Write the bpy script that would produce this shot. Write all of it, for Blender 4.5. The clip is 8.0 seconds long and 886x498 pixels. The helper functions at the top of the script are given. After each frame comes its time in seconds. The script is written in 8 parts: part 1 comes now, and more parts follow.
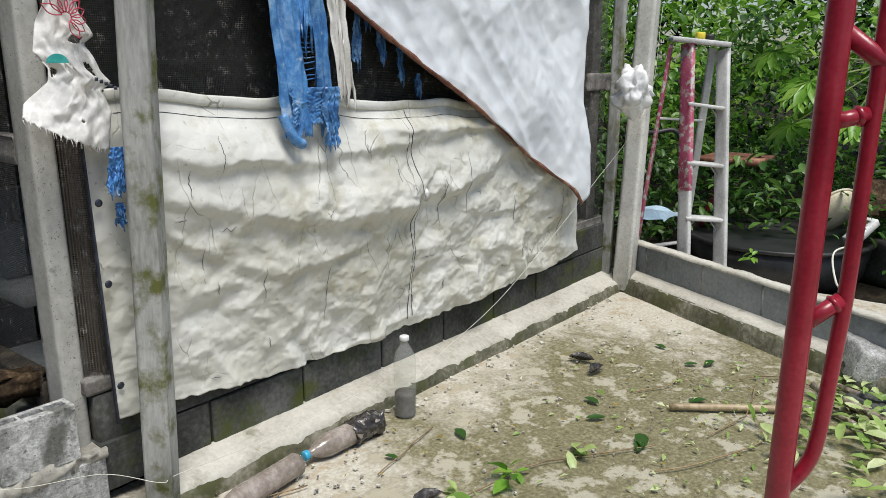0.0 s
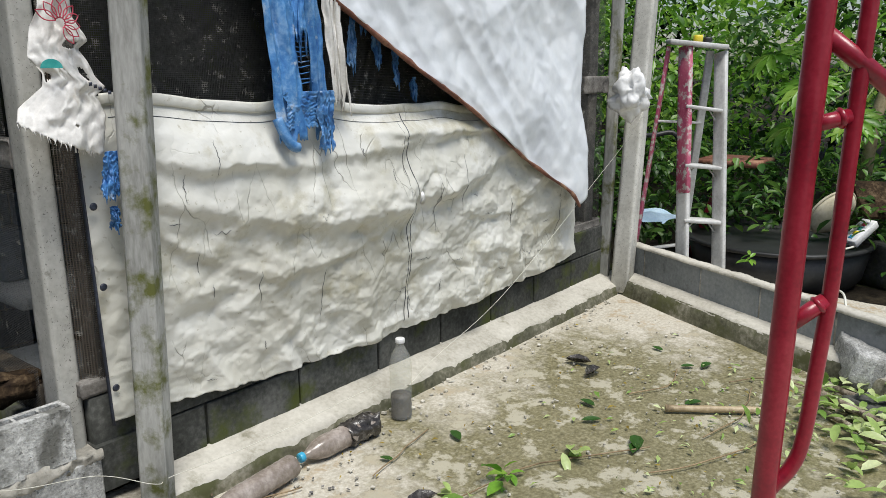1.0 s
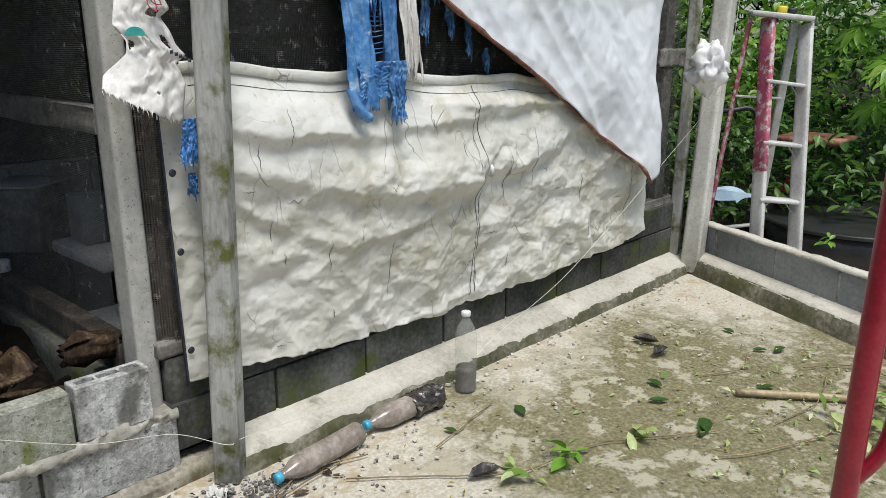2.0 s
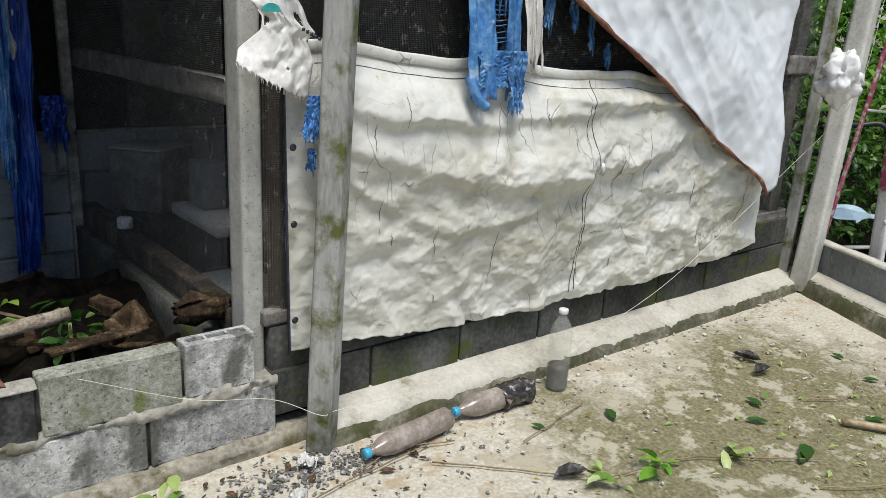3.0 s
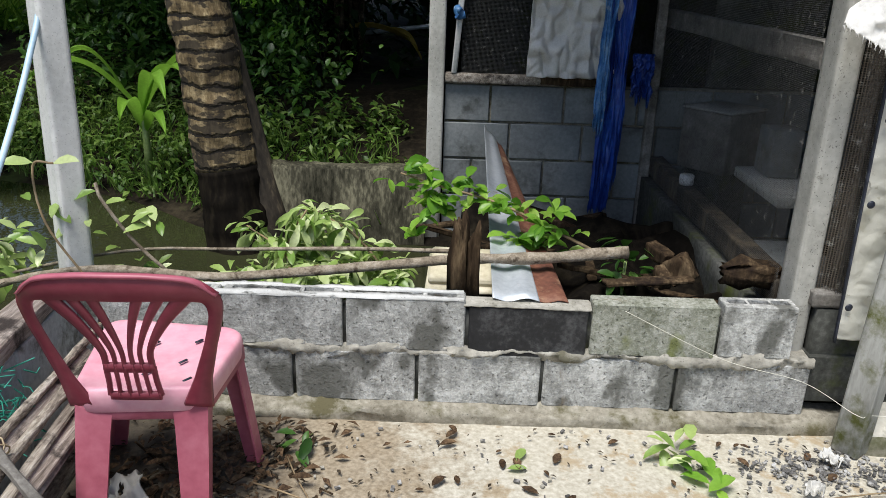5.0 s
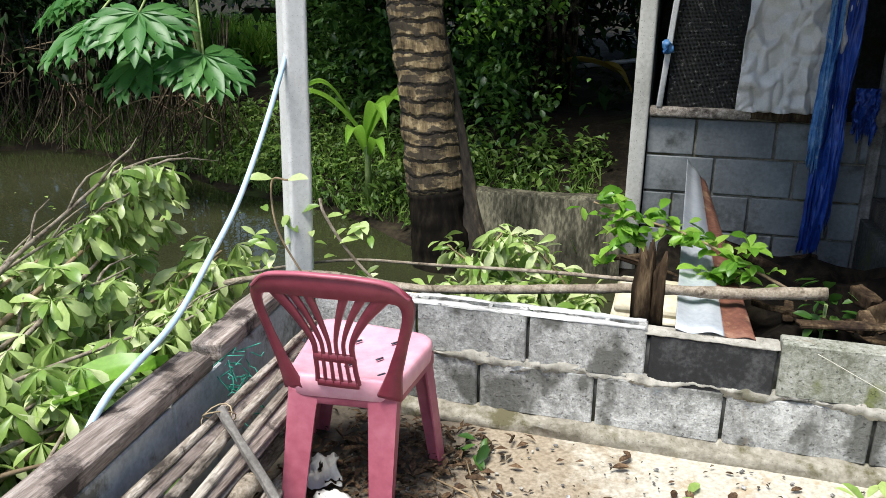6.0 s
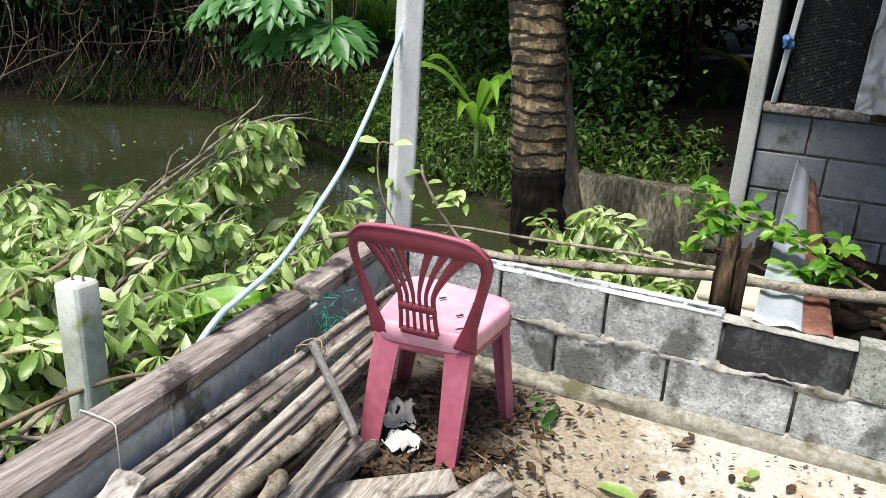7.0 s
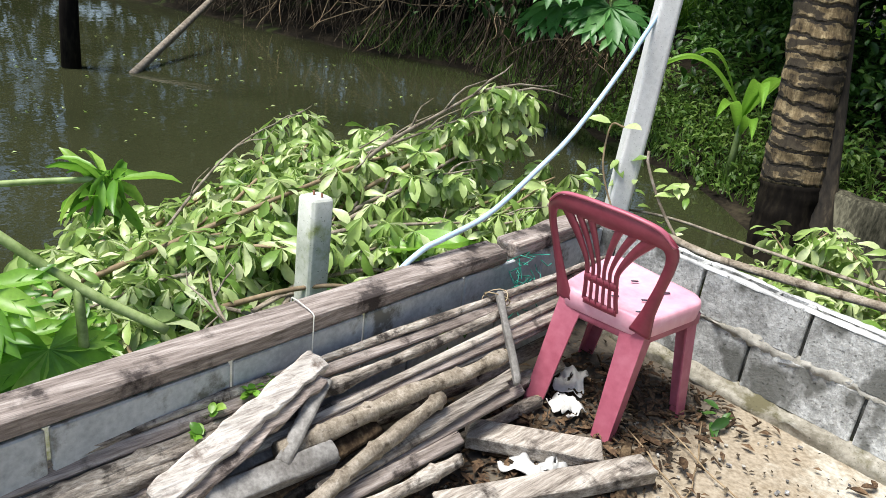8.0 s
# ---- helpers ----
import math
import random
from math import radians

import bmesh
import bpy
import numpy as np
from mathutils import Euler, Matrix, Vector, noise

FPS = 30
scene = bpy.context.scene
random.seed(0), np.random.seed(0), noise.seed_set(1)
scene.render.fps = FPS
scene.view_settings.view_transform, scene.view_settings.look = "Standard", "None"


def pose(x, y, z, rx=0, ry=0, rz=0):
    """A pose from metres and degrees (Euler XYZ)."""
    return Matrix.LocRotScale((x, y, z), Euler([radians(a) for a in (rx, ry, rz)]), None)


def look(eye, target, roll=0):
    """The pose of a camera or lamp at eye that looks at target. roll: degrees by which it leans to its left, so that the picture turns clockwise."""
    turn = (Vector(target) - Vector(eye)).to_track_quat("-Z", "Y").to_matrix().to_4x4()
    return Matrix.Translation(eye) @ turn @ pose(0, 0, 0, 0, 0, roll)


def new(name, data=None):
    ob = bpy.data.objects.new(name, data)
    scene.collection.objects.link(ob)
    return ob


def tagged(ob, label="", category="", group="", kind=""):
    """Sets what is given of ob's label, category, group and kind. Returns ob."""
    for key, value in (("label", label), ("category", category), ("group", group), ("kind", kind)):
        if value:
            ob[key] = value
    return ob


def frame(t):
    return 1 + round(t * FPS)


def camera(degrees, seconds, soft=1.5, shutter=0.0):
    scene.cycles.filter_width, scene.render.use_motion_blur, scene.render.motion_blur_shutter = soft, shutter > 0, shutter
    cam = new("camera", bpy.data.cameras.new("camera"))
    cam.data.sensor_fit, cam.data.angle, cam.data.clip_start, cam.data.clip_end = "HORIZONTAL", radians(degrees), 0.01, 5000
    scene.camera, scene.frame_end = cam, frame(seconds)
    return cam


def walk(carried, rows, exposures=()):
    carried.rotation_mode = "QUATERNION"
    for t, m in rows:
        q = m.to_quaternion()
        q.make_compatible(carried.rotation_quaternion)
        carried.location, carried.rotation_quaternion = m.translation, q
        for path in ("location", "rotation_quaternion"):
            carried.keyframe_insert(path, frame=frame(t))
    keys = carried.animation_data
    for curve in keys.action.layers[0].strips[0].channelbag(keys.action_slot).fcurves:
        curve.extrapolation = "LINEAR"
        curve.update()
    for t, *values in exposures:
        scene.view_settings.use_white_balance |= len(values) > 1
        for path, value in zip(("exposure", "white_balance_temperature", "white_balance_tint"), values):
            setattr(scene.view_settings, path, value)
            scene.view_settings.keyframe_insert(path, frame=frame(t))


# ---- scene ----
cam = camera(59.7, 8.0, 0.6)
PATH = [
    (0, (-1.070, -2.205, 1.405), (0.453, -0.994, 0.941), -0.3),
    (0.5, (-1.074, -2.232, 1.409), (0.446, -1.014, 0.955), -0.3),
    (1, (-1.058, -2.241, 1.406), (0.459, -1.021, 0.950), -0.5),
    (1.5, (-1.057, -2.236, 1.403), (0.397, -0.956, 0.905), -1.2),
    (2.8, (-1.096, -2.168, 1.395), (0.199, -0.743, 0.857), 3.0),
    (3, (-1.101, -2.171, 1.397), (0.126, -0.691, 0.847), 3.1),
    (3.5, (-1.114, -2.182, 1.405), (-0.154, -0.539, 0.786), 3.0),
    (4, (-1.184, -2.144, 1.385), (-0.524, -0.384, 0.701), 2.5),
    (4.5, (-1.21, -2.129, 1.376), (-0.865, -0.289, 0.671), 1.8),
    (5, (-1.175, -2.207, 1.384), (-1.188, -0.328, 0.697), 1.8),
    (5.2, (-1.154, -2.236, 1.378), (-1.297, -0.36, 0.698), 1.9),
    (6.3, (-1.084, -2.359, 1.411), (-1.719, -0.561, 0.807), 0.5),
    (6.5, (-1.072, -2.368, 1.406), (-1.754, -0.588, 0.799), 1.3),
    (7, (-0.976, -2.465, 1.406), (-1.773, -0.757, 0.736), 2.9),
    (7.5, (-0.884, -2.523, 1.415), (-1.87, -0.939, 0.695), 5.1),
    (8, (-0.748, -2.494, 1.418), (-2.047, -1.181, 0.651), 7.5),
]
walk(cam, [(t, look(eye, target, roll)) for t, eye, target, roll in PATH], [(0, 0.0), (3, 0.0), (3.5, -0.04), (4.5, 0.1), (5, 0.22), (5.2, 0.36), (6.3, 0.70), (7, 0.70), (7.5, 0.66), (8, 0.80)])

# world, sun and exposure
world = bpy.data.worlds.new("sky")
scene.world = world
world.use_nodes = True
wt = world.node_tree
sky = wt.nodes.new("ShaderNodeTexSky")
sky.sky_type, sky.sun_disc = "NISHITA", False
sky.sun_elevation, sky.sun_rotation = radians(68), radians(205)
sky.air_density, sky.dust_density = 1.0, 1.5
wt.links.new(sky.outputs[0], wt.nodes["Background"].inputs[0])
wt.nodes["Background"].inputs[1].default_value = 0.115
sun = new("sun", bpy.data.lights.new("sun", "SUN"))
sun.data.energy, sun.data.angle, sun.data.color = 3.75, radians(24), (1.0, 0.985, 0.94)
sun.rotation_euler = Vector((0.16, 0.34, -0.93)).to_track_quat("-Z", "Y").to_euler()


# ---- helpers for materials ----
def node(t, kind, **values):
    n = t.nodes.new("ShaderNode" + kind)
    for key, value in values.items():
        n.inputs[key.replace("_", " ")].default_value = value
    return n


def noise_at(t, where, scale, detail=6, rough=0.6, stretch=None):
    if stretch:
        m = t.nodes.new("ShaderNodeMapping")
        m.inputs["Scale"].default_value = stretch
        t.links.new(where, m.inputs["Vector"])
        where = m.outputs[0]
    n = node(t, "TexNoise", Scale=scale, Detail=detail, Roughness=rough)
    t.links.new(where, n.inputs["Vector"])
    return n.outputs["Fac"]


def ramp(t, fac, stops):
    r = t.nodes.new("ShaderNodeValToRGB")
    e = r.color_ramp.elements
    while len(e) < len(stops):
        e.new(0.5)
    for el, (p, c) in zip(e, stops):
        el.position = p
        el.color = (*c, 1) if isinstance(c, tuple) else (c, c, c, 1)
    t.links.new(fac, r.inputs[0])
    return r.outputs[0]


def blend(t, fac, a, b, how="MIX"):
    m = t.nodes.new("ShaderNodeMix")
    m.data_type, m.blend_type = "RGBA", how
    for value, socket in ((fac, m.inputs[0]), (a, m.inputs[6]), (b, m.inputs[7])):
        if isinstance(value, (int, float)):
            socket.default_value = value
        elif isinstance(value, tuple):
            socket.default_value = (*value, 1)
        else:
            t.links.new(value, socket)
    return m.outputs[2]


def calc(t, how, a, b=0.0, clamp=False):
    m = t.nodes.new("ShaderNodeMath")
    m.operation, m.use_clamp = how, clamp
    for value, socket in ((a, m.inputs[0]), (b, m.inputs[1])):
        if isinstance(value, (int, float)):
            socket.default_value = value
        else:
            t.links.new(value, socket)
    return m.outputs[0]


def start(name):
    m = bpy.data.materials.new(name)
    m.use_nodes = True
    t = m.node_tree
    return m, t, t.nodes["Principled BSDF"]


def place(t):
    return t.nodes.new("ShaderNodeNewGeometry").outputs["Position"]


def bump(t, p, height, strength, distance=0.01):
    b = t.nodes.new("ShaderNodeBump")
    b.inputs["Strength"].default_value, b.inputs["Distance"].default_value = strength, distance
    t.links.new(height, b.inputs["Height"])
    t.links.new(b.outputs[0], p.inputs["Normal"])


def surface(name, dark, mid, light, coarse=3.0, fine=40.0, rough=0.8, relief=0.4, depth=0.004, metal=0.0, stain=None, stain_scale=5.0,
            stain_at=(0.55, 0.68), vary=0.25, stretch=None, pits=0.0, stretched=False):
    """A weathered surface: three tones at a coarse and a fine scale, a stain of its own colour, a bump and a shift from piece to piece."""
    m, t, p = start(name)
    where = place(t)
    a, b = noise_at(t, where, coarse, stretch=stretch), noise_at(t, where, fine, 4, stretch=stretch)
    mixed = calc(t, "ADD", calc(t, "MULTIPLY", a, 0.62), calc(t, "MULTIPLY", b, 0.38))
    colour = ramp(t, mixed, [(0.36, dark), (0.5, mid), (0.64, light)])
    if stain:
        s = ramp(t, noise_at(t, where, stain_scale, 7, 0.65, stretch if stretched else None), [(stain_at[0], 0.0), (stain_at[1], 1.0)])
        colour = blend(t, s, colour, stain)
    if pits:
        pit = ramp(t, noise_at(t, where, fine * 3.2, 2), [(0.30, 1.0), (0.36, 0.0)])
        colour = blend(t, calc(t, "MULTIPLY", pit, pits), colour, tuple(c * 0.25 for c in dark))
    if vary:
        r = t.nodes.new("ShaderNodeObjectInfo").outputs["Random"]
        colour = blend(t, 1.0, colour, ramp(t, r, [(0.0, 1.0 - vary), (1.0, 1.0)]), "MULTIPLY")
    t.links.new(colour, p.inputs["Base Color"])
    p.inputs["Roughness"].default_value, p.inputs["Metallic"].default_value = rough, metal
    if relief:
        bump(t, p, mixed, relief, depth)
    return m


def leaf_material(name, a, b, c, rough=0.42, through_light=0.35):
    """Leaves: a tone for each leaf, darker veins of noise, some light let through."""
    m, t, p = start(name)
    geo = t.nodes.new("ShaderNodeNewGeometry")
    tone = ramp(t, geo.outputs["Random Per Island"], [(0.0, a), (0.5, b), (1.0, c)])
    n = noise_at(t, geo.outputs["Position"], 60, 3)
    tone = blend(t, 0.5, tone, ramp(t, n, [(0.3, 0.6), (0.7, 1.0)]), "MULTIPLY")
    t.links.new(tone, p.inputs["Base Color"])
    p.inputs["Roughness"].default_value = rough
    tr = t.nodes.new("ShaderNodeBsdfTranslucent")
    t.links.new(tone, tr.inputs[0])
    mix = t.nodes.new("ShaderNodeMixShader")
    mix.inputs[0].default_value = through_light
    t.links.new(p.outputs[0], mix.inputs[1])
    t.links.new(tr.outputs[0], mix.inputs[2])
    t.links.new(mix.outputs[0], t.nodes["Material Output"].inputs["Surface"])
    return m


def plastic_film(name, tint, clear=0.7, rough=0.12):
    """Clear plastic: mostly see-through, with a gloss."""
    m, t, p = start(name)
    p.inputs["Base Color"].default_value = (*tint, 1)
    p.inputs["Roughness"].default_value = rough
    tp = t.nodes.new("ShaderNodeBsdfTransparent")
    tp.inputs[0].default_value = (*tint, 1)
    mix = t.nodes.new("ShaderNodeMixShader")
    mix.inputs[0].default_value = clear
    t.links.new(p.outputs[0], mix.inputs[1])
    t.links.new(tp.outputs[0], mix.inputs[2])
    t.links.new(mix.outputs[0], t.nodes["Material Output"].inputs["Surface"])
    return m


def net_material(name, colour, pitch, wire, turn_x=False, dust=0.15):
    """A woven insect net: thin threads with clear holes between them, clogged in spots."""
    m, t, p = start(name)
    where = place(t)
    s = t.nodes.new("ShaderNodeSeparateXYZ")
    t.links.new(where, s.inputs[0])
    along = s.outputs["Y" if turn_x else "X"]
    gaps = None
    for axis in (along, s.outputs["Z"]):
        f = calc(t, "FRACT", calc(t, "DIVIDE", axis, pitch))
        f = calc(t, "LESS_THAN", f, wire)
        gaps = f if gaps is None else calc(t, "MAXIMUM", gaps, f)
    clog = ramp(t, noise_at(t, where, 30, 5, 0.7), [(0.56, 0.0), (0.66, 1.0)])
    cover = calc(t, "MAXIMUM", gaps, calc(t, "MULTIPLY", clog, dust))
    tone = blend(t, clog, colour, (0.26, 0.25, 0.22))
    t.links.new(tone, p.inputs["Base Color"])
    p.inputs["Roughness"].default_value = 0.7
    tp = t.nodes.new("ShaderNodeBsdfTransparent")
    mix = t.nodes.new("ShaderNodeMixShader")
    t.links.new(cover, mix.inputs[0])
    t.links.new(tp.outputs[0], mix.inputs[1])
    t.links.new(p.outputs[0], mix.inputs[2])
    t.links.new(mix.outputs[0], t.nodes["Material Output"].inputs["Surface"])
    return m


def floor_material():
    """Worn concrete: pale dry crust, an olive algae film in the damp middle, bare light patches and grit."""
    m, t, p = start("yard_concrete")
    where = place(t)
    s = t.nodes.new("ShaderNodeSeparateXYZ")
    t.links.new(where, s.inputs[0])
    big, mid, fine = noise_at(t, where, 1.3, 8, 0.62), noise_at(t, where, 6.0, 8, 0.7), noise_at(t, where, 70, 4)
    pale = ramp(t, fine, [(0.3, (0.36, 0.325, 0.255)), (0.5, (0.47, 0.435, 0.355)), (0.7, (0.585, 0.555, 0.475))])
    pale = blend(t, ramp(t, mid, [(0.53, 0.0), (0.60, 0.75)]), pale, (0.36, 0.27, 0.16))
    damp = ramp(t, fine, [(0.3, (0.110, 0.098, 0.048)), (0.5, (0.185, 0.165, 0.088)), (0.7, (0.29, 0.265, 0.160))])
    damp = blend(t, ramp(t, mid, [(0.53, 0.0), (0.58, 0.9)]), damp, (0.43, 0.40, 0.305))
    spot = noise_at(t, where, 22.0, 5, 0.7)
    damp = blend(t, ramp(t, spot, [(0.57, 0.0), (0.66, 0.5)]), damp, (0.08, 0.074, 0.035))
    dx = calc(t, "DIVIDE", calc(t, "SUBTRACT", s.outputs["X"], 1.75), 1.45)
    dy = calc(t, "DIVIDE", calc(t, "ADD", s.outputs["Y"], 1.15), 0.95)
    far = calc(t, "ADD", calc(t, "MULTIPLY", dx, dx), calc(t, "MULTIPLY", dy, dy))
    wet = calc(t, "SUBTRACT", calc(t, "ADD", 1.25, calc(t, "MULTIPLY", calc(t, "SUBTRACT", big, 0.5), 3.0)), far)
    wet = calc(t, "ADD", wet, calc(t, "MULTIPLY", calc(t, "SUBTRACT", mid, 0.52), 2.6))
    wet = ramp(t, wet, [(0.10, 0.0), (0.75, 1.0)])
    base = blend(t, wet, pale, damp)
    soil = ramp(t, calc(t, "ADD", calc(t, "MULTIPLY", calc(t, "SUBTRACT", -1.55, s.outputs["X"]), 1.4), calc(t, "MULTIPLY", big, 0.7)), [(0.35, 0.0), (0.75, 1.0)])
    dirt = ramp(t, calc(t, "ADD", calc(t, "MULTIPLY", calc(t, "SUBTRACT", -0.95, s.outputs["X"]), 0.7), calc(t, "MULTIPLY", mid, 1.1)), [(0.62, 0.0), (0.80, 0.9)])
    base = blend(t, dirt, base, ramp(t, fine, [(0.35, (0.20, 0.155, 0.10)), (0.65, (0.36, 0.295, 0.21))]))
    base = blend(t, soil, base, ramp(t, mid, [(0.38, (0.030, 0.025, 0.020)), (0.6, (0.13, 0.105, 0.075))]))
    t.links.new(base, p.inputs["Base Color"])
    t.links.new(ramp(t, wet, [(0.0, 0.85), (1.0, 0.5)]), p.inputs["Roughness"])
    bump(t, p, calc(t, "ADD", mid, calc(t, "MULTIPLY", fine, 0.4)), 0.5, 0.008)
    return m


def tarp_material():
    """An old vinyl sheet: cream white, yellowed and mossy in places, with dark cracks where the coat has split."""
    m, t, p = start("cracked_vinyl")
    where = place(t)
    base = ramp(t, noise_at(t, where, 2.2, 6), [(0.35, (0.52, 0.505, 0.435)), (0.5, (0.63, 0.62, 0.555)), (0.65, (0.73, 0.725, 0.68))])
    base = blend(t, ramp(t, noise_at(t, where, 3.1, 7, 0.7), [(0.53, 0.0), (0.70, 0.75)]), base, (0.36, 0.32, 0.18))
    base = blend(t, ramp(t, noise_at(t, where, 45, 3), [(0.66, 0.0), (0.72, 0.5)]), base, (0.30, 0.27, 0.18))
    warp = t.nodes.new("ShaderNodeVectorMath")
    warp.operation = "MULTIPLY_ADD"
    nz = node(t, "TexNoise", Scale=5.0, Detail=5.0)
    t.links.new(where, nz.inputs["Vector"])
    t.links.new(nz.outputs["Color"], warp.inputs[0])
    warp.inputs[1].default_value = (0.09, 0.09, 0.09)
    t.links.new(where, warp.inputs[2])
    mp = t.nodes.new("ShaderNodeMapping")
    mp.inputs["Scale"].default_value = (1.0, 1.0, 0.32)
    t.links.new(warp.outputs[0], mp.inputs[0])
    v = node(t, "TexVoronoi", Scale=9.0)
    v.feature = "DISTANCE_TO_EDGE"
    t.links.new(mp.outputs[0], v.inputs["Vector"])
    crack = ramp(t, v.outputs["Distance"], [(0.004, 1.0), (0.014, 0.0)])
    some = ramp(t, noise_at(t, where, 2.6, 4), [(0.52, 0.0), (0.62, 0.7)])
    crack = calc(t, "MULTIPLY", crack, some)
    base = blend(t, calc(t, "MULTIPLY", crack, 0.85), base, (0.10, 0.085, 0.05))
    t.links.new(base, p.inputs["Base Color"])
    p.inputs["Roughness"].default_value = 0.42
    fold = node(t, "TexVoronoi", Scale=11.0)
    fold.feature = "DISTANCE_TO_EDGE"
    t.links.new(warp.outputs[0], fold.inputs["Vector"])
    height = calc(t, "ADD", calc(t, "MULTIPLY", noise_at(t, where, 34, 6, 0.65), 0.22), calc(t, "MULTIPLY", calc(t, "MINIMUM", fold.outputs["Distance"], 0.12), 0.7))
    bump(t, p, calc(t, "SUBTRACT", height, calc(t, "MULTIPLY", crack, 0.6)), 0.6, 0.010)
    return m


def ringed_trunk():
    """A palm trunk: brown fibre in uneven rings, with dark gaps between the rings and blackened patches."""
    m, t, p = start("ringed_palm_trunk")
    where = place(t)
    s = t.nodes.new("ShaderNodeSeparateXYZ")
    t.links.new(where, s.inputs[0])
    wave = calc(t, "MULTIPLY", noise_at(t, where, 5.0, 5), 0.11)
    level = calc(t, "FRACT", calc(t, "DIVIDE", calc(t, "ADD", s.outputs["Z"], wave), 0.083))
    fibre = noise_at(t, where, 26, 6, 0.7, (1.0, 1.0, 0.25))
    patch = noise_at(t, where, 7.0, 5, 0.6, (1.0, 1.0, 2.2))
    tone = ramp(t, calc(t, "ADD", calc(t, "MULTIPLY", fibre, 0.5), calc(t, "MULTIPLY", patch, 0.5)), [(0.38, (0.030, 0.020, 0.010)), (0.48, (0.19, 0.135, 0.065)), (0.58, (0.52, 0.40, 0.22))])
    tone = blend(t, ramp(t, patch, [(0.475, 0.0), (0.55, 0.92)]), tone, (0.014, 0.010, 0.007))
    gap = ramp(t, calc(t, "ADD", level, calc(t, "MULTIPLY", calc(t, "SUBTRACT", patch, 0.5), 0.5)), [(0.02, 1.0), (0.12, 0.85), (0.26, 0.0)])
    tone = blend(t, gap, tone, (0.012, 0.009, 0.006))
    t.links.new(tone, p.inputs["Base Color"])
    p.inputs["Roughness"].default_value = 0.9
    bump(t, p, calc(t, "SUBTRACT", fibre, gap), 0.8, 0.012)
    return m


def block_material(name, dark, mid, light, damp):
    """A rough cement block: open pores, pale lime bloom, soft-edged damp patches and a few rust runs, each block a little different."""
    m, t, p = start(name)
    where = place(t)
    coarse, grain, pore = noise_at(t, where, 8, 8, 0.7), noise_at(t, where, 70, 6, 0.75), noise_at(t, where, 95, 3, 0.6)
    mixed = calc(t, "ADD", calc(t, "MULTIPLY", coarse, 0.5), calc(t, "MULTIPLY", grain, 0.5))
    tone = ramp(t, mixed, [(0.40, dark), (0.5, mid), (0.59, light)])
    patch = noise_at(t, where, 6.0, 4, 0.55, (1.0, 1.0, 0.7))
    wet = ramp(t, patch, [(0.52, 0.0), (0.60, 0.85)])
    tone = blend(t, wet, tone, damp)
    rust = ramp(t, noise_at(t, where, 5.0, 5, 0.6, (2.4, 2.4, 0.6)), [(0.66, 0.0), (0.76, 0.7)])
    tone = blend(t, rust, tone, (0.22, 0.14, 0.06))
    holes = ramp(t, pore, [(0.30, 1.0), (0.37, 0.0)])
    tone = blend(t, calc(t, "MULTIPLY", holes, 0.5), tone, tuple(c * 0.3 for c in dark))
    r = t.nodes.new("ShaderNodeObjectInfo").outputs["Random"]
    tone = blend(t, 1.0, tone, ramp(t, r, [(0.0, 0.78), (1.0, 1.0)]), "MULTIPLY")
    t.links.new(tone, p.inputs["Base Color"])
    p.inputs["Roughness"].default_value = 0.95
    p.inputs["Specular IOR Level"].default_value = 0.2
    bump(t, p, calc(t, "SUBTRACT", mixed, calc(t, "MULTIPLY", holes, 0.5)), 1.0, 0.012)
    return m


def water_material():
    m, t, p = start("pond_water")
    where = place(t)
    tone = ramp(t, noise_at(t, where, 0.5, 4), [(0.3, (0.020, 0.023, 0.010)), (0.7, (0.038, 0.041, 0.019))])
    scum = ramp(t, noise_at(t, where, 9, 5, 0.7), [(0.70, 0.0), (0.74, 0.4)])
    t.links.new(blend(t, scum, tone, (0.16, 0.15, 0.09)), p.inputs["Base Color"])
    p.inputs["Roughness"].default_value = 0.03
    p.inputs["IOR"].default_value = 1.33
    bump(t, p, noise_at(t, where, 5.0, 3), 0.12, 0.02)
    return m


M = {}
M["floor"] = floor_material()
M["tarp"] = tarp_material()
M["water"] = water_material()
M["block"] = block_material("concrete_block", (0.27, 0.27, 0.255), (0.47, 0.47, 0.45), (0.74, 0.74, 0.715), (0.12, 0.12, 0.105))
M["block_moss"] = block_material("mossy_block", (0.22, 0.23, 0.17), (0.40, 0.41, 0.34), (0.60, 0.60, 0.54), (0.22, 0.25, 0.07))
M["block_black"] = surface("black_painted_block", (0.010, 0.010, 0.011), (0.022, 0.022, 0.024), (0.09, 0.09, 0.092), 7, 70, 0.75, 0.6, 0.005, stain=(0.30, 0.30, 0.29), stain_scale=11, stain_at=(0.70, 0.78))
# Dark tones hold both the damp and the shade under the sheet.
M["block_dark"] = surface("damp_shaded_block", (0.034, 0.035, 0.031), (0.078, 0.080, 0.072), (0.16, 0.16, 0.148), 2.5, 45, 0.85, 0.6, 0.005, stain=(0.085, 0.10, 0.03), stain_scale=4, stain_at=(0.52, 0.66))
M["block_grey"] = surface("grey_block", (0.17, 0.185, 0.19), (0.24, 0.26, 0.265), (0.33, 0.345, 0.345), 3, 55, 0.9, 0.5, 0.005, stain=(0.10, 0.105, 0.10), stain_scale=5)
M["block_painted"] = surface("grey_painted_wall", (0.34, 0.355, 0.36), (0.48, 0.50, 0.505), (0.62, 0.635, 0.63), 7, 60, 0.88, 0.5, 0.005, stain=(0.17, 0.165, 0.14), stain_scale=7, stain_at=(0.53, 0.64), vary=0.12)
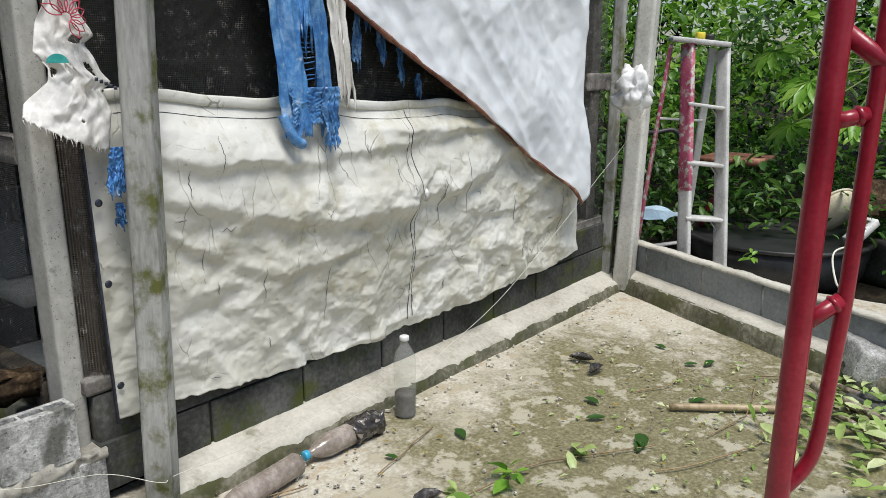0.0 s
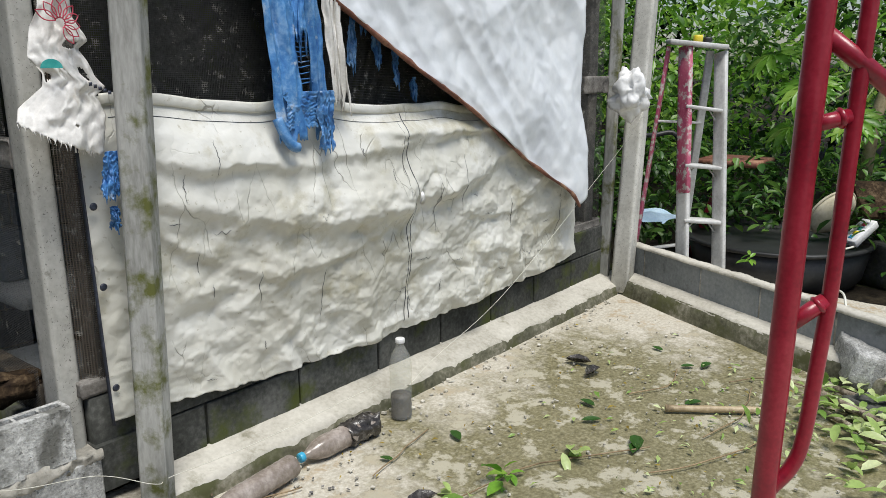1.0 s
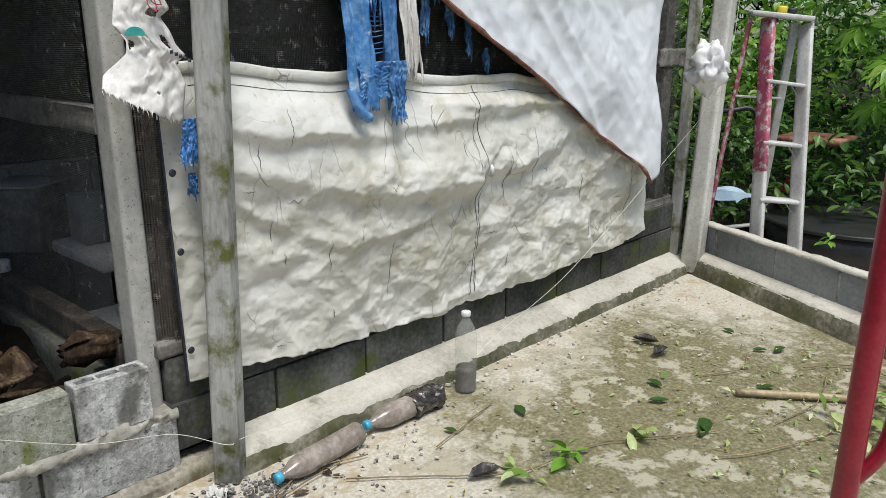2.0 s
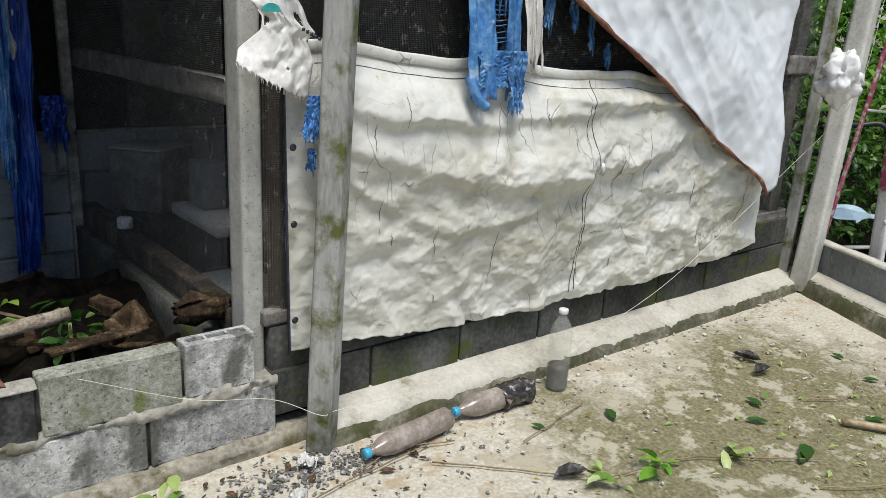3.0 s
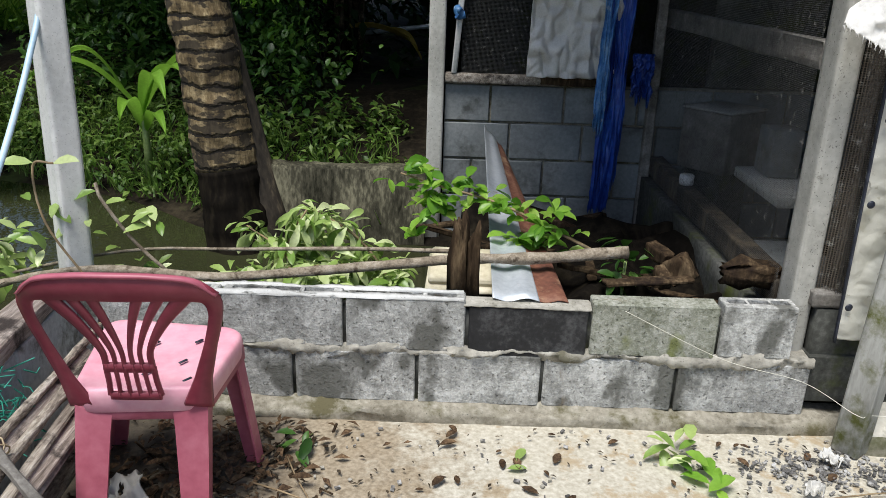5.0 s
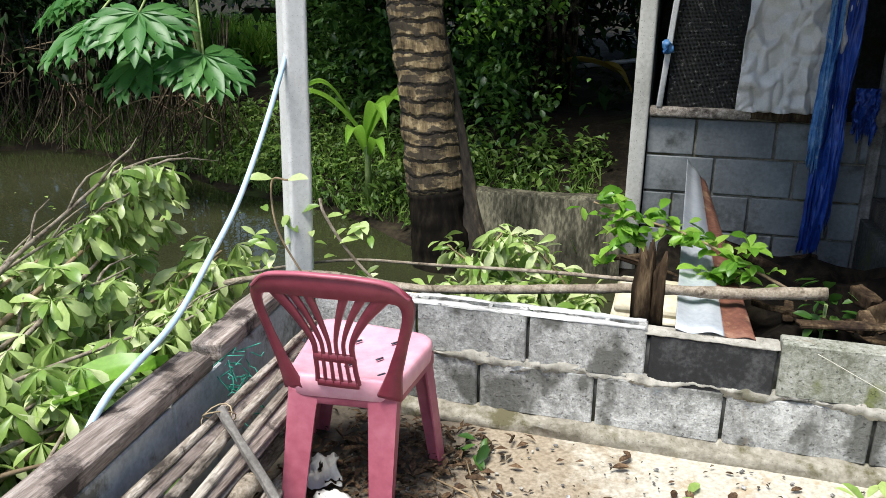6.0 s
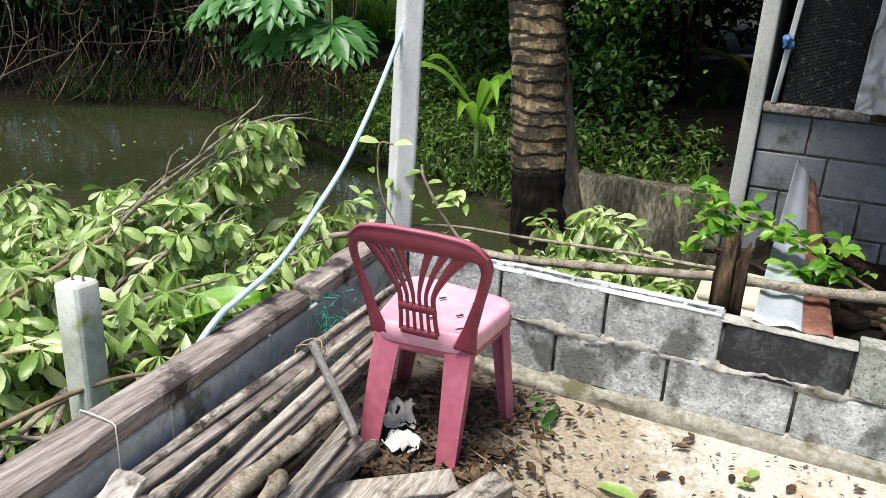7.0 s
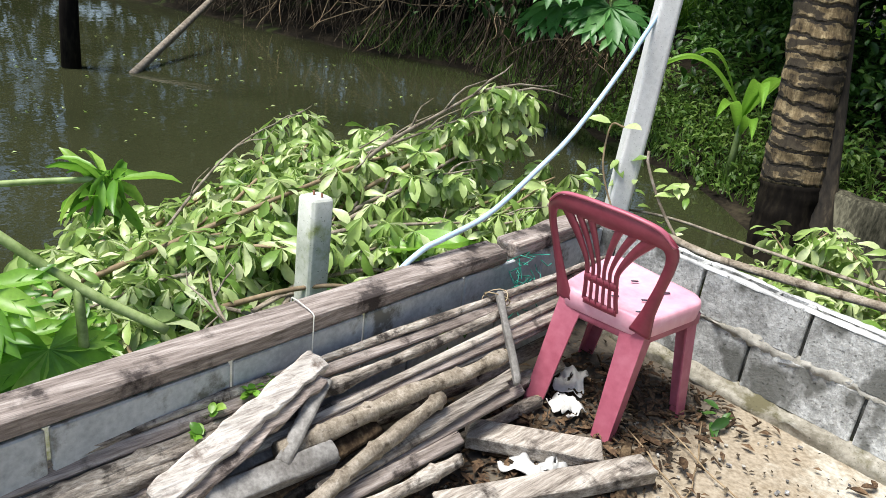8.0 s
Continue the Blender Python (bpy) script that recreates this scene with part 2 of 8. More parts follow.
M["mortar"] = surface("mortar", (0.24, 0.225, 0.19), (0.38, 0.36, 0.31), (0.55, 0.52, 0.46), 6, 50, 0.95, 0.8, 0.008, stain=(0.14, 0.13, 0.09), stain_scale=7, pits=0.6)
M["footing"] = surface("stained_footing", (0.17, 0.15, 0.11), (0.36, 0.33, 0.265), (0.56, 0.53, 0.45), 6, 50, 0.95, 0.9, 0.008, stain=(0.13, 0.115, 0.06), stain_scale=6, stain_at=(0.50, 0.62), pits=0.6)
M["ledge"] = surface("plastered_ledge", (0.40, 0.375, 0.305), (0.57, 0.54, 0.46), (0.70, 0.67, 0.585), 4, 55, 0.9, 0.5, 0.005, stain=(0.20, 0.185, 0.11), stain_scale=6, stain_at=(0.60, 0.74))
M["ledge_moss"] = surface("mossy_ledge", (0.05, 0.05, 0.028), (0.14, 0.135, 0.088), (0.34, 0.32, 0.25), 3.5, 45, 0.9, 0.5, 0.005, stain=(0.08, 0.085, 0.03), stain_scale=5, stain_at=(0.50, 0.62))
M["post"] = surface("concrete_post", (0.42, 0.41, 0.37), (0.56, 0.55, 0.50), (0.68, 0.67, 0.62), 4, 45, 0.85, 0.4, 0.003, stain=(0.24, 0.23, 0.19), stain_scale=14, stain_at=(0.64, 0.72), pits=0.8)
M["post_moss"] = surface("mossy_post", (0.23, 0.23, 0.205), (0.38, 0.38, 0.355), (0.53, 0.53, 0.50), 5, 50, 0.9, 0.5, 0.004, stain=(0.12, 0.13, 0.03), stain_scale=7, stain_at=(0.50, 0.64), stretch=(1.6, 1.6, 0.35))
M["post_green"] = surface("algae_post", (0.40, 0.43, 0.33), (0.56, 0.58, 0.48), (0.68, 0.69, 0.62), 4, 45, 0.85, 0.4, 0.003, stain=(0.25, 0.30, 0.08), stain_scale=5, pits=0.7)
M["post_white"] = surface("pale_post", (0.52, 0.52, 0.50), (0.64, 0.64, 0.62), (0.74, 0.74, 0.72), 4, 60, 0.85, 0.3, 0.003, stain=(0.30, 0.29, 0.26), stain_scale=22, stain_at=(0.66, 0.72), pits=0.5)
M["wood_grey"] = surface("weathered_wood", (0.12, 0.094, 0.074), (0.37, 0.32, 0.265), (0.66, 0.60, 0.52), 48, 240, 0.88, 1.0, 0.008, stretch=(1.0, 0.09, 1.0), stain=(0.05, 0.038, 0.03), stain_scale=9, stain_at=(0.55, 0.66), pits=0.5)
M["wood_pale"] = surface("bleached_wood", (0.20, 0.165, 0.14), (0.50, 0.45, 0.395), (0.74, 0.69, 0.63), 40, 240, 0.88, 1.0, 0.008, stretch=(1.0, 0.09, 1.0), stain=(0.16, 0.12, 0.095), stain_scale=9, stain_at=(0.57, 0.68), pits=0.4)
M["wood_beam"] = surface("beam_wood", (0.11, 0.084, 0.068), (0.30, 0.245, 0.21), (0.53, 0.46, 0.41), 44, 230, 0.88, 1.0, 0.008, stretch=(1.0, 0.08, 1.0), stain=(0.045, 0.033, 0.028), stain_scale=7, stain_at=(0.54, 0.64), pits=0.5)
M["wood_frame"] = surface("old_frame_wood", (0.11, 0.098, 0.085), (0.21, 0.195, 0.175), (0.36, 0.34, 0.31), 12, 90, 0.85, 0.6, 0.004, stain=(0.05, 0.045, 0.04), stain_scale=7)
M["wood_brown"] = surface("rotten_wood", (0.018, 0.012, 0.008), (0.058, 0.038, 0.022), (0.17, 0.12, 0.07), 16, 80, 0.92, 1.0, 0.012, stretch=(1.0, 1.0, 0.25), stain=(0.02, 0.013, 0.01), stain_scale=9)
M["bark"] = surface("pale_bark", (0.14, 0.108, 0.076), (0.28, 0.232, 0.17), (0.46, 0.40, 0.325), 22, 130, 0.88, 0.9, 0.008, stain=(0.085, 0.062, 0.04), stain_scale=26, stain_at=(0.56, 0.66), pits=0.7)
M["bark_log"] = surface("log_bark", (0.07, 0.054, 0.042), (0.34, 0.29, 0.235), (0.66, 0.60, 0.52), 34, 150, 0.92, 1.0, 0.016, vary=0.40, stretch=(1.0, 0.25, 1.0), stain=(0.045, 0.034, 0.026), stain_scale=12, stain_at=(0.53, 0.62), pits=0.6)
M["twig"] = surface("twig", (0.16, 0.11, 0.06), (0.28, 0.20, 0.11), (0.40, 0.30, 0.18), 10, 70, 0.8, 0.4, 0.003)
M["bamboo"] = surface("dry_bamboo", (0.30, 0.22, 0.12), (0.46, 0.36, 0.22), (0.58, 0.48, 0.32), 8, 60, 0.55, 0.3, 0.002, stain=(0.12, 0.085, 0.05), stain_scale=12)
M["red"] = surface("red_paint", (0.17, 0.006, 0.016), (0.25, 0.010, 0.024), (0.32, 0.022, 0.040), 5, 90, 0.30, 0.25, 0.002, stain=(0.40, 0.30, 0.29), stain_scale=45, stain_at=(0.72, 0.76), vary=0)
M["pink"] = surface("chipped_pink_paint", (0.34, 0.05, 0.11), (0.44, 0.09, 0.16), (0.52, 0.17, 0.22), 6, 60, 0.55, 0.3, 0.002, stain=(0.55, 0.53, 0.49), stain_scale=22, stain_at=(0.50, 0.58), vary=0)
M["ladder"] = surface("grey_ladder_metal", (0.40, 0.40, 0.38), (0.54, 0.54, 0.52), (0.66, 0.66, 0.64), 6, 60, 0.5, 0.25, 0.002, stain=(0.28, 0.26, 0.23), stain_scale=20, stain_at=(0.64, 0.72), vary=0)
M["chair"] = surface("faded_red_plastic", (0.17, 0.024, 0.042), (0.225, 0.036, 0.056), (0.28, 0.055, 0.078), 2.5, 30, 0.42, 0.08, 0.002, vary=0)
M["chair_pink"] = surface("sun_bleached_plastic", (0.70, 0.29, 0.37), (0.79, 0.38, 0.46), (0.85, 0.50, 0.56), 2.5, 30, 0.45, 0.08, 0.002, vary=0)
M["sheet"] = surface("white_sheet", (0.66, 0.69, 0.73), (0.76, 0.79, 0.82), (0.84, 0.86, 0.88), 2.2, 14, 0.45, 0.4, 0.006, vary=0)
M["sheet_old"] = surface("greyed_sheet", (0.38, 0.37, 0.34), (0.52, 0.51, 0.48), (0.66, 0.65, 0.62), 4, 18, 0.5, 0.5, 0.008, vary=0)
M["sack"] = surface("woven_sack", (0.60, 0.58, 0.53), (0.72, 0.70, 0.66), (0.82, 0.80, 0.76), 5, 120, 0.6, 0.4, 0.003, stain=(0.42, 0.36, 0.27), stain_scale=8, stain_at=(0.60, 0.74), vary=0)
M["blue"] = surface("blue_tarp", (0.025, 0.12, 0.38), (0.08, 0.26, 0.57), (0.26, 0.46, 0.73), 9, 50, 0.45, 0.7, 0.008, stain=(0.48, 0.58, 0.70), stain_scale=22, stain_at=(0.58, 0.70))
M["blue_deep"] = surface("deep_blue_tarp", (0.008, 0.035, 0.22), (0.015, 0.06, 0.34), (0.03, 0.12, 0.48), 7, 40, 0.4, 0.6, 0.008)
M["hose"] = surface("pale_blue_hose", (0.36, 0.53, 0.66), (0.46, 0.62, 0.75), (0.56, 0.70, 0.80), 8, 60, 0.4, 0.1, 0.001, vary=0)
M["white"] = surface("white_plastic", (0.66, 0.66, 0.65), (0.77, 0.77, 0.76), (0.85, 0.85, 0.84), 9, 60, 0.5, 0.3, 0.003, vary=0.1)
M["cream"] = surface("cream_foam", (0.50, 0.44, 0.30), (0.62, 0.56, 0.41), (0.72, 0.67, 0.54), 9, 60, 0.8, 0.3, 0.003, vary=0.1)
M["rust"] = surface("rusted_zinc", (0.10, 0.035, 0.022), (0.19, 0.07, 0.042), (0.32, 0.15, 0.09), 6, 50, 0.75, 0.5, 0.003, stain=(0.44, 0.27, 0.16), stain_scale=9)
M["zinc"] = surface("zinc_sheet", (0.42, 0.46, 0.50), (0.53, 0.57, 0.61), (0.64, 0.67, 0.70), 5, 50, 0.42, 0.2, 0.002, metal=0.35, stain=(0.30, 0.15, 0.08), stain_scale=6, stain_at=(0.62, 0.70), vary=0)
M["black"] = surface("black_plastic", (0.010, 0.010, 0.010), (0.018, 0.018, 0.018), (0.03, 0.03, 0.03), 6, 40, 0.5, 0.2, 0.003, vary=0)
M["grommet"] = surface("dark_seam", (0.012, 0.014, 0.022), (0.02, 0.025, 0.04), (0.05, 0.06, 0.09), 20, 80, 0.5, 0.1, 0.001, vary=0)
M["string"] = surface("nylon_string", (0.55, 0.54, 0.45), (0.68, 0.67, 0.58), (0.76, 0.75, 0.68), 20, 90, 0.6, 0.0, vary=0)
# Soil taken down to near-black: its colour includes the shade of the trees.
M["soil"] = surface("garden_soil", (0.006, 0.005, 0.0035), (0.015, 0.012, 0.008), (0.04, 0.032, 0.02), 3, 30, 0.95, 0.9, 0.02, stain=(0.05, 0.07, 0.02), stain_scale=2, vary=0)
M["ash"] = surface("ash", (0.03, 0.03, 0.03), (0.22, 0.21, 0.20), (0.70, 0.69, 0.67), 14, 60, 0.95, 0.6, 0.005)
M["dead_leaf"] = surface("dead_leaf", (0.045, 0.028, 0.018), (0.10, 0.062, 0.036), (0.21, 0.135, 0.075), 30, 120, 0.8, 0.4, 0.003, vary=0.5)
M["trunk"] = ringed_trunk()
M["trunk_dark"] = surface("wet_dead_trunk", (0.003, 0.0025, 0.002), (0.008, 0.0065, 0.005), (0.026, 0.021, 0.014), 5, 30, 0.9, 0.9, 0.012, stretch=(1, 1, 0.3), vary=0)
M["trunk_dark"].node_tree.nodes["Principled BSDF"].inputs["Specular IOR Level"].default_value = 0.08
M["dead_bark"] = surface("dead_trunk_bark", (0.010, 0.008, 0.006), (0.045, 0.035, 0.024), (0.16, 0.125, 0.08), 7, 40, 0.9, 0.9, 0.012, stretch=(1, 1, 0.3), vary=0)
M["retain"] = surface("stained_retaining_wall", (0.014, 0.014, 0.009), (0.055, 0.052, 0.036), (0.17, 0.16, 0.11), 5, 40, 0.9, 0.6, 0.006, stretch=(1.5, 1.5, 0.5), vary=0)
M["thatch"] = surface("dry_hanging_roots", (0.012, 0.009, 0.006), (0.050, 0.038, 0.026), (0.20, 0.16, 0.105), 10, 60, 0.9, 0.3, 0.003, vary=0.3)
M["clear"] = plastic_film("clear_bottle", (0.95, 0.955, 0.93), 0.87)
M["sludge"] = surface("bottle_sludge", (0.02, 0.017, 0.014), (0.05, 0.042, 0.032), (0.10, 0.085, 0.065), 40, 120, 0.6, 0.3, 0.003, vary=0)
M["murky"] = surface("murky_bottle", (0.17, 0.14, 0.11), (0.28, 0.235, 0.20), (0.42, 0.37, 0.33), 14, 60, 0.22, 0.3, 0.003, vary=0.3)
M["film_dark"] = surface("dark_crumpled_film", (0.015, 0.013, 0.012), (0.04, 0.035, 0.03), (0.16, 0.15, 0.14), 24, 60, 0.2, 0.6, 0.006, vary=0)
M["cap_blue"] = surface("blue_cap", (0.02, 0.24, 0.42), (0.04, 0.34, 0.54), (0.08, 0.42, 0.60), 20, 60, 0.4, 0.0, vary=0)
M["net_green"] = surface("green_net", (0.01, 0.16, 0.11), (0.02, 0.26, 0.18), (0.05, 0.36, 0.26), 20, 60, 0.6, 0.0, vary=0)
M["print_red"] = surface("red_print", (0.40, 0.03, 0.06), (0.50, 0.05, 0.09), (0.56, 0.10, 0.14), 20, 60, 0.6, 0.0, vary=0)
M["print_teal"] = surface("teal_print", (0.02, 0.26, 0.24), (0.03, 0.34, 0.31), (0.08, 0.42, 0.38), 20, 60, 0.6, 0.0, vary=0)
M["yellow"] = surface("yellow_plastic", (0.60, 0.46, 0.02), (0.70, 0.55, 0.03), (0.76, 0.62, 0.08), 20, 60, 0.45, 0.0, vary=0)
M["net"] = net_material("dark_net", (0.045, 0.045, 0.042), 0.0066, 0.22)
M["net_side"] = net_material("side_net", (0.14, 0.137, 0.13), 0.006, 0.13, True, 0.6)
M["net_brown"] = net_material("brown_net", (0.07, 0.055, 0.04), 0.007, 0.34)
M["leaf_cut"] = leaf_material("wilting_leaf", (0.17, 0.31, 0.05), (0.42, 0.56, 0.17), (0.72, 0.79, 0.44), 0.36, 0.30)
M["leaf_bright"] = leaf_material("bright_leaf", (0.09, 0.25, 0.02), (0.22, 0.47, 0.05), (0.42, 0.64, 0.11), 0.35, 0.45)
M["leaf_mid"] = leaf_material("shrub_leaf", (0.025, 0.075, 0.012), (0.06, 0.16, 0.025), (0.16, 0.30, 0.06), 0.42, 0.35)
# Near-black tones put the shade under the trees into the leaf colour.
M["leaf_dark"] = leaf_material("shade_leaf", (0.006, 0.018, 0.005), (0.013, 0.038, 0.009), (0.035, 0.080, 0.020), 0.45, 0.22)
M["grass"] = leaf_material("bank_grass", (0.06, 0.14, 0.02), (0.14, 0.26, 0.04), (0.27, 0.40, 0.09), 0.5, 0.35)
M["papaya"] = leaf_material("papaya_leaf", (0.05, 0.18, 0.04), (0.10, 0.28, 0.07), (0.17, 0.38, 0.11), 0.40, 0.40)
M["yellow_leaf"] = leaf_material("yellowed_leaf", (0.24, 0.17, 0.02), (0.34, 0.24, 0.035), (0.42, 0.32, 0.06), 0.5, 0.35)
M["stem_green"] = surface("green_stem", (0.14, 0.20, 0.05), (0.24, 0.32, 0.10), (0.36, 0.44, 0.18), 10, 60, 0.5, 0.1, 0.002, vary=0)
for key in ("soil", "leaf_dark", "retain", "thatch", "wood_brown", "block_dark", "dead_leaf"):
    M[key].node_tree.nodes["Principled BSDF"].inputs["Specular IOR Level"].default_value = 0.12


# ---- helpers for shapes ----
def rnd(a, b):
    return random.uniform(a, b)


def nz(x, y, z=0.0):
    return noise.noise(Vector((x, y, z)))


def thing(name, at, label, category, group=""):
    ob = new(name)
    ob.location = at
    return tagged(ob, label, category, group)


def mesh_of(name, bm, material, smooth=True):
    me = bpy.data.meshes.new(name)
    bm.to_mesh(me)
    bm.free()
    me.materials.append(material)
    if smooth:
        for f in me.polygons:
            f.use_smooth = True
    return me


def under(ob, parent):
    """Hangs ob under parent, leaving it where it stands in the world."""
    ob.parent = parent
    m, p = parent.matrix_basis.copy(), parent
    while p.parent:
        m = p.parent.matrix_basis @ p.matrix_parent_inverse @ m
        p = p.parent
    ob.matrix_parent_inverse = m.inverted()


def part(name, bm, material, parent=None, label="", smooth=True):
    """Links a bmesh, or a mesh, as one mesh object; parts keep their place in the world."""
    me = bm if isinstance(bm, bpy.types.Mesh) else mesh_of(name, bm, material, smooth)
    ob = new(name, me)
    if parent:
        under(ob, parent)
    if label:
        tagged(ob, label)
    return ob


def single(name, bm, material, label, category, group="", kind="", smooth=True):
    return tagged(part(name, bm, material, smooth=smooth), label, category, group, kind)


def box(bm, size, m=Matrix(), bevel=0.0, rough=0.0, cuts=0):
    """A box of that size round m, with bevelled and slightly worn edges."""
    made = bmesh.ops.create_cube(bm, size=1.0, matrix=m @ Matrix.Diagonal((*size, 1)))
    verts = made["verts"]
    if bevel:
        edges = list({e for v in verts for e in v.link_edges})
        out = bmesh.ops.bevel(bm, geom=edges, offset=bevel, segments=1, affect="EDGES")
        verts = list({v for f in out["faces"] for v in f.verts} | {v for v in verts if v.is_valid})
    if cuts:
        edges = list({e for v in verts for e in v.link_edges})
        out = bmesh.ops.subdivide_edges(bm, edges=edges, cuts=cuts, use_grid_fill=True)
        verts = list({v for v in verts if v.is_valid} | {g for g in out["geom"] if isinstance(g, bmesh.types.BMVert)})
    if rough:
        for v in verts:
            c = v.co
            v.co = c + Vector((nz(c.x * 30, c.y * 30, c.z * 30), nz(c.y * 31 + 7, c.z * 30, c.x * 30), nz(c.z * 32 + 3, c.x * 30, c.y * 30))) * rough
    return bm


def boxed(size, m=Matrix(), bevel=0.0, rough=0.0, cuts=0):
    return box(bmesh.new(), size, m, bevel, rough, cuts)


def between(a, b, width, height, bevel=0.004, rough=0.0, cuts=0, turn=0.0, bm=None):
    """A square timber from a to b."""
    a, b = Vector(a), Vector(b)
    d = b - a
    m = Matrix.Translation((a + b) / 2) @ d.to_track_quat("Y", "Z").to_matrix().to_4x4() @ Matrix.Rotation(turn, 4, "Y")
    return box(bm or bmesh.new(), (width, d.length, height), m, bevel, rough, cuts)


def tube(points, radii, n=8, wobble=0.0, bm=None, caps=True):
    """A round limb through points, with a radius at each."""
    bm = bm or bmesh.new()
    pts = [Vector(p) for p in points]
    if isinstance(radii, (int, float)):
        radii = [radii] * len(pts)
    rings = []
    side = None
    for i, p in enumerate(pts):
        d = (pts[min(i + 1, len(pts) - 1)] - pts[max(i - 1, 0)]).normalized()
        if side is None:
            side = d.cross(Vector((0, 0, 1)) if abs(d.z) < 0.9 else Vector((1, 0, 0))).normalized()
        side = (side - d * side.dot(d)).normalized()
        up = d.cross(side)
        ring = []
        for k in range(n):
            a = 2 * math.pi * k / n
            r = radii[i] * (1 + wobble * nz(p.x * 9 + math.cos(a) * 2, p.y * 9 + math.sin(a) * 2, p.z * 9))
            ring.append(bm.verts.new(p + (side * math.cos(a) + up * math.sin(a)) * r))
        rings.append(ring)
    for a, b in zip(rings, rings[1:]):
        for k in range(n):
            bm.faces.new((a[k], a[(k + 1) % n], b[(k + 1) % n], b[k]))
    if caps:
        bm.faces.new(rings[0][::-1])
        bm.faces.new(rings[-1])
    return bm


def curve_points(ctrl, steps=10):
    """A smooth line (Catmull-Rom) through the control points."""
    c = [Vector(p) for p in ctrl]
    c = [c[0] * 2 - c[1]] + c + [c[-1] * 2 - c[-2]]
    out = []
    for i in range(1, len(c) - 2):
        for k in range(steps):
            t = k / steps
            p0, p1, p2, p3 = c[i - 1:i + 3]
            out.append(0.5 * ((2 * p1) + (p2 - p0) * t + (2 * p0 - 5 * p1 + 4 * p2 - p3) * t * t + (3 * p1 - p0 - 3 * p2 + p3) * t ** 3))
    return out + [c[-2]]


def lathe(profile, n=20, m=Matrix()):
    """A turned shape from (radius, height) pairs."""
    bm = bmesh.new()
    rings = [[bm.verts.new(m @ Vector((r * math.cos(2 * math.pi * k / n), r * math.sin(2 * math.pi * k / n), h))) for k in range(n)] for r, h in profile]
    for a, b in zip(rings, rings[1:]):
        for k in range(n):
            bm.faces.new((a[k], a[(k + 1) % n], b[(k + 1) % n], b[k]))
    bm.faces.new(rings[0][::-1])
    bm.faces.new(rings[-1])
    return bm


def sheet(name, fn, nu, nv, material, parent=None, label="", thick=0.002, keep=None):
    """A thin sheet: fn(u, v) gives the place for u, v from 0 to 1. keep(u, v) may tear pieces away."""
    verts = [tuple(fn(i / nu, j / nv)) for j in range(nv + 1) for i in range(nu + 1)]
    w = nu + 1
    faces = [(j * w + i, j * w + i + 1, (j + 1) * w + i + 1, (j + 1) * w + i) for j in range(nv) for i in range(nu)
             if keep is None or keep((i + 0.5) / nu, (j + 0.5) / nv)]
    me = bpy.data.meshes.new(name)
    me.from_pydata(verts, [], faces)
    if keep:
        bm = bmesh.new()
        bm.from_mesh(me)
        bmesh.ops.delete(bm, geom=[v for v in bm.verts if not v.link_faces], context="VERTS")
        bm.to_mesh(me)
        bm.free()
    me.materials.append(material)
    for f in me.polygons:
        f.use_smooth = True
    ob = part(name, me, material, parent, label)
    if thick:
        mod = ob.modifiers.new("thickness", "SOLIDIFY")
        mod.thickness = thick
    return ob


def crumple(bm, amount, scale):
    for v in bm.verts:
        c = v.co * scale
        v.co += Vector((nz(c.x, c.y, c.z), nz(c.x + 9, c.y, c.z), nz(c.x, c.y + 9, c.z))) * amount
    return bm


LEAF = ((0, 0, 0), (-0.36, 0.22, 0.07), (0.36, 0.22, 0.07), (-0.5, 0.55, 0.10), (0.5, 0.55, 0.10), (-0.3, 0.84, 0.03), (0.3, 0.84, 0.03), (0, 1, -0.10), (0, 0.28, 0), (0, 0.58, 0.01), (0, 0.84, -0.03))
LEAF_FACES = ((0, 8, 1), (0, 2, 8), (1, 8, 9, 3), (8, 2, 4, 9), (3, 9, 10, 5), (9, 4, 6, 10), (5, 10, 7), (10, 6, 7))
SMALL = ((0, 0, 0), (-0.5, 0.5, 0.1), (0.5, 0.5, 0.1), (0, 0.5, 0), (0, 1, -0.12))
SMALL_FACES = ((0, 3, 1), (0, 2, 3), (1, 3, 4), (3, 2, 4))
BLADE = ((-0.5, 0, 0), (0.5, 0, 0), (-0.35, 0.55, 0.12), (0.35, 0.55, 0.12), (0, 1, -0.1))
BLADE_FACES = ((0, 1, 3, 2), (2, 3, 4))


OBOVATE = ((0, 0, 0), (-0.16, 0.22, 0.05), (0.16, 0.22, 0.05), (-0.40, 0.50, 0.10), (0.40, 0.50, 0.10), (-0.50, 0.70, 0.07), (0.50, 0.70, 0.04), (-0.32, 0.90, -0.02), (0.32, 0.90, -0.06), (0, 1, -0.14), (0, 0.22, 0.02), (0, 0.50, 0.03), (0, 0.70, 0.0), (0, 0.90, -0.07))
OBOVATE_FACES = ((0, 10, 1), (0, 2, 10), (1, 10, 11, 3), (10, 2, 4, 11), (3, 11, 12, 5), (11, 4, 6, 12), (5, 12, 13, 7), (12, 6, 8, 13), (7, 13, 9), (13, 8, 9))


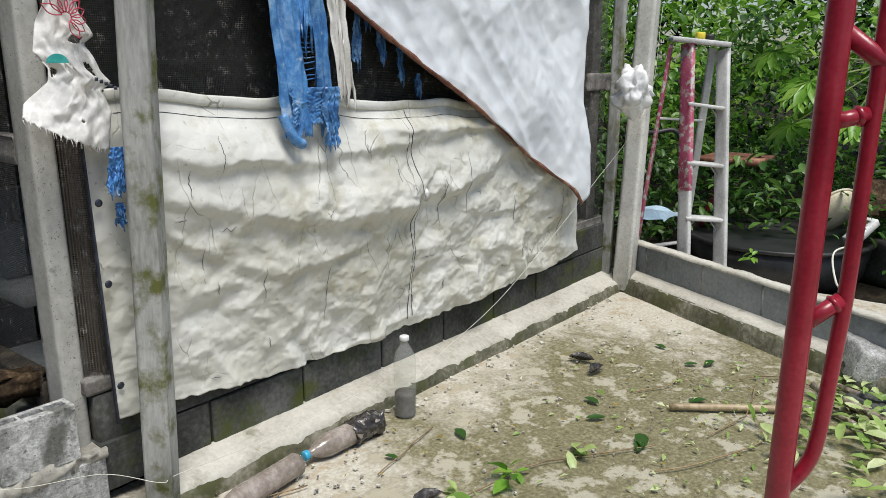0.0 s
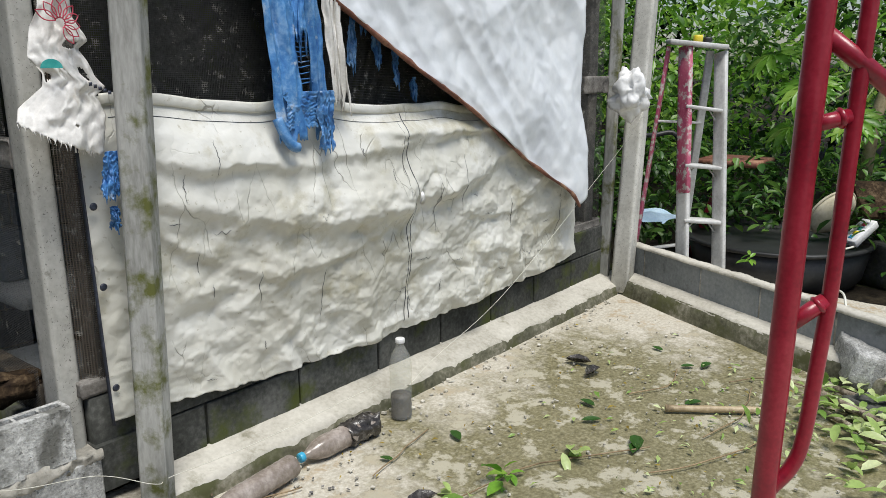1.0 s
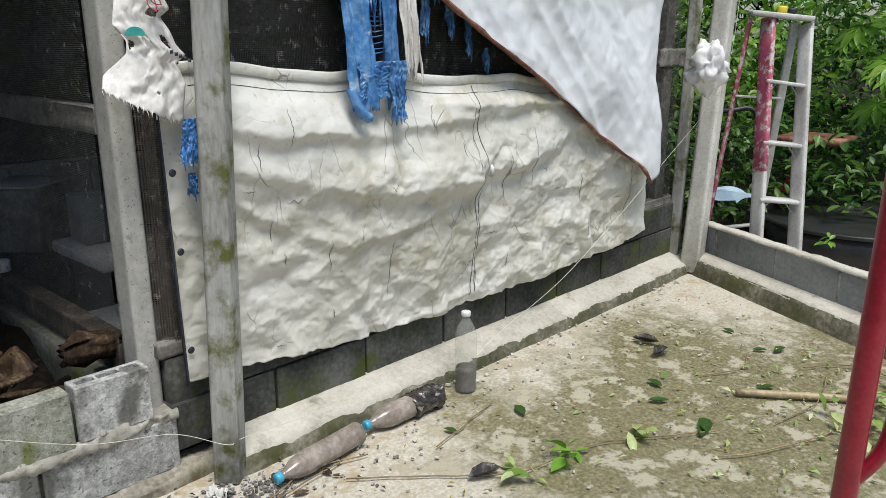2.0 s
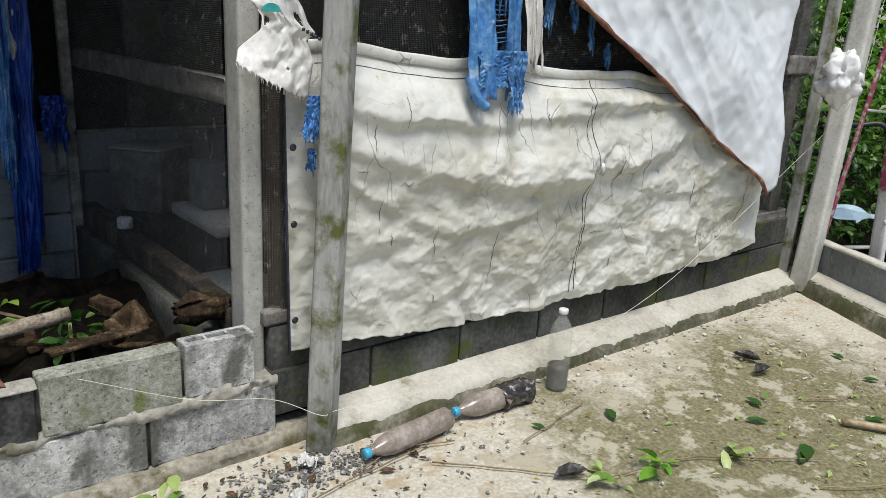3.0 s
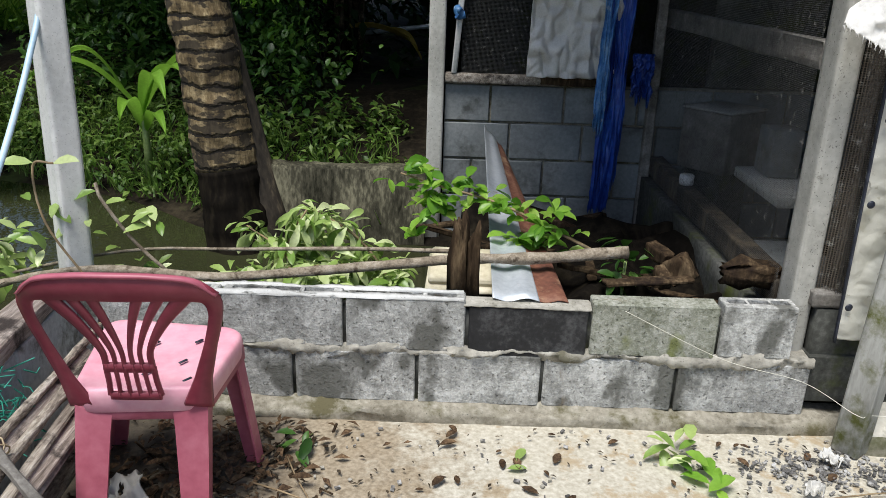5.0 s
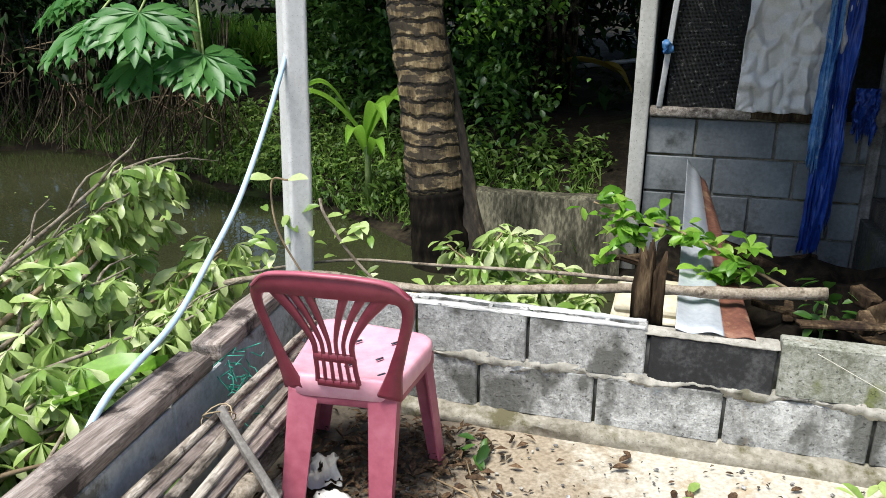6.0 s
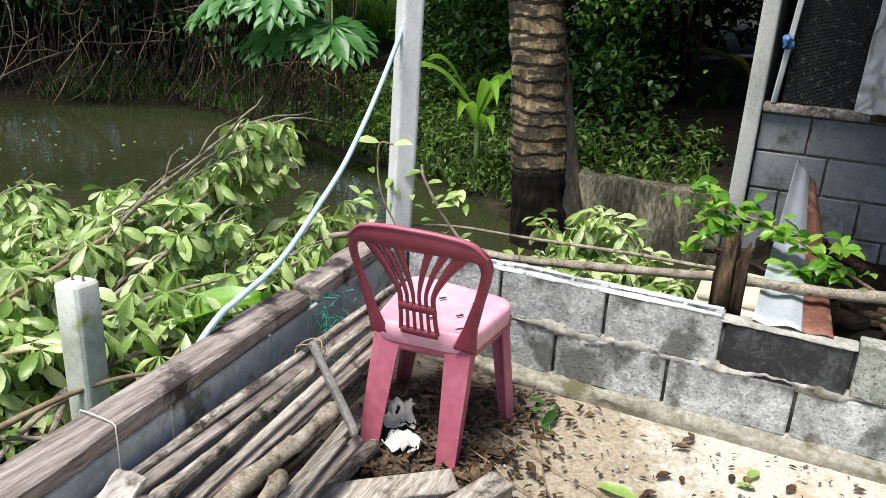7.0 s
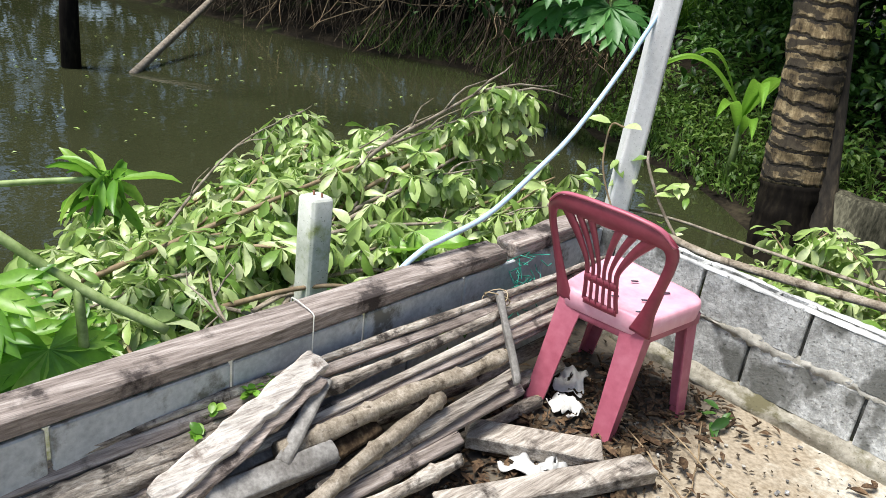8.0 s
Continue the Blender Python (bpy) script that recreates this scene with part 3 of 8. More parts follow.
def leaf_mesh(name, spots, material, shape=LEAF, faces=LEAF_FACES):
    """Many leaves in one mesh. spots: (place, direction, up, length, width)."""
    s = np.array(shape)
    n, k = len(spots), len(shape)
    at = np.array([tuple(p[0]) for p in spots])
    d = np.array([tuple(p[1]) for p in spots])
    u = np.array([tuple(p[2]) for p in spots])
    size = np.array([(p[4], p[3]) for p in spots])
    d /= np.linalg.norm(d, axis=1)[:, None] + 1e-9
    side = np.cross(d, u)
    side /= np.linalg.norm(side, axis=1)[:, None] + 1e-9
    up = np.cross(side, d)
    v = (at[:, None] + side[:, None] * (s[None, :, 0:1] * size[:, None, 0:1]) + d[:, None] * (s[None, :, 1:2] * size[:, None, 1:2])
         + up[:, None] * (s[None, :, 2:3] * size[:, None, 1:2]))
    me = bpy.data.meshes.new(name)
    me.from_pydata(v.reshape(-1, 3).tolist(), [], [tuple(i + b for i in f) for b in range(0, n * k, k) for f in faces])
    me.materials.append(material)
    for f in me.polygons:
        f.use_smooth = True
    return me


def scatter(count, where, length, droop=0.3, slim=0.42, up=(0, 0, 1)):
    """Leaf spots: where() gives a place; directions turn every way and droop."""
    out = []
    for _ in range(count):
        a = rnd(0, 2 * math.pi)
        d = Vector((math.cos(a), math.sin(a), rnd(-1.0, 0.7) - droop))
        u = Vector((rnd(-0.5, 0.5), rnd(-0.5, 0.5), 1.0)) if up else Vector((rnd(-1, 1), rnd(-1, 1), rnd(-1, 1)))
        s = length * rnd(0.55, 1.25)
        out.append((where(), d, u, s, s * slim * rnd(0.8, 1.2)))
    return out


# ---- ground, water, yard floor ----
WATER = -0.08


def shore(x):
    """Where the far bank meets the water."""
    pts = ((-30, 1.2), (-14, 1.6), (-11, 2.6), (-8.5, 3.2), (-7.2, 4.1), (-6.0, 3.75), (-4.6, 3.1), (-2.9, 2.4), (-2.2, 1.9), (-1.2, 1.9), (40, 1.9))
    for (x0, y0), (x1, y1) in zip(pts, pts[1:]):
        if x0 <= x <= x1:
            return y0 + (y1 - y0) * (x - x0) / (x1 - x0)
    return 1.9


def ground_height(x, y):
    s = y - shore(x)
    bank = max(-0.55, min(0.45, s * 0.30 - 0.06)) + 0.05 * nz(x * 1.3, y * 1.3) + (0.03 * max(0.0, min(s, 30.0)))
    if x > -2.25:
        if y < 0.1:
            return -0.06
        if y < 1.9:
            return -0.10 + 0.04 * nz(x * 3, y * 3) if x < -0.1 else -0.06
        return bank if x < -1.3 else max(-0.06, bank)
    if x < -13:
        return max(bank, -0.3 + min(0.6, (-13 - x) * 0.3))
    return bank


def grid_axis(a, b, fine, coarse_to, growth=1.35):
    vals, step, v = [], fine, a
    while v < b:
        vals.append(v)
        v += fine
    lo, hi, step = a, b, fine
    left, right = [], []
    while lo > -coarse_to:
        step *= growth
        lo -= step
        hi += step
        left.append(lo)
        right.append(hi)
    return left[::-1] + vals + right


xs, ys = grid_axis(-10.0, 6.0, 0.16, 400), grid_axis(-4.0, 8.0, 0.16, 400)
me = bpy.data.meshes.new("ground")
me.from_pydata([(x, y, ground_height(x, y)) for y in ys for x in xs], [],
               [(j * len(xs) + i, j * len(xs) + i + 1, (j + 1) * len(xs) + i + 1, (j + 1) * len(xs) + i) for j in range(len(ys) - 1) for i in range(len(xs) - 1)])
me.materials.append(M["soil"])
for f in me.polygons:
    f.use_smooth = True
tagged(new("ground", me), "damp garden soil round the yard and pond, darkened for tree shade", "ground", kind="structure")

bm = bmesh.new()
vs = [bm.verts.new(p) for p in ((-60, -40, WATER), (-2.28, -40, WATER), (-2.28, 0.1, WATER), (-0.9, 0.1, WATER), (-0.9, 1.86, WATER), (-2.0, 2.6, WATER), (-2.0, 9, WATER), (-60, 9, WATER))]
bm.faces.new(vs)
single("water", bm, M["water"], "still murky dark green pond water", "pond", kind="structure", smooth=False)

bm = bmesh.new()
bmesh.ops.create_grid(bm, x_segments=150, y_segments=150, size=0.5)
for v in bm.verts:
    x, y = v.co.x * 6.4 + 0.85, v.co.y * 6.05 - 3.05
    v.co = (x, y, 0.006 * nz(x * 2.2, y * 2.2) + 0.003 * nz(x * 9, y * 9) - 0.004)
single("floor", bm, M["floor"], "worn concrete yard floor with olive algae and pale patches", "floor", kind="structure")


def rough_strip(name, section, x0, x1, step, amount, material, along=None, seed=0.0):
    """A plastered strip: a cross-section of (y, z) pairs run from x0 to x1 with uneven faces. along maps (x, y, z) into place."""
    n = max(2, int((x1 - x0) / step))
    bm = bmesh.new()
    rows = []
    for i in range(n + 1):
        x = x0 + (x1 - x0) * i / n
        row = []
        for k, (y, z) in enumerate(section):
            edge = amount if 0 < k < len(section) - 1 else amount * 0.4
            c = Vector((x, y + edge * nz(x * 7 + seed, k * 3.1) + edge * 0.6 * nz(x * 31, k * 5 + seed), z + edge * nz(x * 8, k * 2.7 + seed + 5) + edge * 0.5 * nz(x * 37, k + seed)))
            row.append(bm.verts.new(along(c) if along else c))
        rows.append(row)
    for a, b in zip(rows, rows[1:]):
        for k in range(len(section) - 1):
            bm.faces.new((a[k], b[k], b[k + 1], a[k + 1]))
    return bm


# ---- block meshes, shared by the walls ----
def block_mesh(name, material, length=0.388, height=0.178, depth=0.075, hollow=False):
    """A cement block with worn edges, and three open cores on top where hollow."""
    bm = bmesh.new()
    box(bm, (length, depth, height), Matrix.Translation((0, 0, height / 2)), 0.004)
    if hollow:
        bm.faces.ensure_lookup_table()
        top = max(bm.faces, key=lambda f: f.calc_center_median().z + f.calc_area())
        cut = bmesh.ops.bisect_plane
        h = length / 2
        geom = [top, *top.edges, *top.verts]
        for x in (-h + 0.03, -h + 0.125, -0.055, 0.055, h - 0.125, h - 0.03):
            out = cut(bm, geom=geom, plane_co=(x, 0, 0), plane_no=(1, 0, 0))
            geom = [g for g in out["geom"] if g.is_valid]
        for y in (-0.014, 0.016):
            out = cut(bm, geom=geom, plane_co=(0, y, 0), plane_no=(0, 1, 0))
            geom = [g for g in out["geom"] if g.is_valid]
        cores = [f for f in bm.faces if f.normal.z > 0.9 and abs(f.calc_center_median().y) < 0.013
                 and any(abs(f.calc_center_median().x - c) < 0.012 for c in (-h + 0.078, 0.0, h - 0.078))]
        for f in cores:
            out = bmesh.ops.extrude_face_region(bm, geom=[f])
            for v in [g for g in out["geom"] if isinstance(g, bmesh.types.BMVert)]:
                v.co.z -= 0.09
        bmesh.ops.delete(bm, geom=[f for f in cores if f.is_valid], context="FACES")
    return mesh_of(name, bm, material, smooth=False)


def lay(mesh, parent, x, y, z, sx=1.0, rz=0.0, name="block", sz=1.0):
    ob = new(name, mesh)
    ob.matrix_basis = Matrix.Translation((x, y, z)) @ Matrix.Rotation(rz, 4, "Z") @ Matrix.Diagonal((sx, 1, sz, 1))
    under(ob, parent)
    return ob


# ---- front block wall, left of the coop ----
DEPTH = 0.075
wall_front = thing("wall_front", (-1.15, 0.03, 0), "low wall of grey cement blocks, two courses high", "wall")
tagged(wall_front, kind="structure")
b_plain, b_moss, b_black = block_mesh("block", M["block"]), block_mesh("mossy_block", M["block_moss"]), block_mesh("black_block", M["block_black"])
b_hollow = block_mesh("hollow_block", M["block"], hollow=True)
low = (-2.36, -2.055, -1.66, -1.263, -0.86, -0.43, 0.0)
for a, b in zip(low, low[1:]):
    lay(b_plain, wall_front, (a + b) / 2, 0.030 + rnd(-0.003, 0.003), 0.045, (b - a - 0.012) / 0.388)
high = ((-2.36, -2.27, "h", 0), (-2.27, -1.885, "h", 0), (-1.885, -1.495, "h", 0.0), (-1.495, -1.108, "h", -0.006), (-1.108, -0.722, "k", -0.026), (-0.722, -0.315, "m", 0.0), (-0.315, -0.075, "h", 0.008))
for a, b, how, dz in high:
    mesh = {"h": b_hollow, "k": b_black, "m": b_moss}[how]
    ob = lay(mesh, wall_front, (a + b) / 2, 0.030 + rnd(-0.004, 0.004), 0.238 + dz, (b - a - 0.012) / 0.388)
    if how == "k":
        tagged(ob, "block painted matt black")
part("mortar", rough_strip("mortar", ((0.062, 0.210), (-0.004, 0.212), (-0.012, 0.222), (-0.012, 0.236), (0.002, 0.249), (0.062, 0.249)), -2.34, 0.0, 0.008, 0.022, M["mortar"], seed=3), M["mortar"], wall_front)
for y0, y1 in ((-0.008, 0.013), (0.049, 0.068)):
    part("mortar_cap", rough_strip("mortar_cap", ((y1, 0.412), (y1, 0.418), (y0, 0.4185), (y0 - 0.001, 0.408)), -2.27, -1.12, 0.012, 0.008, M["post_white"], seed=9 + y0), M["post_white"], wall_front, "thin whitish mortar smear along the top")
part("mortar_cap", rough_strip("mortar_cap", ((0.066, 0.388), (0.064, 0.390), (0.0, 0.389), (-0.008, 0.391), (-0.006, 0.396), (0.030, 0.402), (0.066, 0.396)), -1.12, -0.72, 0.012, 0.006, M["white"], seed=9), M["mortar"], wall_front, "thin whitish mortar smear along the top")
part("footing", rough_strip("footing", ((0.062, 0.052), (-0.004, 0.050), (-0.020, 0.040), (-0.050, 0.030), (-0.056, 0.020), (-0.050, -0.012)), -2.3, 0.20, 0.010, 0.014, M["footing"], seed=14), M["footing"], wall_front, "rough stained plaster footing")
part("joint_filler", boxed((2.30, 0.055, 0.19), Matrix.Translation((-1.19, 0.034, 0.142))), M["block_dark"], wall_front)
part("joint_filler", boxed((2.22, 0.05, 0.13), Matrix.Translation((-1.23, 0.034, 0.305))), M["block_dark"], wall_front)

# ---- coop: low wall, ledge, frame, net, added roof ----
coop_wall = thing("wall_coop", (1.7, 0.04, 0), "low damp wall of cement blocks, toned darker for shade under the sheet", "wall")
tagged(coop_wall, kind="structure")
b_dark = block_mesh("damp_shaded_block", M["block_dark"], 0.42, 0.165, 0.07)
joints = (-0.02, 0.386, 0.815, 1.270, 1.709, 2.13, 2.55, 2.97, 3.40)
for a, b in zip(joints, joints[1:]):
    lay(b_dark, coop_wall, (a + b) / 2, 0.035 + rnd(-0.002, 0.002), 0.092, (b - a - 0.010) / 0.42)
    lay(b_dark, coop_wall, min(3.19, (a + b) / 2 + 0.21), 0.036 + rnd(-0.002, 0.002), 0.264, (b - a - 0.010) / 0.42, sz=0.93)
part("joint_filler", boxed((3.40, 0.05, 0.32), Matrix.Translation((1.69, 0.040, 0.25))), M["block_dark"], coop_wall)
part("ledge", rough_strip("ledge", ((0.01, 0.102), (-0.015, 0.096), (-0.07, 0.078), (-0.118, 0.062), (-0.136, 0.046), (-0.145, -0.02)), 0.13, 3.42, 0.02, 0.008, M["ledge"], seed=21), M["ledge"], coop_wall, "pale plastered ledge along the foot")

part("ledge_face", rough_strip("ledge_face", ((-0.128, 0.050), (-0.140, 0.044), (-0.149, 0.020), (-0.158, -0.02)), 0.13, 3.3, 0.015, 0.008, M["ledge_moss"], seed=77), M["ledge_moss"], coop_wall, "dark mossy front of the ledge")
coop = thing("coop_frame", (1.7, 0.1, 0.42), "weathered timber frame of the netted coop", "frame")
tagged(coop, kind="structure")
for a, b, w, h in (((-0.03, 0.05, 0.44), (3.36, 0.05, 0.44), 0.06, 0.05), ((0.06, 0.09, 0.46), (0.06, 0.09, 2.4), 0.05, 0.07), ((3.22, 0.05, 0.46), (3.22, 0.05, 2.4), 0.10, 0.05),
                   ((3.10, 0.03, 1.30), (3.40, 0.03, 1.30), 0.03, 0.10), ((0.0, 0.08, 1.95), (3.36, 0.08, 1.95), 0.06, 0.08),
                   ((-0.06, 0.16, 1.17), (-0.06, 2.0, 1.17), 0.05, 0.085), ((-0.06, 0.16, 0.40), (-0.06, 1.93, 0.40), 0.07, 0.10), ((-0.12, 1.93, -0.05), (-0.12, 1.93, 2.4), 0.05, 0.05)):
    part("rail", between(a, b, w, h, 0.004, 0.006, 6), M["dead_bark"] if a[2] == 0.40 else M["wood_frame"], coop)
for name, mat, pts in (("net_front", "net", ((0.03, 0.022, 0.46), (3.34, 0.022, 0.46), (3.34, 0.022, 2.4), (0.03, 0.022, 2.4))),
                       ("net_side", "net_side", ((-0.10, 0.14, 0.32), (-0.10, 2.02, 0.22), (-0.10, 2.02, 2.4), (-0.10, 0.14, 2.4))),
                       ("net_corner", "net_brown", ((-0.01, 0.065, 0.30), (0.06, 0.02, 0.30), (0.06, 0.02, 2.4), (-0.01, 0.065, 2.4)))):
    bm = bmesh.new()
    bm.faces.new([bm.verts.new(p) for p in pts])
    part(name, bm, M[mat], coop, "dark insect net with clogged holes", smooth=False)
tagged(single("side_kerb", boxed((0.09, 1.9, 0.36), Matrix.Translation((-0.09, 1.03, 0.16)), 0.004, 0.004, 4), M["block_dark"], "dark plastered kerb under the side net", "kerb", kind="structure"))

wall_hut = thing("wall_hut", (-0.1, 2.0, 0), "hut wall of blue-grey cement blocks under a wooden sill", "wall")
tagged(wall_hut, kind="structure")
b_hut = block_mesh("hut_block", M["block_grey"], 0.385, 0.190, 0.08)
for r in range(5):
    z = 0.806 - 0.203 * (r + 1)
    x = -1.225
    first = (0.25, 0.36, 0.16, 0.30, 0.2)[r]
    while x < 3.3:
        w = first if x < -1.2 else 0.395
        lay(b_hut, wall_hut, x + w / 2, 1.99 + rnd(-0.004, 0.004), z + 0.006, (w - 0.013) / 0.385)
        x += w
part("joint_filler", boxed((4.6, 0.055, 1.02), Matrix.Translation((1.08, 1.998, 0.30))), M["footing"], wall_hut)
# Coloured dark so the coop's inside reads as unlit.
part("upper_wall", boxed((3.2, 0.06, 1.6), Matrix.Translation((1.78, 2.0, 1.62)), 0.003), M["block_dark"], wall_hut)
single("sill_plank", between((-1.22, 1.945, 0.835), (-0.30, 1.945, 0.835), 0.05, 0.05, 0.004, 0.005, 4), M["wood_grey"], "grey weathered window sill plank on the hut wall", "sill", kind="structure")
single("rotten_plank", between((-0.72, 1.905, 0.842), (-0.28, 1.905, 0.830), 0.02, 0.045, 0.003, 0.008, 5), M["wood_brown"], "rotten brown plank nailed along the sill", "plank")
single("hut_post", between((-1.272, 1.95, -0.2), (-1.262, 1.95, 2.4), 0.085, 0.085, 0.006, 0.003, 4), M["post"], "pale square concrete corner post of the hut", "post", kind="structure")
single("window_batten", between((-1.175, 1.93, 0.86), (-1.085, 1.93, 2.0), 0.03, 0.03, 0.003, 0.003, 4), M["post_white"], "whitish wooden window batten", "batten", kind="structure")
# Roofs and closing walls added so that the coop and hut stay dark inside.
single("roof", boxed((4.9, 2.25, 0.05), Matrix.Translation((1.15, 1.10, 2.42))), M["block_dark"], "unseen dark roof added to dim the coop and hut", "roof", kind="structure")
single("wall_back", boxed((5.0, 0.06, 2.8), Matrix.Translation((1.15, 4.0, 1.0))), M["block_dark"], "unseen dark rear wall added to close the hut", "wall", kind="structure")
single("wall_end", boxed((0.06, 2.0, 2.8), Matrix.Translation((-1.27, 3.02, 1.0))), M["block_grey"], "unseen grey end wall added to close the hut", "wall", kind="structure")
single("wall_right", boxed((0.06, 3.9, 2.8), Matrix.Translation((3.45, 2.1, 1.0))), M["block_dark"], "dark side wall added to dim the coop", "wall", kind="structure")
single("hut_roof", boxed((5.2, 2.3, 0.05), Matrix.Translation((1.1, 3.1, 2.47))), M["block_dark"], "unseen dark roof added to dim the rear hut", "roof", kind="structure")
bm = bmesh.new()
bm.faces.new([bm.verts.new(p) for p in ((-1.14, 1.965, 0.86), (-0.25, 1.965, 0.86), (-0.25, 1.965, 2.4), (-1.14, 1.965, 2.4))])
single("window_net", bm, M["net"], "dark net across the hut window", "net", kind="structure", smooth=False)

# posts along the front
single("concrete_post", between((-0.047, 0.108, 0.0), (-0.053, 0.108, 2.4), 0.112, 0.07, 0.008, 0.003, 5), M["post"], "pale speckled concrete post at the coop corner", "post")
single("leaning_post", between((0.100, -0.130, 0.0), (0.192, -0.130, 2.4), 0.083, 0.083, 0.007, 0.004, 6, radians(38)), M["post_moss"], "leaning square concrete post streaked with green moss", "post")
single("end_post", between((3.375, -0.012, 0.0), (3.47, 0.0, 2.3), 0.070, 0.05, 0.006, 0.003, 5), M["post_moss"], "thin weathered post at the end of the coop", "post")
single("corner_post", between((3.36, -0.15, 0.0), (3.66, -0.12, 2.4), 0.115, 0.11, 0.012, 0.004, 6), M["post"], "grey concrete post leaning outward above the corner", "post")

# ---- right garden wall ----
RA, RB = Vector((3.50, -0.10, 0)), Vector((2.50, -2.05, 0))
RD = (RB - RA).normalized()
RN = Vector((RD.y, -RD.x, 0))
RN = RN if RN.x < 0 else -RN
wall_garden = thing("wall_garden", tuple((RA + RB) / 2), "low garden wall of grey cement blocks with whitish capping", "wall")
tagged(wall_garden, kind="structure")


def along_right(c):
    p = RA + RD * c.x + RN * (-c.y)
    return Vector((p.x, p.y, c.z))


turn = math.atan2(RD.y, RD.x)
b_right = block_mesh("garden_block", M["block_grey"], 0.43, 0.185, 0.075)
s = 0.02
for w in (0.17, 0.50, 0.44, 0.46, 0.44, 0.40):
    c = along_right(Vector((s + w / 2, 0.038, 0)))
    lay(b_right, wall_garden, c.x, c.y, 0.105, (w - 0.012) / 0.43, turn)
    s += w
part("joint_filler", rough_strip("f", ((0.062, 0.09), (0.006, 0.09), (0.006, 0.28), (0.062, 0.28)), 0.0, 2.3, 0.1, 0.001, M["mortar"], along_right), M["mortar"], wall_garden)
part("capping", rough_strip("capping", ((0.085, 0.270), (0.080, 0.296), (0.035, 0.306), (-0.006, 0.298), (-0.003, 0.284)), 0.05, 2.3, 0.015, 0.006, M["ledge"], along_right, 31), M["ledge"], wall_garden, "whitish mortar capping with yellow-green moss")
part("ledge", rough_strip("ledge2", ((0.01, 0.115), (-0.03, 0.110), (-0.085, 0.098), (-0.105, 0.085), (-0.110, -0.02)), -0.05, 2.3, 0.02, 0.009, M["ledge"], along_right, 41), M["ledge"], wall_garden, "pale plastered ledge along the foot")
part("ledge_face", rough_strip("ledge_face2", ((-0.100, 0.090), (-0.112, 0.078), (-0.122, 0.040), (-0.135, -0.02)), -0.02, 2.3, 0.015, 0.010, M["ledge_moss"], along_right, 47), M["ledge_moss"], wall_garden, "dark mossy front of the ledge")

# ---- left wall with its beam ----
LA, LB = Vector((-2.335, 0.02, 0)), Vector((-2.02, -3.6, 0))
LD = (LB - LA).normalized()
wall_pond = thing("wall_pond", tuple((LA + LB) / 2), "low grey-painted block wall beside the pond", "wall")
tagged(wall_pond, kind="structure")
b_pond = block_mesh("pond_block", M["block_painted"], 0.42, 0.195, 0.075)
tl = math.atan2(LD.y, LD.x)
LN = Vector((-LD.y, LD.x, 0))
LN = LN if LN.x < 0 else -LN
for r in range(2):
    s = 0.0 if r else -0.2
    while s < 3.6:
        c = LA + LD * (s + 0.215) + LN * 0.045
        lay(b_pond, wall_pond, c.x, c.y, 0.0 + 0.2 * r, 1.0, tl)
        s += 0.43
c = (LA + LB) / 2 + LN * 0.048
part("joint_filler", boxed((3.7, 0.060, 0.55), Matrix.Translation((c.x, c.y, 0.12)) @ Matrix.Rotation(tl, 4, "Z")), M["post_moss"], wall_pond)
p0, p1, p2 = LA + LD * 0.05 + LN * 0.05, LA + LD * 0.60 + LN * 0.05, LB + LN * 0.05
single("short_beam", between((p0.x, p0.y, 0.432), (p1.x, p1.y, 0.425), 0.095, 0.055, 0.006, 0.006, 5), M["wood_beam"], "short weathered timber lying on the pond wall", "timber")
p1 = LA + LD * 0.66 + LN * 0.05
single("long_beam", between((p1.x, p1.y, 0.428), (p2.x, p2.y, 0.432), 0.100, 0.050, 0.006, 0.008, 14), M["wood_beam"], "long weathered brown timber lying on the pond wall", "timber")


# ---- sheets on the coop front ----
def smooth(a, b, x):
    t = max(0.0, min(1.0, (x - a) / (b - a)))
    return t * t * (3 - 2 * t)


def lerp_at(pts, x):
    for (x0, y0), (x1, y1) in zip(pts, pts[1:]):
        if x <= x1:
            return y0 + (y1 - y0) * max(0.0, (x - x0)) / (x1 - x0)
    return pts[-1][1]


TARP_TOP = ((0.0, 1.33), (0.3, 1.325), (0.6, 1.300), (1.0, 1.285), (1.5, 1.245), (1.95, 1.235), (2.98, 1.2))
TARP_LOW = ((0.0, 0.335), (0.2, 0.325), (0.63, 0.283), (1.3, 0.262), (2.3, 0.275), (2.80, 0.290), (2.98, 0.335))
# hanging folds: centre x, height there, rise at the sides, half width, height of the fold, thickness below
FOLDS = ((0.95, 1.075, 0.10, 0.85, 0.036, 0.034), (1.78, 1.125, 0.03, 0.50, 0.026, 0.020), (1.22, 0.845, 0.16, 1.00, 0.066, 0.046), (0.84, 0.680, 0.24, 0.62, 0.034, 0.036), (2.15, 0.700, 0.10, 0.45, 0.014, 0.020))


def ridged(x, z, k, seed):
    return 1.0 - 2.0 * abs(nz(x * k + seed, z * k - seed, seed * 1.7))


def facets(x, z, k, seed):
    """Rounded cells that meet in creases."""
    wx, wz = x * k + 0.7 * nz(x * k * 0.6, z * k * 0.6, seed), z * k + 0.7 * nz(x * k * 0.6 + 5, z * k * 0.6, seed)
    near = noise.voronoi(Vector((wx, wz, seed)))[0]
    return near[0] * near[0]


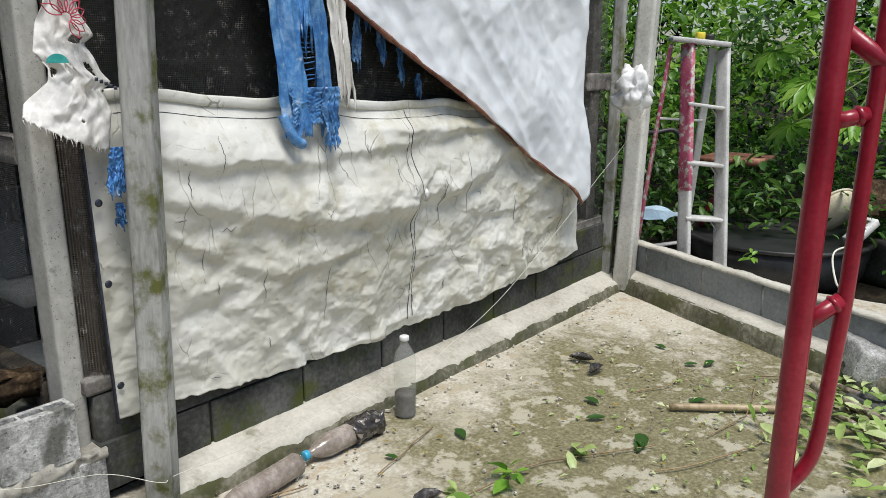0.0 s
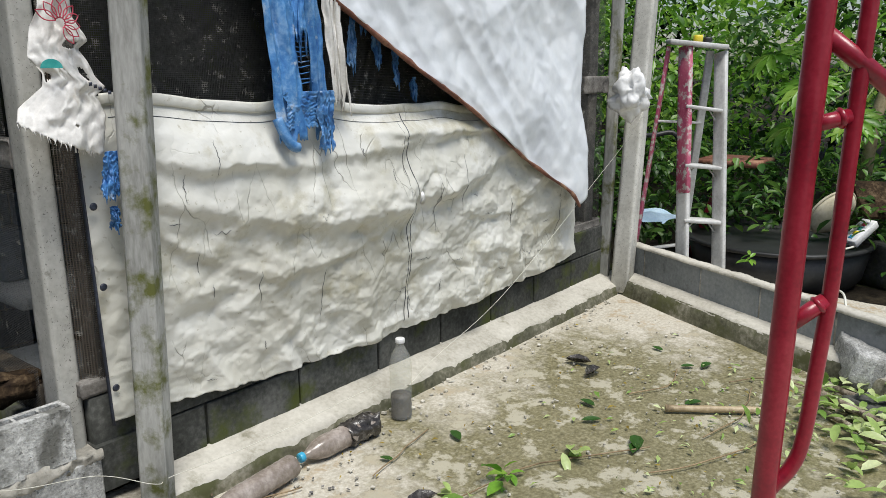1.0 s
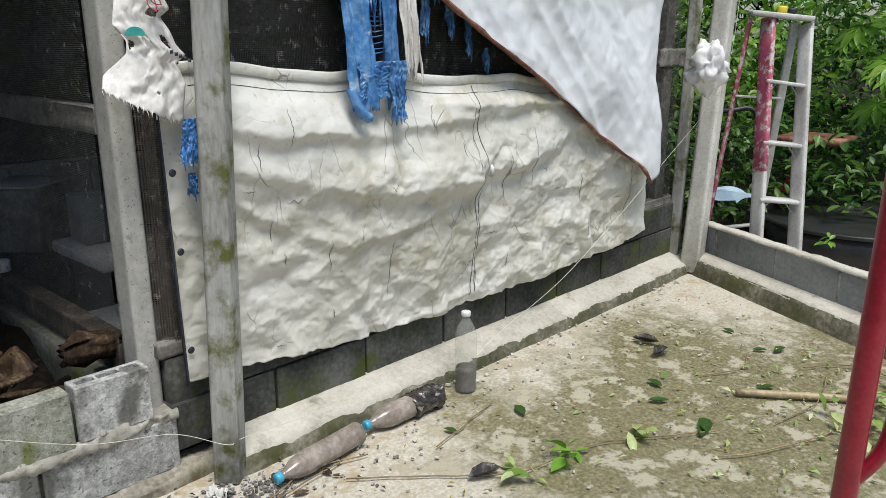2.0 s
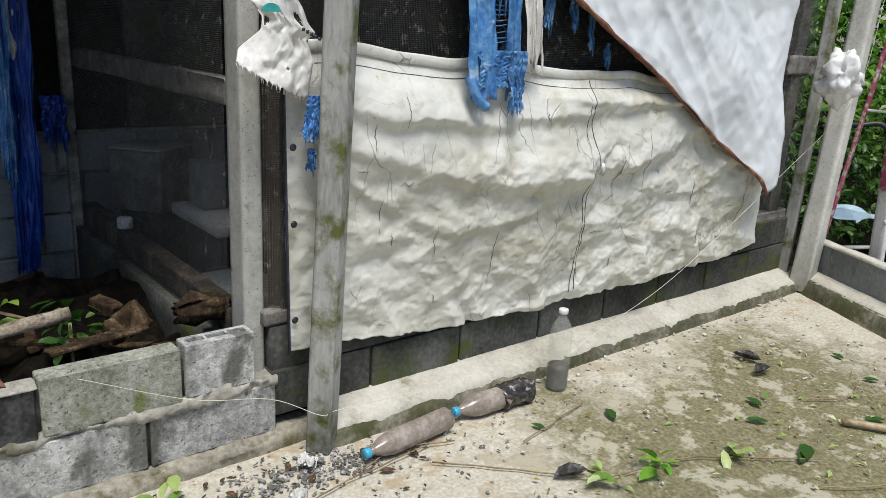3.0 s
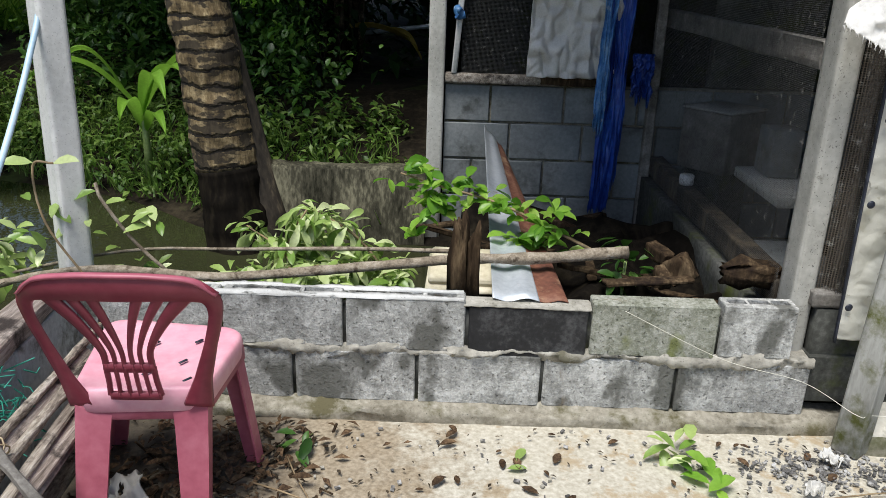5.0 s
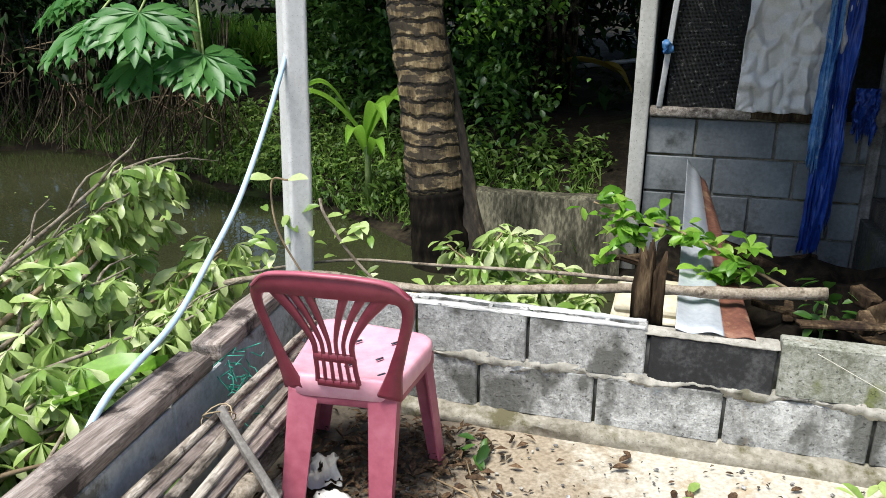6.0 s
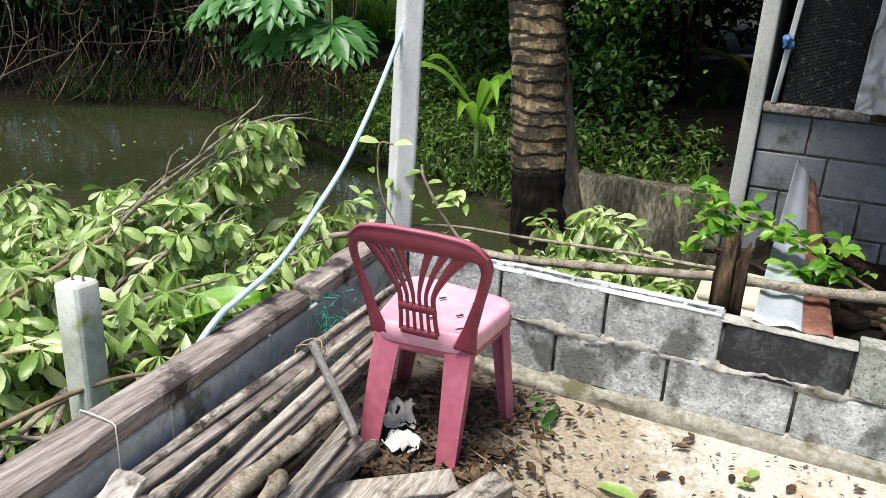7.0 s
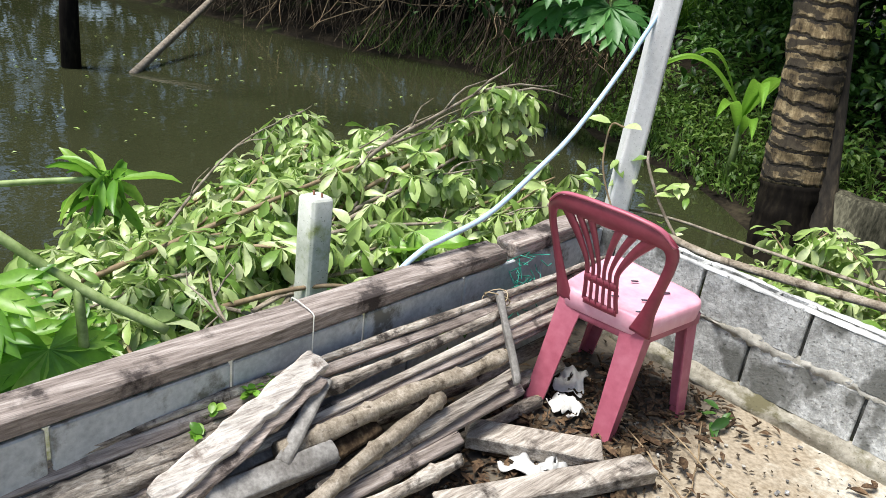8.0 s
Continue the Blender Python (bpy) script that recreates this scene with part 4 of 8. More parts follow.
def creased(x, z, k, seed):
    """Flat facets with sharp creases between them, as in crumpled sheet: random heights on a warped triangle lattice."""
    px, pz = x * k + 0.55 * nz(x * k * 0.5, z * k * 0.5, seed), z * k + 0.55 * nz(x * k * 0.5 + 9, z * k * 0.5, seed)
    skew = (px + pz) * 0.366
    i, j = math.floor(px + skew), math.floor(pz + skew)
    a, b = px + skew - i, pz + skew - j
    h0, h2 = noise.cell(Vector((i + 0.5, j + 0.5, seed))), noise.cell(Vector((i + 1.5, j + 1.5, seed)))
    if a > b:
        h1 = noise.cell(Vector((i + 1.5, j + 0.5, seed)))
        return h0 + (h1 - h0) * a + (h2 - h1) * b
    h1 = noise.cell(Vector((i + 0.5, j + 1.5, seed)))
    return h0 + (h1 - h0) * b + (h2 - h1) * a


def tarp_depth(x, z):
    d = 0.0
    for cx, cz, rise, half, high, thick in FOLDS:
        q = (x - cx) / half
        if abs(q) > 1.35:
            continue
        zr = cz + rise * q * q + 0.024 * nz(x * 2.2, cz * 9) + 0.012 * creased(x, z, 8.0, 3.0) + 0.008 * creased(x, z, 20.0, 5.0)
        dz = z - zr
        th = thick * (1.0 + 0.5 * nz(x * 2.5, cz * 3))
        fall = math.exp(-(dz / th) ** 2) if dz < 0 else math.exp(-(dz / (th * 4.2)) ** 2)
        d += 0.85 * high * (1.0 + 0.5 * nz(x * 2.2, cz * 7)) * fall * (1 - smooth(0.75, 1.35, abs(q)))
    low = 0.30 + 0.70 * smooth(1.04, 0.86, z)
    d += low * (0.0165 * creased(x * 0.8 + 0.2 * z, z * 1.25, 4.6, 4.0) + 0.0125 * creased(x * 0.85 - 0.2 * z, z * 1.3, 8.5, 9.0) + 0.0068 * creased(x * 0.9 + 0.3 * z, z * 1.2, 17.0, 2.0) + 0.0024 * creased(x, z * 1.2, 38.0, 6.0))
    d += 0.022 * smooth(0.62, 0.30, z) * creased(x + 0.5 * z, z * 0.25, 9.0, 12.0) + 0.018 * nz(x * 1.6, z * 1.6, 5)
    return d


def tarp_at(u, v):
    x = 0.012 + 2.935 * u
    low, top = lerp_at(TARP_LOW, x), lerp_at(TARP_TOP, x)
    low += 0.010 * nz(x * 9, 3.0) + 0.006 * nz(x * 30, 7.0)
    top += 0.012 * nz(x * 5, 8.0) + (0.010 * math.sin(x * 9))
    z = low + (top - low) * v
    edge = smooth(0.0, 0.12, 1 - v) * (0.35 + 0.65 * smooth(0.0, 0.05, u)) * (0.4 + 0.6 * smooth(0.0, 0.06, 1 - u))
    belly = 0.035 * math.sin(math.pi * min(1.0, v * 1.05)) * math.sin(math.pi * u)
    y = -0.020 - (tarp_depth(x, z) + belly) * edge - 0.018 * (1 - v)
    x += 0.012 * nz(z * 6, 2.0) * (u > 0.97) + 0.018 * (1 - v) * (1 - u)
    return (x, y, z)


tarp = thing("lower_sheet", (1.5, -0.03, 0.3), "cracked cream-white vinyl sheet sagging in folds across the coop", "tarpaulin")
sheet("cloth", tarp_at, 560, 215, M["tarp"], tarp)


def on_tarp(x, z):
    """The sheet's face at x and height z."""
    low, top = lerp_at(TARP_LOW, x), lerp_at(TARP_TOP, x)
    p = tarp_at((x - 0.012) / 2.935, max(0.0, min(1.0, (z - low) / (top - low))))
    return Vector((x, p[1] - 0.0012, p[2]))


random.seed(77)
for k in range(30):
    x, z, h = rnd(0.12, 2.75), rnd(0.34, 1.12), rnd(0.03, 0.09) * (3.6 if k % 3 == 0 else 1.0)
    if z + h > 1.22 or (x > 2.0 and z > 1.35 - 0.28 * x):
        continue
    part("crack", tube([on_tarp(x + 0.009 * nz(q * 0.2, k * 3.0) + 0.009 * nz(q * 1.3, k), z + h * q / 14) for q in range(15)], [0.0003 + 0.0009 * math.sin(math.pi * q / 14) * (1 + 0.6 * nz(q * 0.7, k)) for q in range(15)], 4), M["grommet"], tarp)
for k in range(12):
    x, z, w = rnd(0.2, 2.7), rnd(0.34, 0.95), rnd(0.03, 0.10)
    part("crack", tube([on_tarp(x + w * q / 10, z + 0.016 * nz(q * 0.4, k * 5.0) + 0.02 * (q / 10 - 0.5) ** 2) for q in range(11)], [0.0003 + 0.0008 * math.sin(math.pi * q / 10) for q in range(11)], 4), M["grommet"], tarp)
part("hem_seam", tube([on_tarp(0.12 + 1.88 * q / 60, lerp_at(TARP_TOP, 0.12 + 1.88 * q / 60) - 0.062 + 0.004 * nz(q * 0.2, 3)) for q in range(61)], 0.0010, 4), M["grommet"], tarp, "thin dark stitched seam")
sheet("hem", lambda u, v: (0.010 + 0.006 * v + 0.02 * (1 - u), -0.032 - 0.008 * math.sin(v * 3.14), 0.325 + 0.985 * u), 40, 2, M["grommet"], tarp, "dark blue stitched hem", 0.003)
for z in (1.02, 0.775, 0.45):
    part("grommet", lathe(((0.009, 0.0), (0.012, 0.003), (0.006, 0.005)), 12, Matrix.Translation((0.035 + 0.012 * (1.3 - z), -0.046, z)) @ Matrix.Rotation(radians(90), 4, "X")), M["grommet"], tarp, "dark round eyelet")
sheet("rolled_top", lambda u, v: (0.1 + 2.0 * u, -0.027 - 0.004 * math.sin(v * math.pi), lerp_at(TARP_TOP, 0.1 + 2.0 * u) + 0.010 * math.sin((0.1 + 2.0 * u) * 9) + 0.012 * nz((0.1 + 2.0 * u) * 5, 8.0) - 0.035 * v + 0.008), 80, 5, M["tarp"], tarp, "folded-over top hem")
bm = lathe(((0.004, 0.0), (0.022, 0.005), (0.018, 0.018), (0.005, 0.024)), 9, Matrix.Translation((1.44, -0.115, 0.865)) @ Matrix.Rotation(radians(90), 4, "X"))
part("knot", crumple(bm, 0.02, 40), M["white"], tarp, "knotted tear in the sheet")
for pts in (((1.405, 1.22), (1.385, 1.12), (1.40, 1.0), (1.425, 0.88)), ((1.425, 0.84), (1.39, 0.72), (1.405, 0.56), (1.40, 0.40), (1.395, 0.30)), ((1.44, 0.82), (1.41, 0.70), (1.42, 0.54), (1.415, 0.32))):
    part("seam_tear", tube([on_tarp(p.x, p.z) for p in curve_points([(a, 0, b) for a, b in pts], 10)], 0.0016, 5), M["grommet"], tarp, "dark tear along the seam")

# the white sheet folded down from above, hanging as a triangle
UPPER = ((0.15, 2.15), (0.62, 1.90), (1.09, 1.640), (1.447, 1.435), (1.872, 1.228), (2.36, 0.945), (2.70, 0.760), (2.77, 0.715), (2.835, 0.640), (2.91, 0.68))


def upper_at(u, v):
    x = 0.15 + 2.76 * u
    low = lerp_at(UPPER, x) + 0.008 * nz(x * 8, 4.0)
    x2 = x + (0.03 * (1 - v) * smooth(0.9, 1.0, u)) - 0.05
    z = low + (2.42 - low) * v
    y = -0.060 - 0.02 * (1 - v) - 0.022 * ridged(x + z * 0.7, z - x * 0.5, 1.6, 3.0) - 0.020 * creased(x + z * 0.6, (z - x * 0.6) * 0.35, 3.0, 8.0) + 0.007 * creased(x + z * 0.6, (z - x * 0.6) * 0.6, 8.0, 5.0) - 0.003 * creased(x, z, 20.0, 3.0) - 0.007 * ridged(x + z * 0.9, (z - x) * 0.10, 7.0, 2.0) - 0.03 * smooth(1.5, 0.6, z)
    return (x2, y, z)


upper = thing("upper_sheet", (2.2, -0.08, 0.6), "clean white plastic sheet folded down to a drooping corner", "tarpaulin")
sheet("cloth", upper_at, 240, 120, M["sheet"], upper, thick=0.003)
line = curve_points([(x - 0.05 + (0.02 if x > 2.8 else 0), upper_at((x - 0.15) / 2.76, 0.0)[1] - 0.002, z - 0.004) for x, z in UPPER[1:9]], 8)
part("frayed_edge", tube(line, [0.009 + 0.005 * nz(p.x * 14, 2) for p in line], 6, 0.6), M["rust"], upper, "rust-brown frayed rope edge")

# torn blue strips and other tatters in front of the net


def strip_thing(name, x0, x1, z0, z1, y, material, label, category, seed, parent=None, fray=0.05, lean=0.0, holes=0.0, ruffle=1.0):
    def fn(u, v):
        z = z0 + (z1 - z0) * v
        w = 1.0 + ruffle * (0.10 * nz(v * 5, seed) + 0.07 * nz(v * 17, seed) + 0.05 * nz(v * 45, u * 2))
        x = (x0 + x1) / 2 + (x1 - x0) * (u - 0.5) * w + lean * (1 - v) + 0.012 * nz(v * 4, seed + 3)
        return (x, y - ruffle * 0.02 * ridged(u * 2.2 + seed, v * 1.2 * ruffle, 1.0, seed) - ruffle * 0.008 * ridged(u * 4, v * 6, 1.4, seed + 2), z - fray * (1 - v) * (nz(u * 9, seed) + 0.6 * nz(u * 25, seed)))
    keep = (lambda u, v: nz(u * 9 + seed, v * 14, seed) < 0.36 - holes * 0.5 or abs(v - 0.5) > 0.45) if holes else None
    ob = sheet(name, fn, 26, 60, material, parent, "", 0.0015, keep)
    return ob if parent else tagged(ob, label, category)


strip_b = thing("blue_strip", (0.86, -0.075, 1.2), "torn faded blue tarpaulin strip hanging over the net", "tarpaulin")
strip_thing("shred", 0.60, 0.735, 1.16, 2.2, -0.080, M["blue"], "", "", 3.0, strip_b, fray=0.05, lean=0.10, ruffle=1.1)
strip_thing("shred", 0.81, 0.885, 1.17, 2.2, -0.072, M["blue"], "", "", 6.0, strip_b, fray=0.06, lean=0.07, ruffle=1.0)
strip_thing("shred", 0.735, 0.81, 1.52, 2.2, -0.066, M["blue"], "", "", 8.0, strip_b, fray=0.14, lean=0.05, ruffle=1.4)
strip_thing("patch", 0.735, 0.885, 1.20, 1.33, -0.088, M["blue"], "", "", 5.0, strip_b, fray=0.02, ruffle=0.8)
for k in range(11):
    z = 1.36 + 0.018 * k + rnd(-0.004, 0.004)
    part("thread", tube([(0.78, -0.082, z + rnd(-0.006, 0.006)), (0.83, -0.080, z - 0.004), (0.885, -0.078, z + rnd(-0.006, 0.006))], 0.0022, 4), M["blue"], strip_b)
strip_thing("white_strip", 0.888, 0.975, 1.285, 2.2, -0.07, M["sack"], "narrow torn white cloth strip hanging over the net", "cloth", 7.0, fray=0.10, lean=0.09)
strip_thing("blue_tatter", 0.875, 0.945, 1.12, 1.33, -0.10, M["blue"], "small torn flap of blue tarpaulin", "tarpaulin", 11.0, fray=0.05)
part("tatter_tail", tube(curve_points([(0.70, -0.095, 1.24), (0.712, -0.115, 1.18), (0.74, -0.12, 1.145), (0.775, -0.12, 1.134)], 5), [0.016] * 15 + [0.008], 6, 0.5), M["blue"], bpy.data.objects["blue_tatter"])
for x, z, h in ((1.14, 1.44, 0.20), (1.28, 1.45, 0.14), (1.39, 1.37, 0.16), (1.504, 1.30, 0.07), (1.21, 1.60, 0.08)):
    ob = strip_thing("blue_shred", x - 0.016, x + 0.018, z - 0.02, z + h, -0.012, M["blue"], "thin blue shred caught in the net", "tarpaulin", x * 7, fray=0.06)
    tagged(ob, group="blue shreds on the net")
strip_thing("blue_rag", 0.060, 0.117, 1.050, 1.182, -0.085, M["blue"], "crumpled blue rag hanging beside the mossy post", "rag", 17.0, fray=0.03, lean=-0.02)
strip_thing("blue_rag", 0.069, 0.095, 0.954, 1.019, -0.07, M["blue"], "small scrap of blue tarpaulin on the sheet", "rag", 19.0, fray=0.04)

# torn woven sack on the corner post


def sack_at(u, v):
    left = lerp_at(((0.0, -0.183), (0.10, -0.165), (0.25, -0.100), (0.33, -0.095), (0.42, -0.125), (0.55, -0.110), (0.68, -0.090), (1.0, -0.060)), v)
    right = lerp_at(((0.0, 0.053), (0.20, 0.066), (0.30, 0.047), (0.34, 0.080), (0.40, 0.052), (0.53, 0.016), (0.57, 0.043), (0.68, 0.005), (1.0, -0.010)), v)
    x = left + (right - left) * u + 0.014
    z = 1.175 + 0.55 * v + (0.10 * (1 - u) ** 1.5 * (1 - v) ** 2) + 0.012 * nz(u * 30, v * 3) * (1 - v)
    y = -0.090 - 0.035 * math.sin(math.pi * u) - 0.024 * creased(u * 1.6 + 2, v * 2.4, 1.6, 5.0) - 0.010 * creased(u * 4, v * 7, 1.4, 8.0) - 0.004 * creased(u * 11, v * 20, 1.2, 3.0)
    return (x, y, z)


sack = thing("torn_sack", (0, -0.08, 1.17), "torn white woven plastic sack with red and teal print", "sack")
sheet("cloth", sack_at, 50, 90, M["sack"], sack, thick=0.002, keep=lambda u, v: nz(u * 6 + 1, v * 9, 3.0) < 0.55 and not (0.55 < u < 0.8 and 0.52 < v < 0.56))
for k in range(9):
    a = radians(150 - k * 26)
    c = Vector((-0.045, 0, 1.53))
    d = Vector((math.cos(a), 0, math.sin(a)))
    s_ = Vector((-d.z, 0, d.x))
    pts = []
    for q in range(9):
        w = math.sin(q / 8 * math.pi)
        pts.append(c + d * (0.012 + 0.050 * (q / 8)) + s_ * 0.012 * w)
    for q in range(7, -1, -1):
        w = math.sin(q / 8 * math.pi)
        pts.append(c + d * (0.012 + 0.050 * (q / 8)) - s_ * 0.012 * w)
    pts = [Vector((p.x, -0.150 + 0.25 * (p.x + 0.045) * (p.x + 0.045) * 20, p.z)) for p in pts]
    part("printed_petal", tube(pts, 0.0016, 4), M["print_red"], sack, "red printed petal outline")
bm = bmesh.new()
ring = [bm.verts.new((-0.075 + 0.028 * math.cos(radians(a)), -0.142 + 0.001 * i, 1.415 + 0.024 * math.sin(radians(a)))) for i, a in enumerate(range(0, 181, 20))]
bm.faces.new(ring)
part("printed_leaf", bm, M["print_teal"], sack, "teal printed leaf")
for k in range(5):
    part("printed_bar", boxed((0.009, 0.002, 0.010), Matrix.Translation((0.018 + 0.013 * k, -0.150, 1.372 - 0.006 * k))), M["grommet"], sack)
for k in range(26):
    x = -0.165 + 0.215 * k / 25 + rnd(-0.004, 0.004)
    u = (x + 0.183) / 0.236
    z = sack_at(max(0, min(1, u)), 0.0)[2]
    y = sack_at(max(0, min(1, u)), 0.0)[1]
    part("loose_thread", tube([(x, y, z + 0.01), (x + rnd(-0.006, 0.006), y, z - rnd(0.003, 0.011))], 0.0011, 4), M["sack"], sack)
wallbag = bmesh.new()
bmesh.ops.create_icosphere(wallbag, subdivisions=4, radius=0.118, matrix=Matrix.Translation((3.218, -0.220, 1.248)) @ Matrix.Diagonal((0.75, 0.75, 1.05, 1)))
for v in wallbag.verts:
    c = v.co
    v.co = c + (c - Vector((3.218, -0.220, 1.248))) * (0.55 * ridged(c.x * 7, c.z * 6 + c.y * 5, 1.0, 3.0) - 0.25)
for v in wallbag.verts:
    c = v.co - Vector((3.218, -0.220, 1.248))
    v.co += c.normalized() * (0.034 * creased(math.atan2(c.z, c.x) * 1.1, c.y * 14, 1.6, 4.0) + 0.014 * creased(math.atan2(c.z, c.x) * 2.5, c.y * 30, 1.8, 9.0))
single("plastic_bag", crumple(wallbag, 0.012, 30), M["white"], "crumpled white plastic bag tied to the post", "plastic bag")

# strings


def string(ctrl, label, r=0.0011):
    return single("string", tube(curve_points(ctrl, 8), r, 5), M["string"], label, "string")


string(((3.62, -0.20, 1.75), (3.42, -0.22, 1.16), (2.9, -0.13, 0.71), (2.05, -0.13, 0.29), (1.47, -0.16, 0.14), (1.30, -0.15, 0.06)), "thin pale string from the post down to the ledge")
string(((-0.62, -0.02, 0.40), (-0.30, -0.03, 0.25), (-0.05, -0.06, 0.195), (0.07, -0.18, 0.155), (0.14, -0.17, 0.15), (0.5, -0.15, 0.12), (1.1, -0.15, 0.13)), "thin string tied along the block wall and post")

# ---- bottles ----


def bottle_profile(h, r):
    out = [(r * 0.80, 0.0), (r * 0.97, h * 0.012), (r, h * 0.03)]
    for k in range(14):
        z = h * (0.05 + 0.55 * k / 13)
        out.append((r * (1.0 if k % 2 else 0.965), z))
    return out + [(r, h * 0.63), (r * 0.98, h * 0.70), (r * 0.80, h * 0.80), (r * 0.50, h * 0.875), (r * 0.34, h * 0.91), (r * 0.33, h * 0.955)]


def bottle(name, m, h, r, body, fill, cap, label, fill_to=0.3):
    ob = thing(name, m.translation, label, "bottle")
    part("shell", lathe(bottle_profile(h, r), 24, m), body, ob)
    if fill:
        part("sediment", lathe([(a * 0.93, b) for a, b in bottle_profile(h, r) if 0.005 < b < h * fill_to], 20, m), fill, ob, "dark sediment")
    part("cap", lathe(((r * 0.40, h * 0.945), (r * 0.42, h * 0.95), (r * 0.42, h * 0.995), (r * 0.38, h)), 16, m), cap, ob, "screw cap")
    return ob


bottle("standing_bottle", Matrix.Translation((1.135, -0.25, 0.0)), 0.345, 0.046, M["clear"], M["sludge"], M["white"], "clear plastic bottle with dark sediment and white cap standing upright", 0.32)


def lying(a, b, r):
    a, b = Vector(a), Vector(b)
    return Matrix.Translation(a) @ (b - a).to_track_quat("Z", "Y").to_matrix().to_4x4()


bottle("lying_bottle", lying((0.545, -0.262, 0.042), (0.175, -0.300, 0.040), 0.04), 0.385, 0.042, M["murky"], None, M["cap_blue"], "murky brown plastic bottle with blue cap lying against the ledge")
bag = bottle("crushed_bottle", lying((0.955, -0.262, 0.048), (0.60, -0.235, 0.036), 0.04), 0.36, 0.044, M["murky"], None, M["cap_blue"], "crushed murky plastic bottle wrapped in dark film lying down")
part("wrap", crumple(lathe([(a * 1.12, b) for a, b in bottle_profile(0.36, 0.044) if b < 0.17], 22, lying((0.965, -0.262, 0.048), (0.60, -0.235, 0.036), 0.04)), 0.016, 34), M["film_dark"], bag, "dark crumpled film")

# ---- stick, rubble, red tube frame, ladder ----
stick = thing("bamboo_stick", (1.9, -1.2, 0.015), "dry brown bamboo stick lying on the floor", "stick")
A, B = Vector((1.843, -1.092, 0.018)), Vector((2.12, -1.50, 0.020))
part("cane", tube([A.lerp(B, k / 12) for k in range(13)], [0.014 + 0.002 * (k % 4 == 0) for k in range(13)], 10, 0.05), M["bamboo"], stick)

rb = thing("loose_block", (2.62, -1.62, 0.0), "broken grey cement block lying by the garden wall", "block")
part("chunk", boxed((0.30, 0.16, 0.17), Matrix.Translation((2.66, -1.66, 0.10)) @ Matrix.Rotation(radians(25), 4, "Z") @ Matrix.Rotation(radians(12), 4, "X"), 0.01, 0.012, 4), M["block"], rb)
single("loose_stone", boxed((0.22, 0.13, 0.07), Matrix.Translation((2.30, -1.78, 0.03)) @ Matrix.Rotation(radians(50), 4, "Z"), 0.01, 0.012, 4), M["block_dark"], "flat dark stone lying among cut leaves", "stone")
for a, b, r in (((2.35, -1.52, 0.05), (2.05, -1.98, 0.06), 0.018), ((2.22, -1.60, 0.02), (1.95, -1.95, 0.03), 0.012), ((2.45, -1.60, 0.03), (2.30, -2.05, 0.05), 0.014)):
    single("fallen_branch", tube([Vector(a).lerp(Vector(b), k / 8) + Vector((0, 0, 0.01 * nz(k, r * 99))) for k in range(9)], r, 8, 0.3), M["bark"], "short cut branch lying on the leaf heap", "branch", "cut branches by the garden wall")

frame_red = thing("tube_frame", (0.49, -1.838, 0.0), "glossy dark red steel tube frame with short rungs", "frame")


def main_pole(z):
    return Vector((0.490 + 0.0145 * z, -1.838 - 0.0178 * z, z))


part("pole", tube([main_pole(z) for z in (0.0, 0.5, 1.0, 1.5, 2.2)], 0.0245, 22), M["red"], frame_red)
part("side_tube", tube(curve_points([(0.578, -1.948, 2.2), (0.565, -1.932, 1.515), (0.562, -1.928, 1.309), (0.556, -1.921, 0.988), (0.551, -1.914, 0.848), (0.542, -1.903, 0.663), (0.530, -1.888, 0.593), (0.503, -1.856, 0.541)], 8), 0.0155, 16), M["red"], frame_red)
for a, b, r in (((0.512, -1.866, 1.296), (0.556, -1.920, 1.312), 0.0155), ((0.506, -1.858, 0.900), (0.551, -1.914, 0.953), 0.0165)):
    part("rung", tube([a, b], r, 16), M["red"], frame_red)
    part("weld", lathe(((0.016, 0.0), (0.021, 0.006), (0.016, 0.013)), 14, Matrix.Translation(b) @ (Vector(a) - Vector(b)).to_track_quat("Z", "Y").to_matrix().to_4x4() @ Matrix.Translation((0, 0, 0.010))), M["red"], frame_red)
part("brace", tube([(0.518, -1.872, 1.462), (0.570, -1.938, 1.401), (0.640, -2.030, 1.310)], 0.0175, 16), M["red"], frame_red)

ladder = thing("step_ladder", (3.9, -0.4, 0.0), "grey metal step ladder with one pink-painted rail", "ladder")
TL, TR = Vector((3.91, -0.29, 1.53)), Vector((4.035, -0.475, 1.49))
BL, BR = Vector((3.56, -0.50, -0.05)), Vector((3.695, -0.685, -0.05))


def rail(a, b, w, d, mat, split=None, label=""):
    return part("rail", between(a, b, w, d, 0.004, 0.002, 4, radians(-58)), mat, ladder, label)


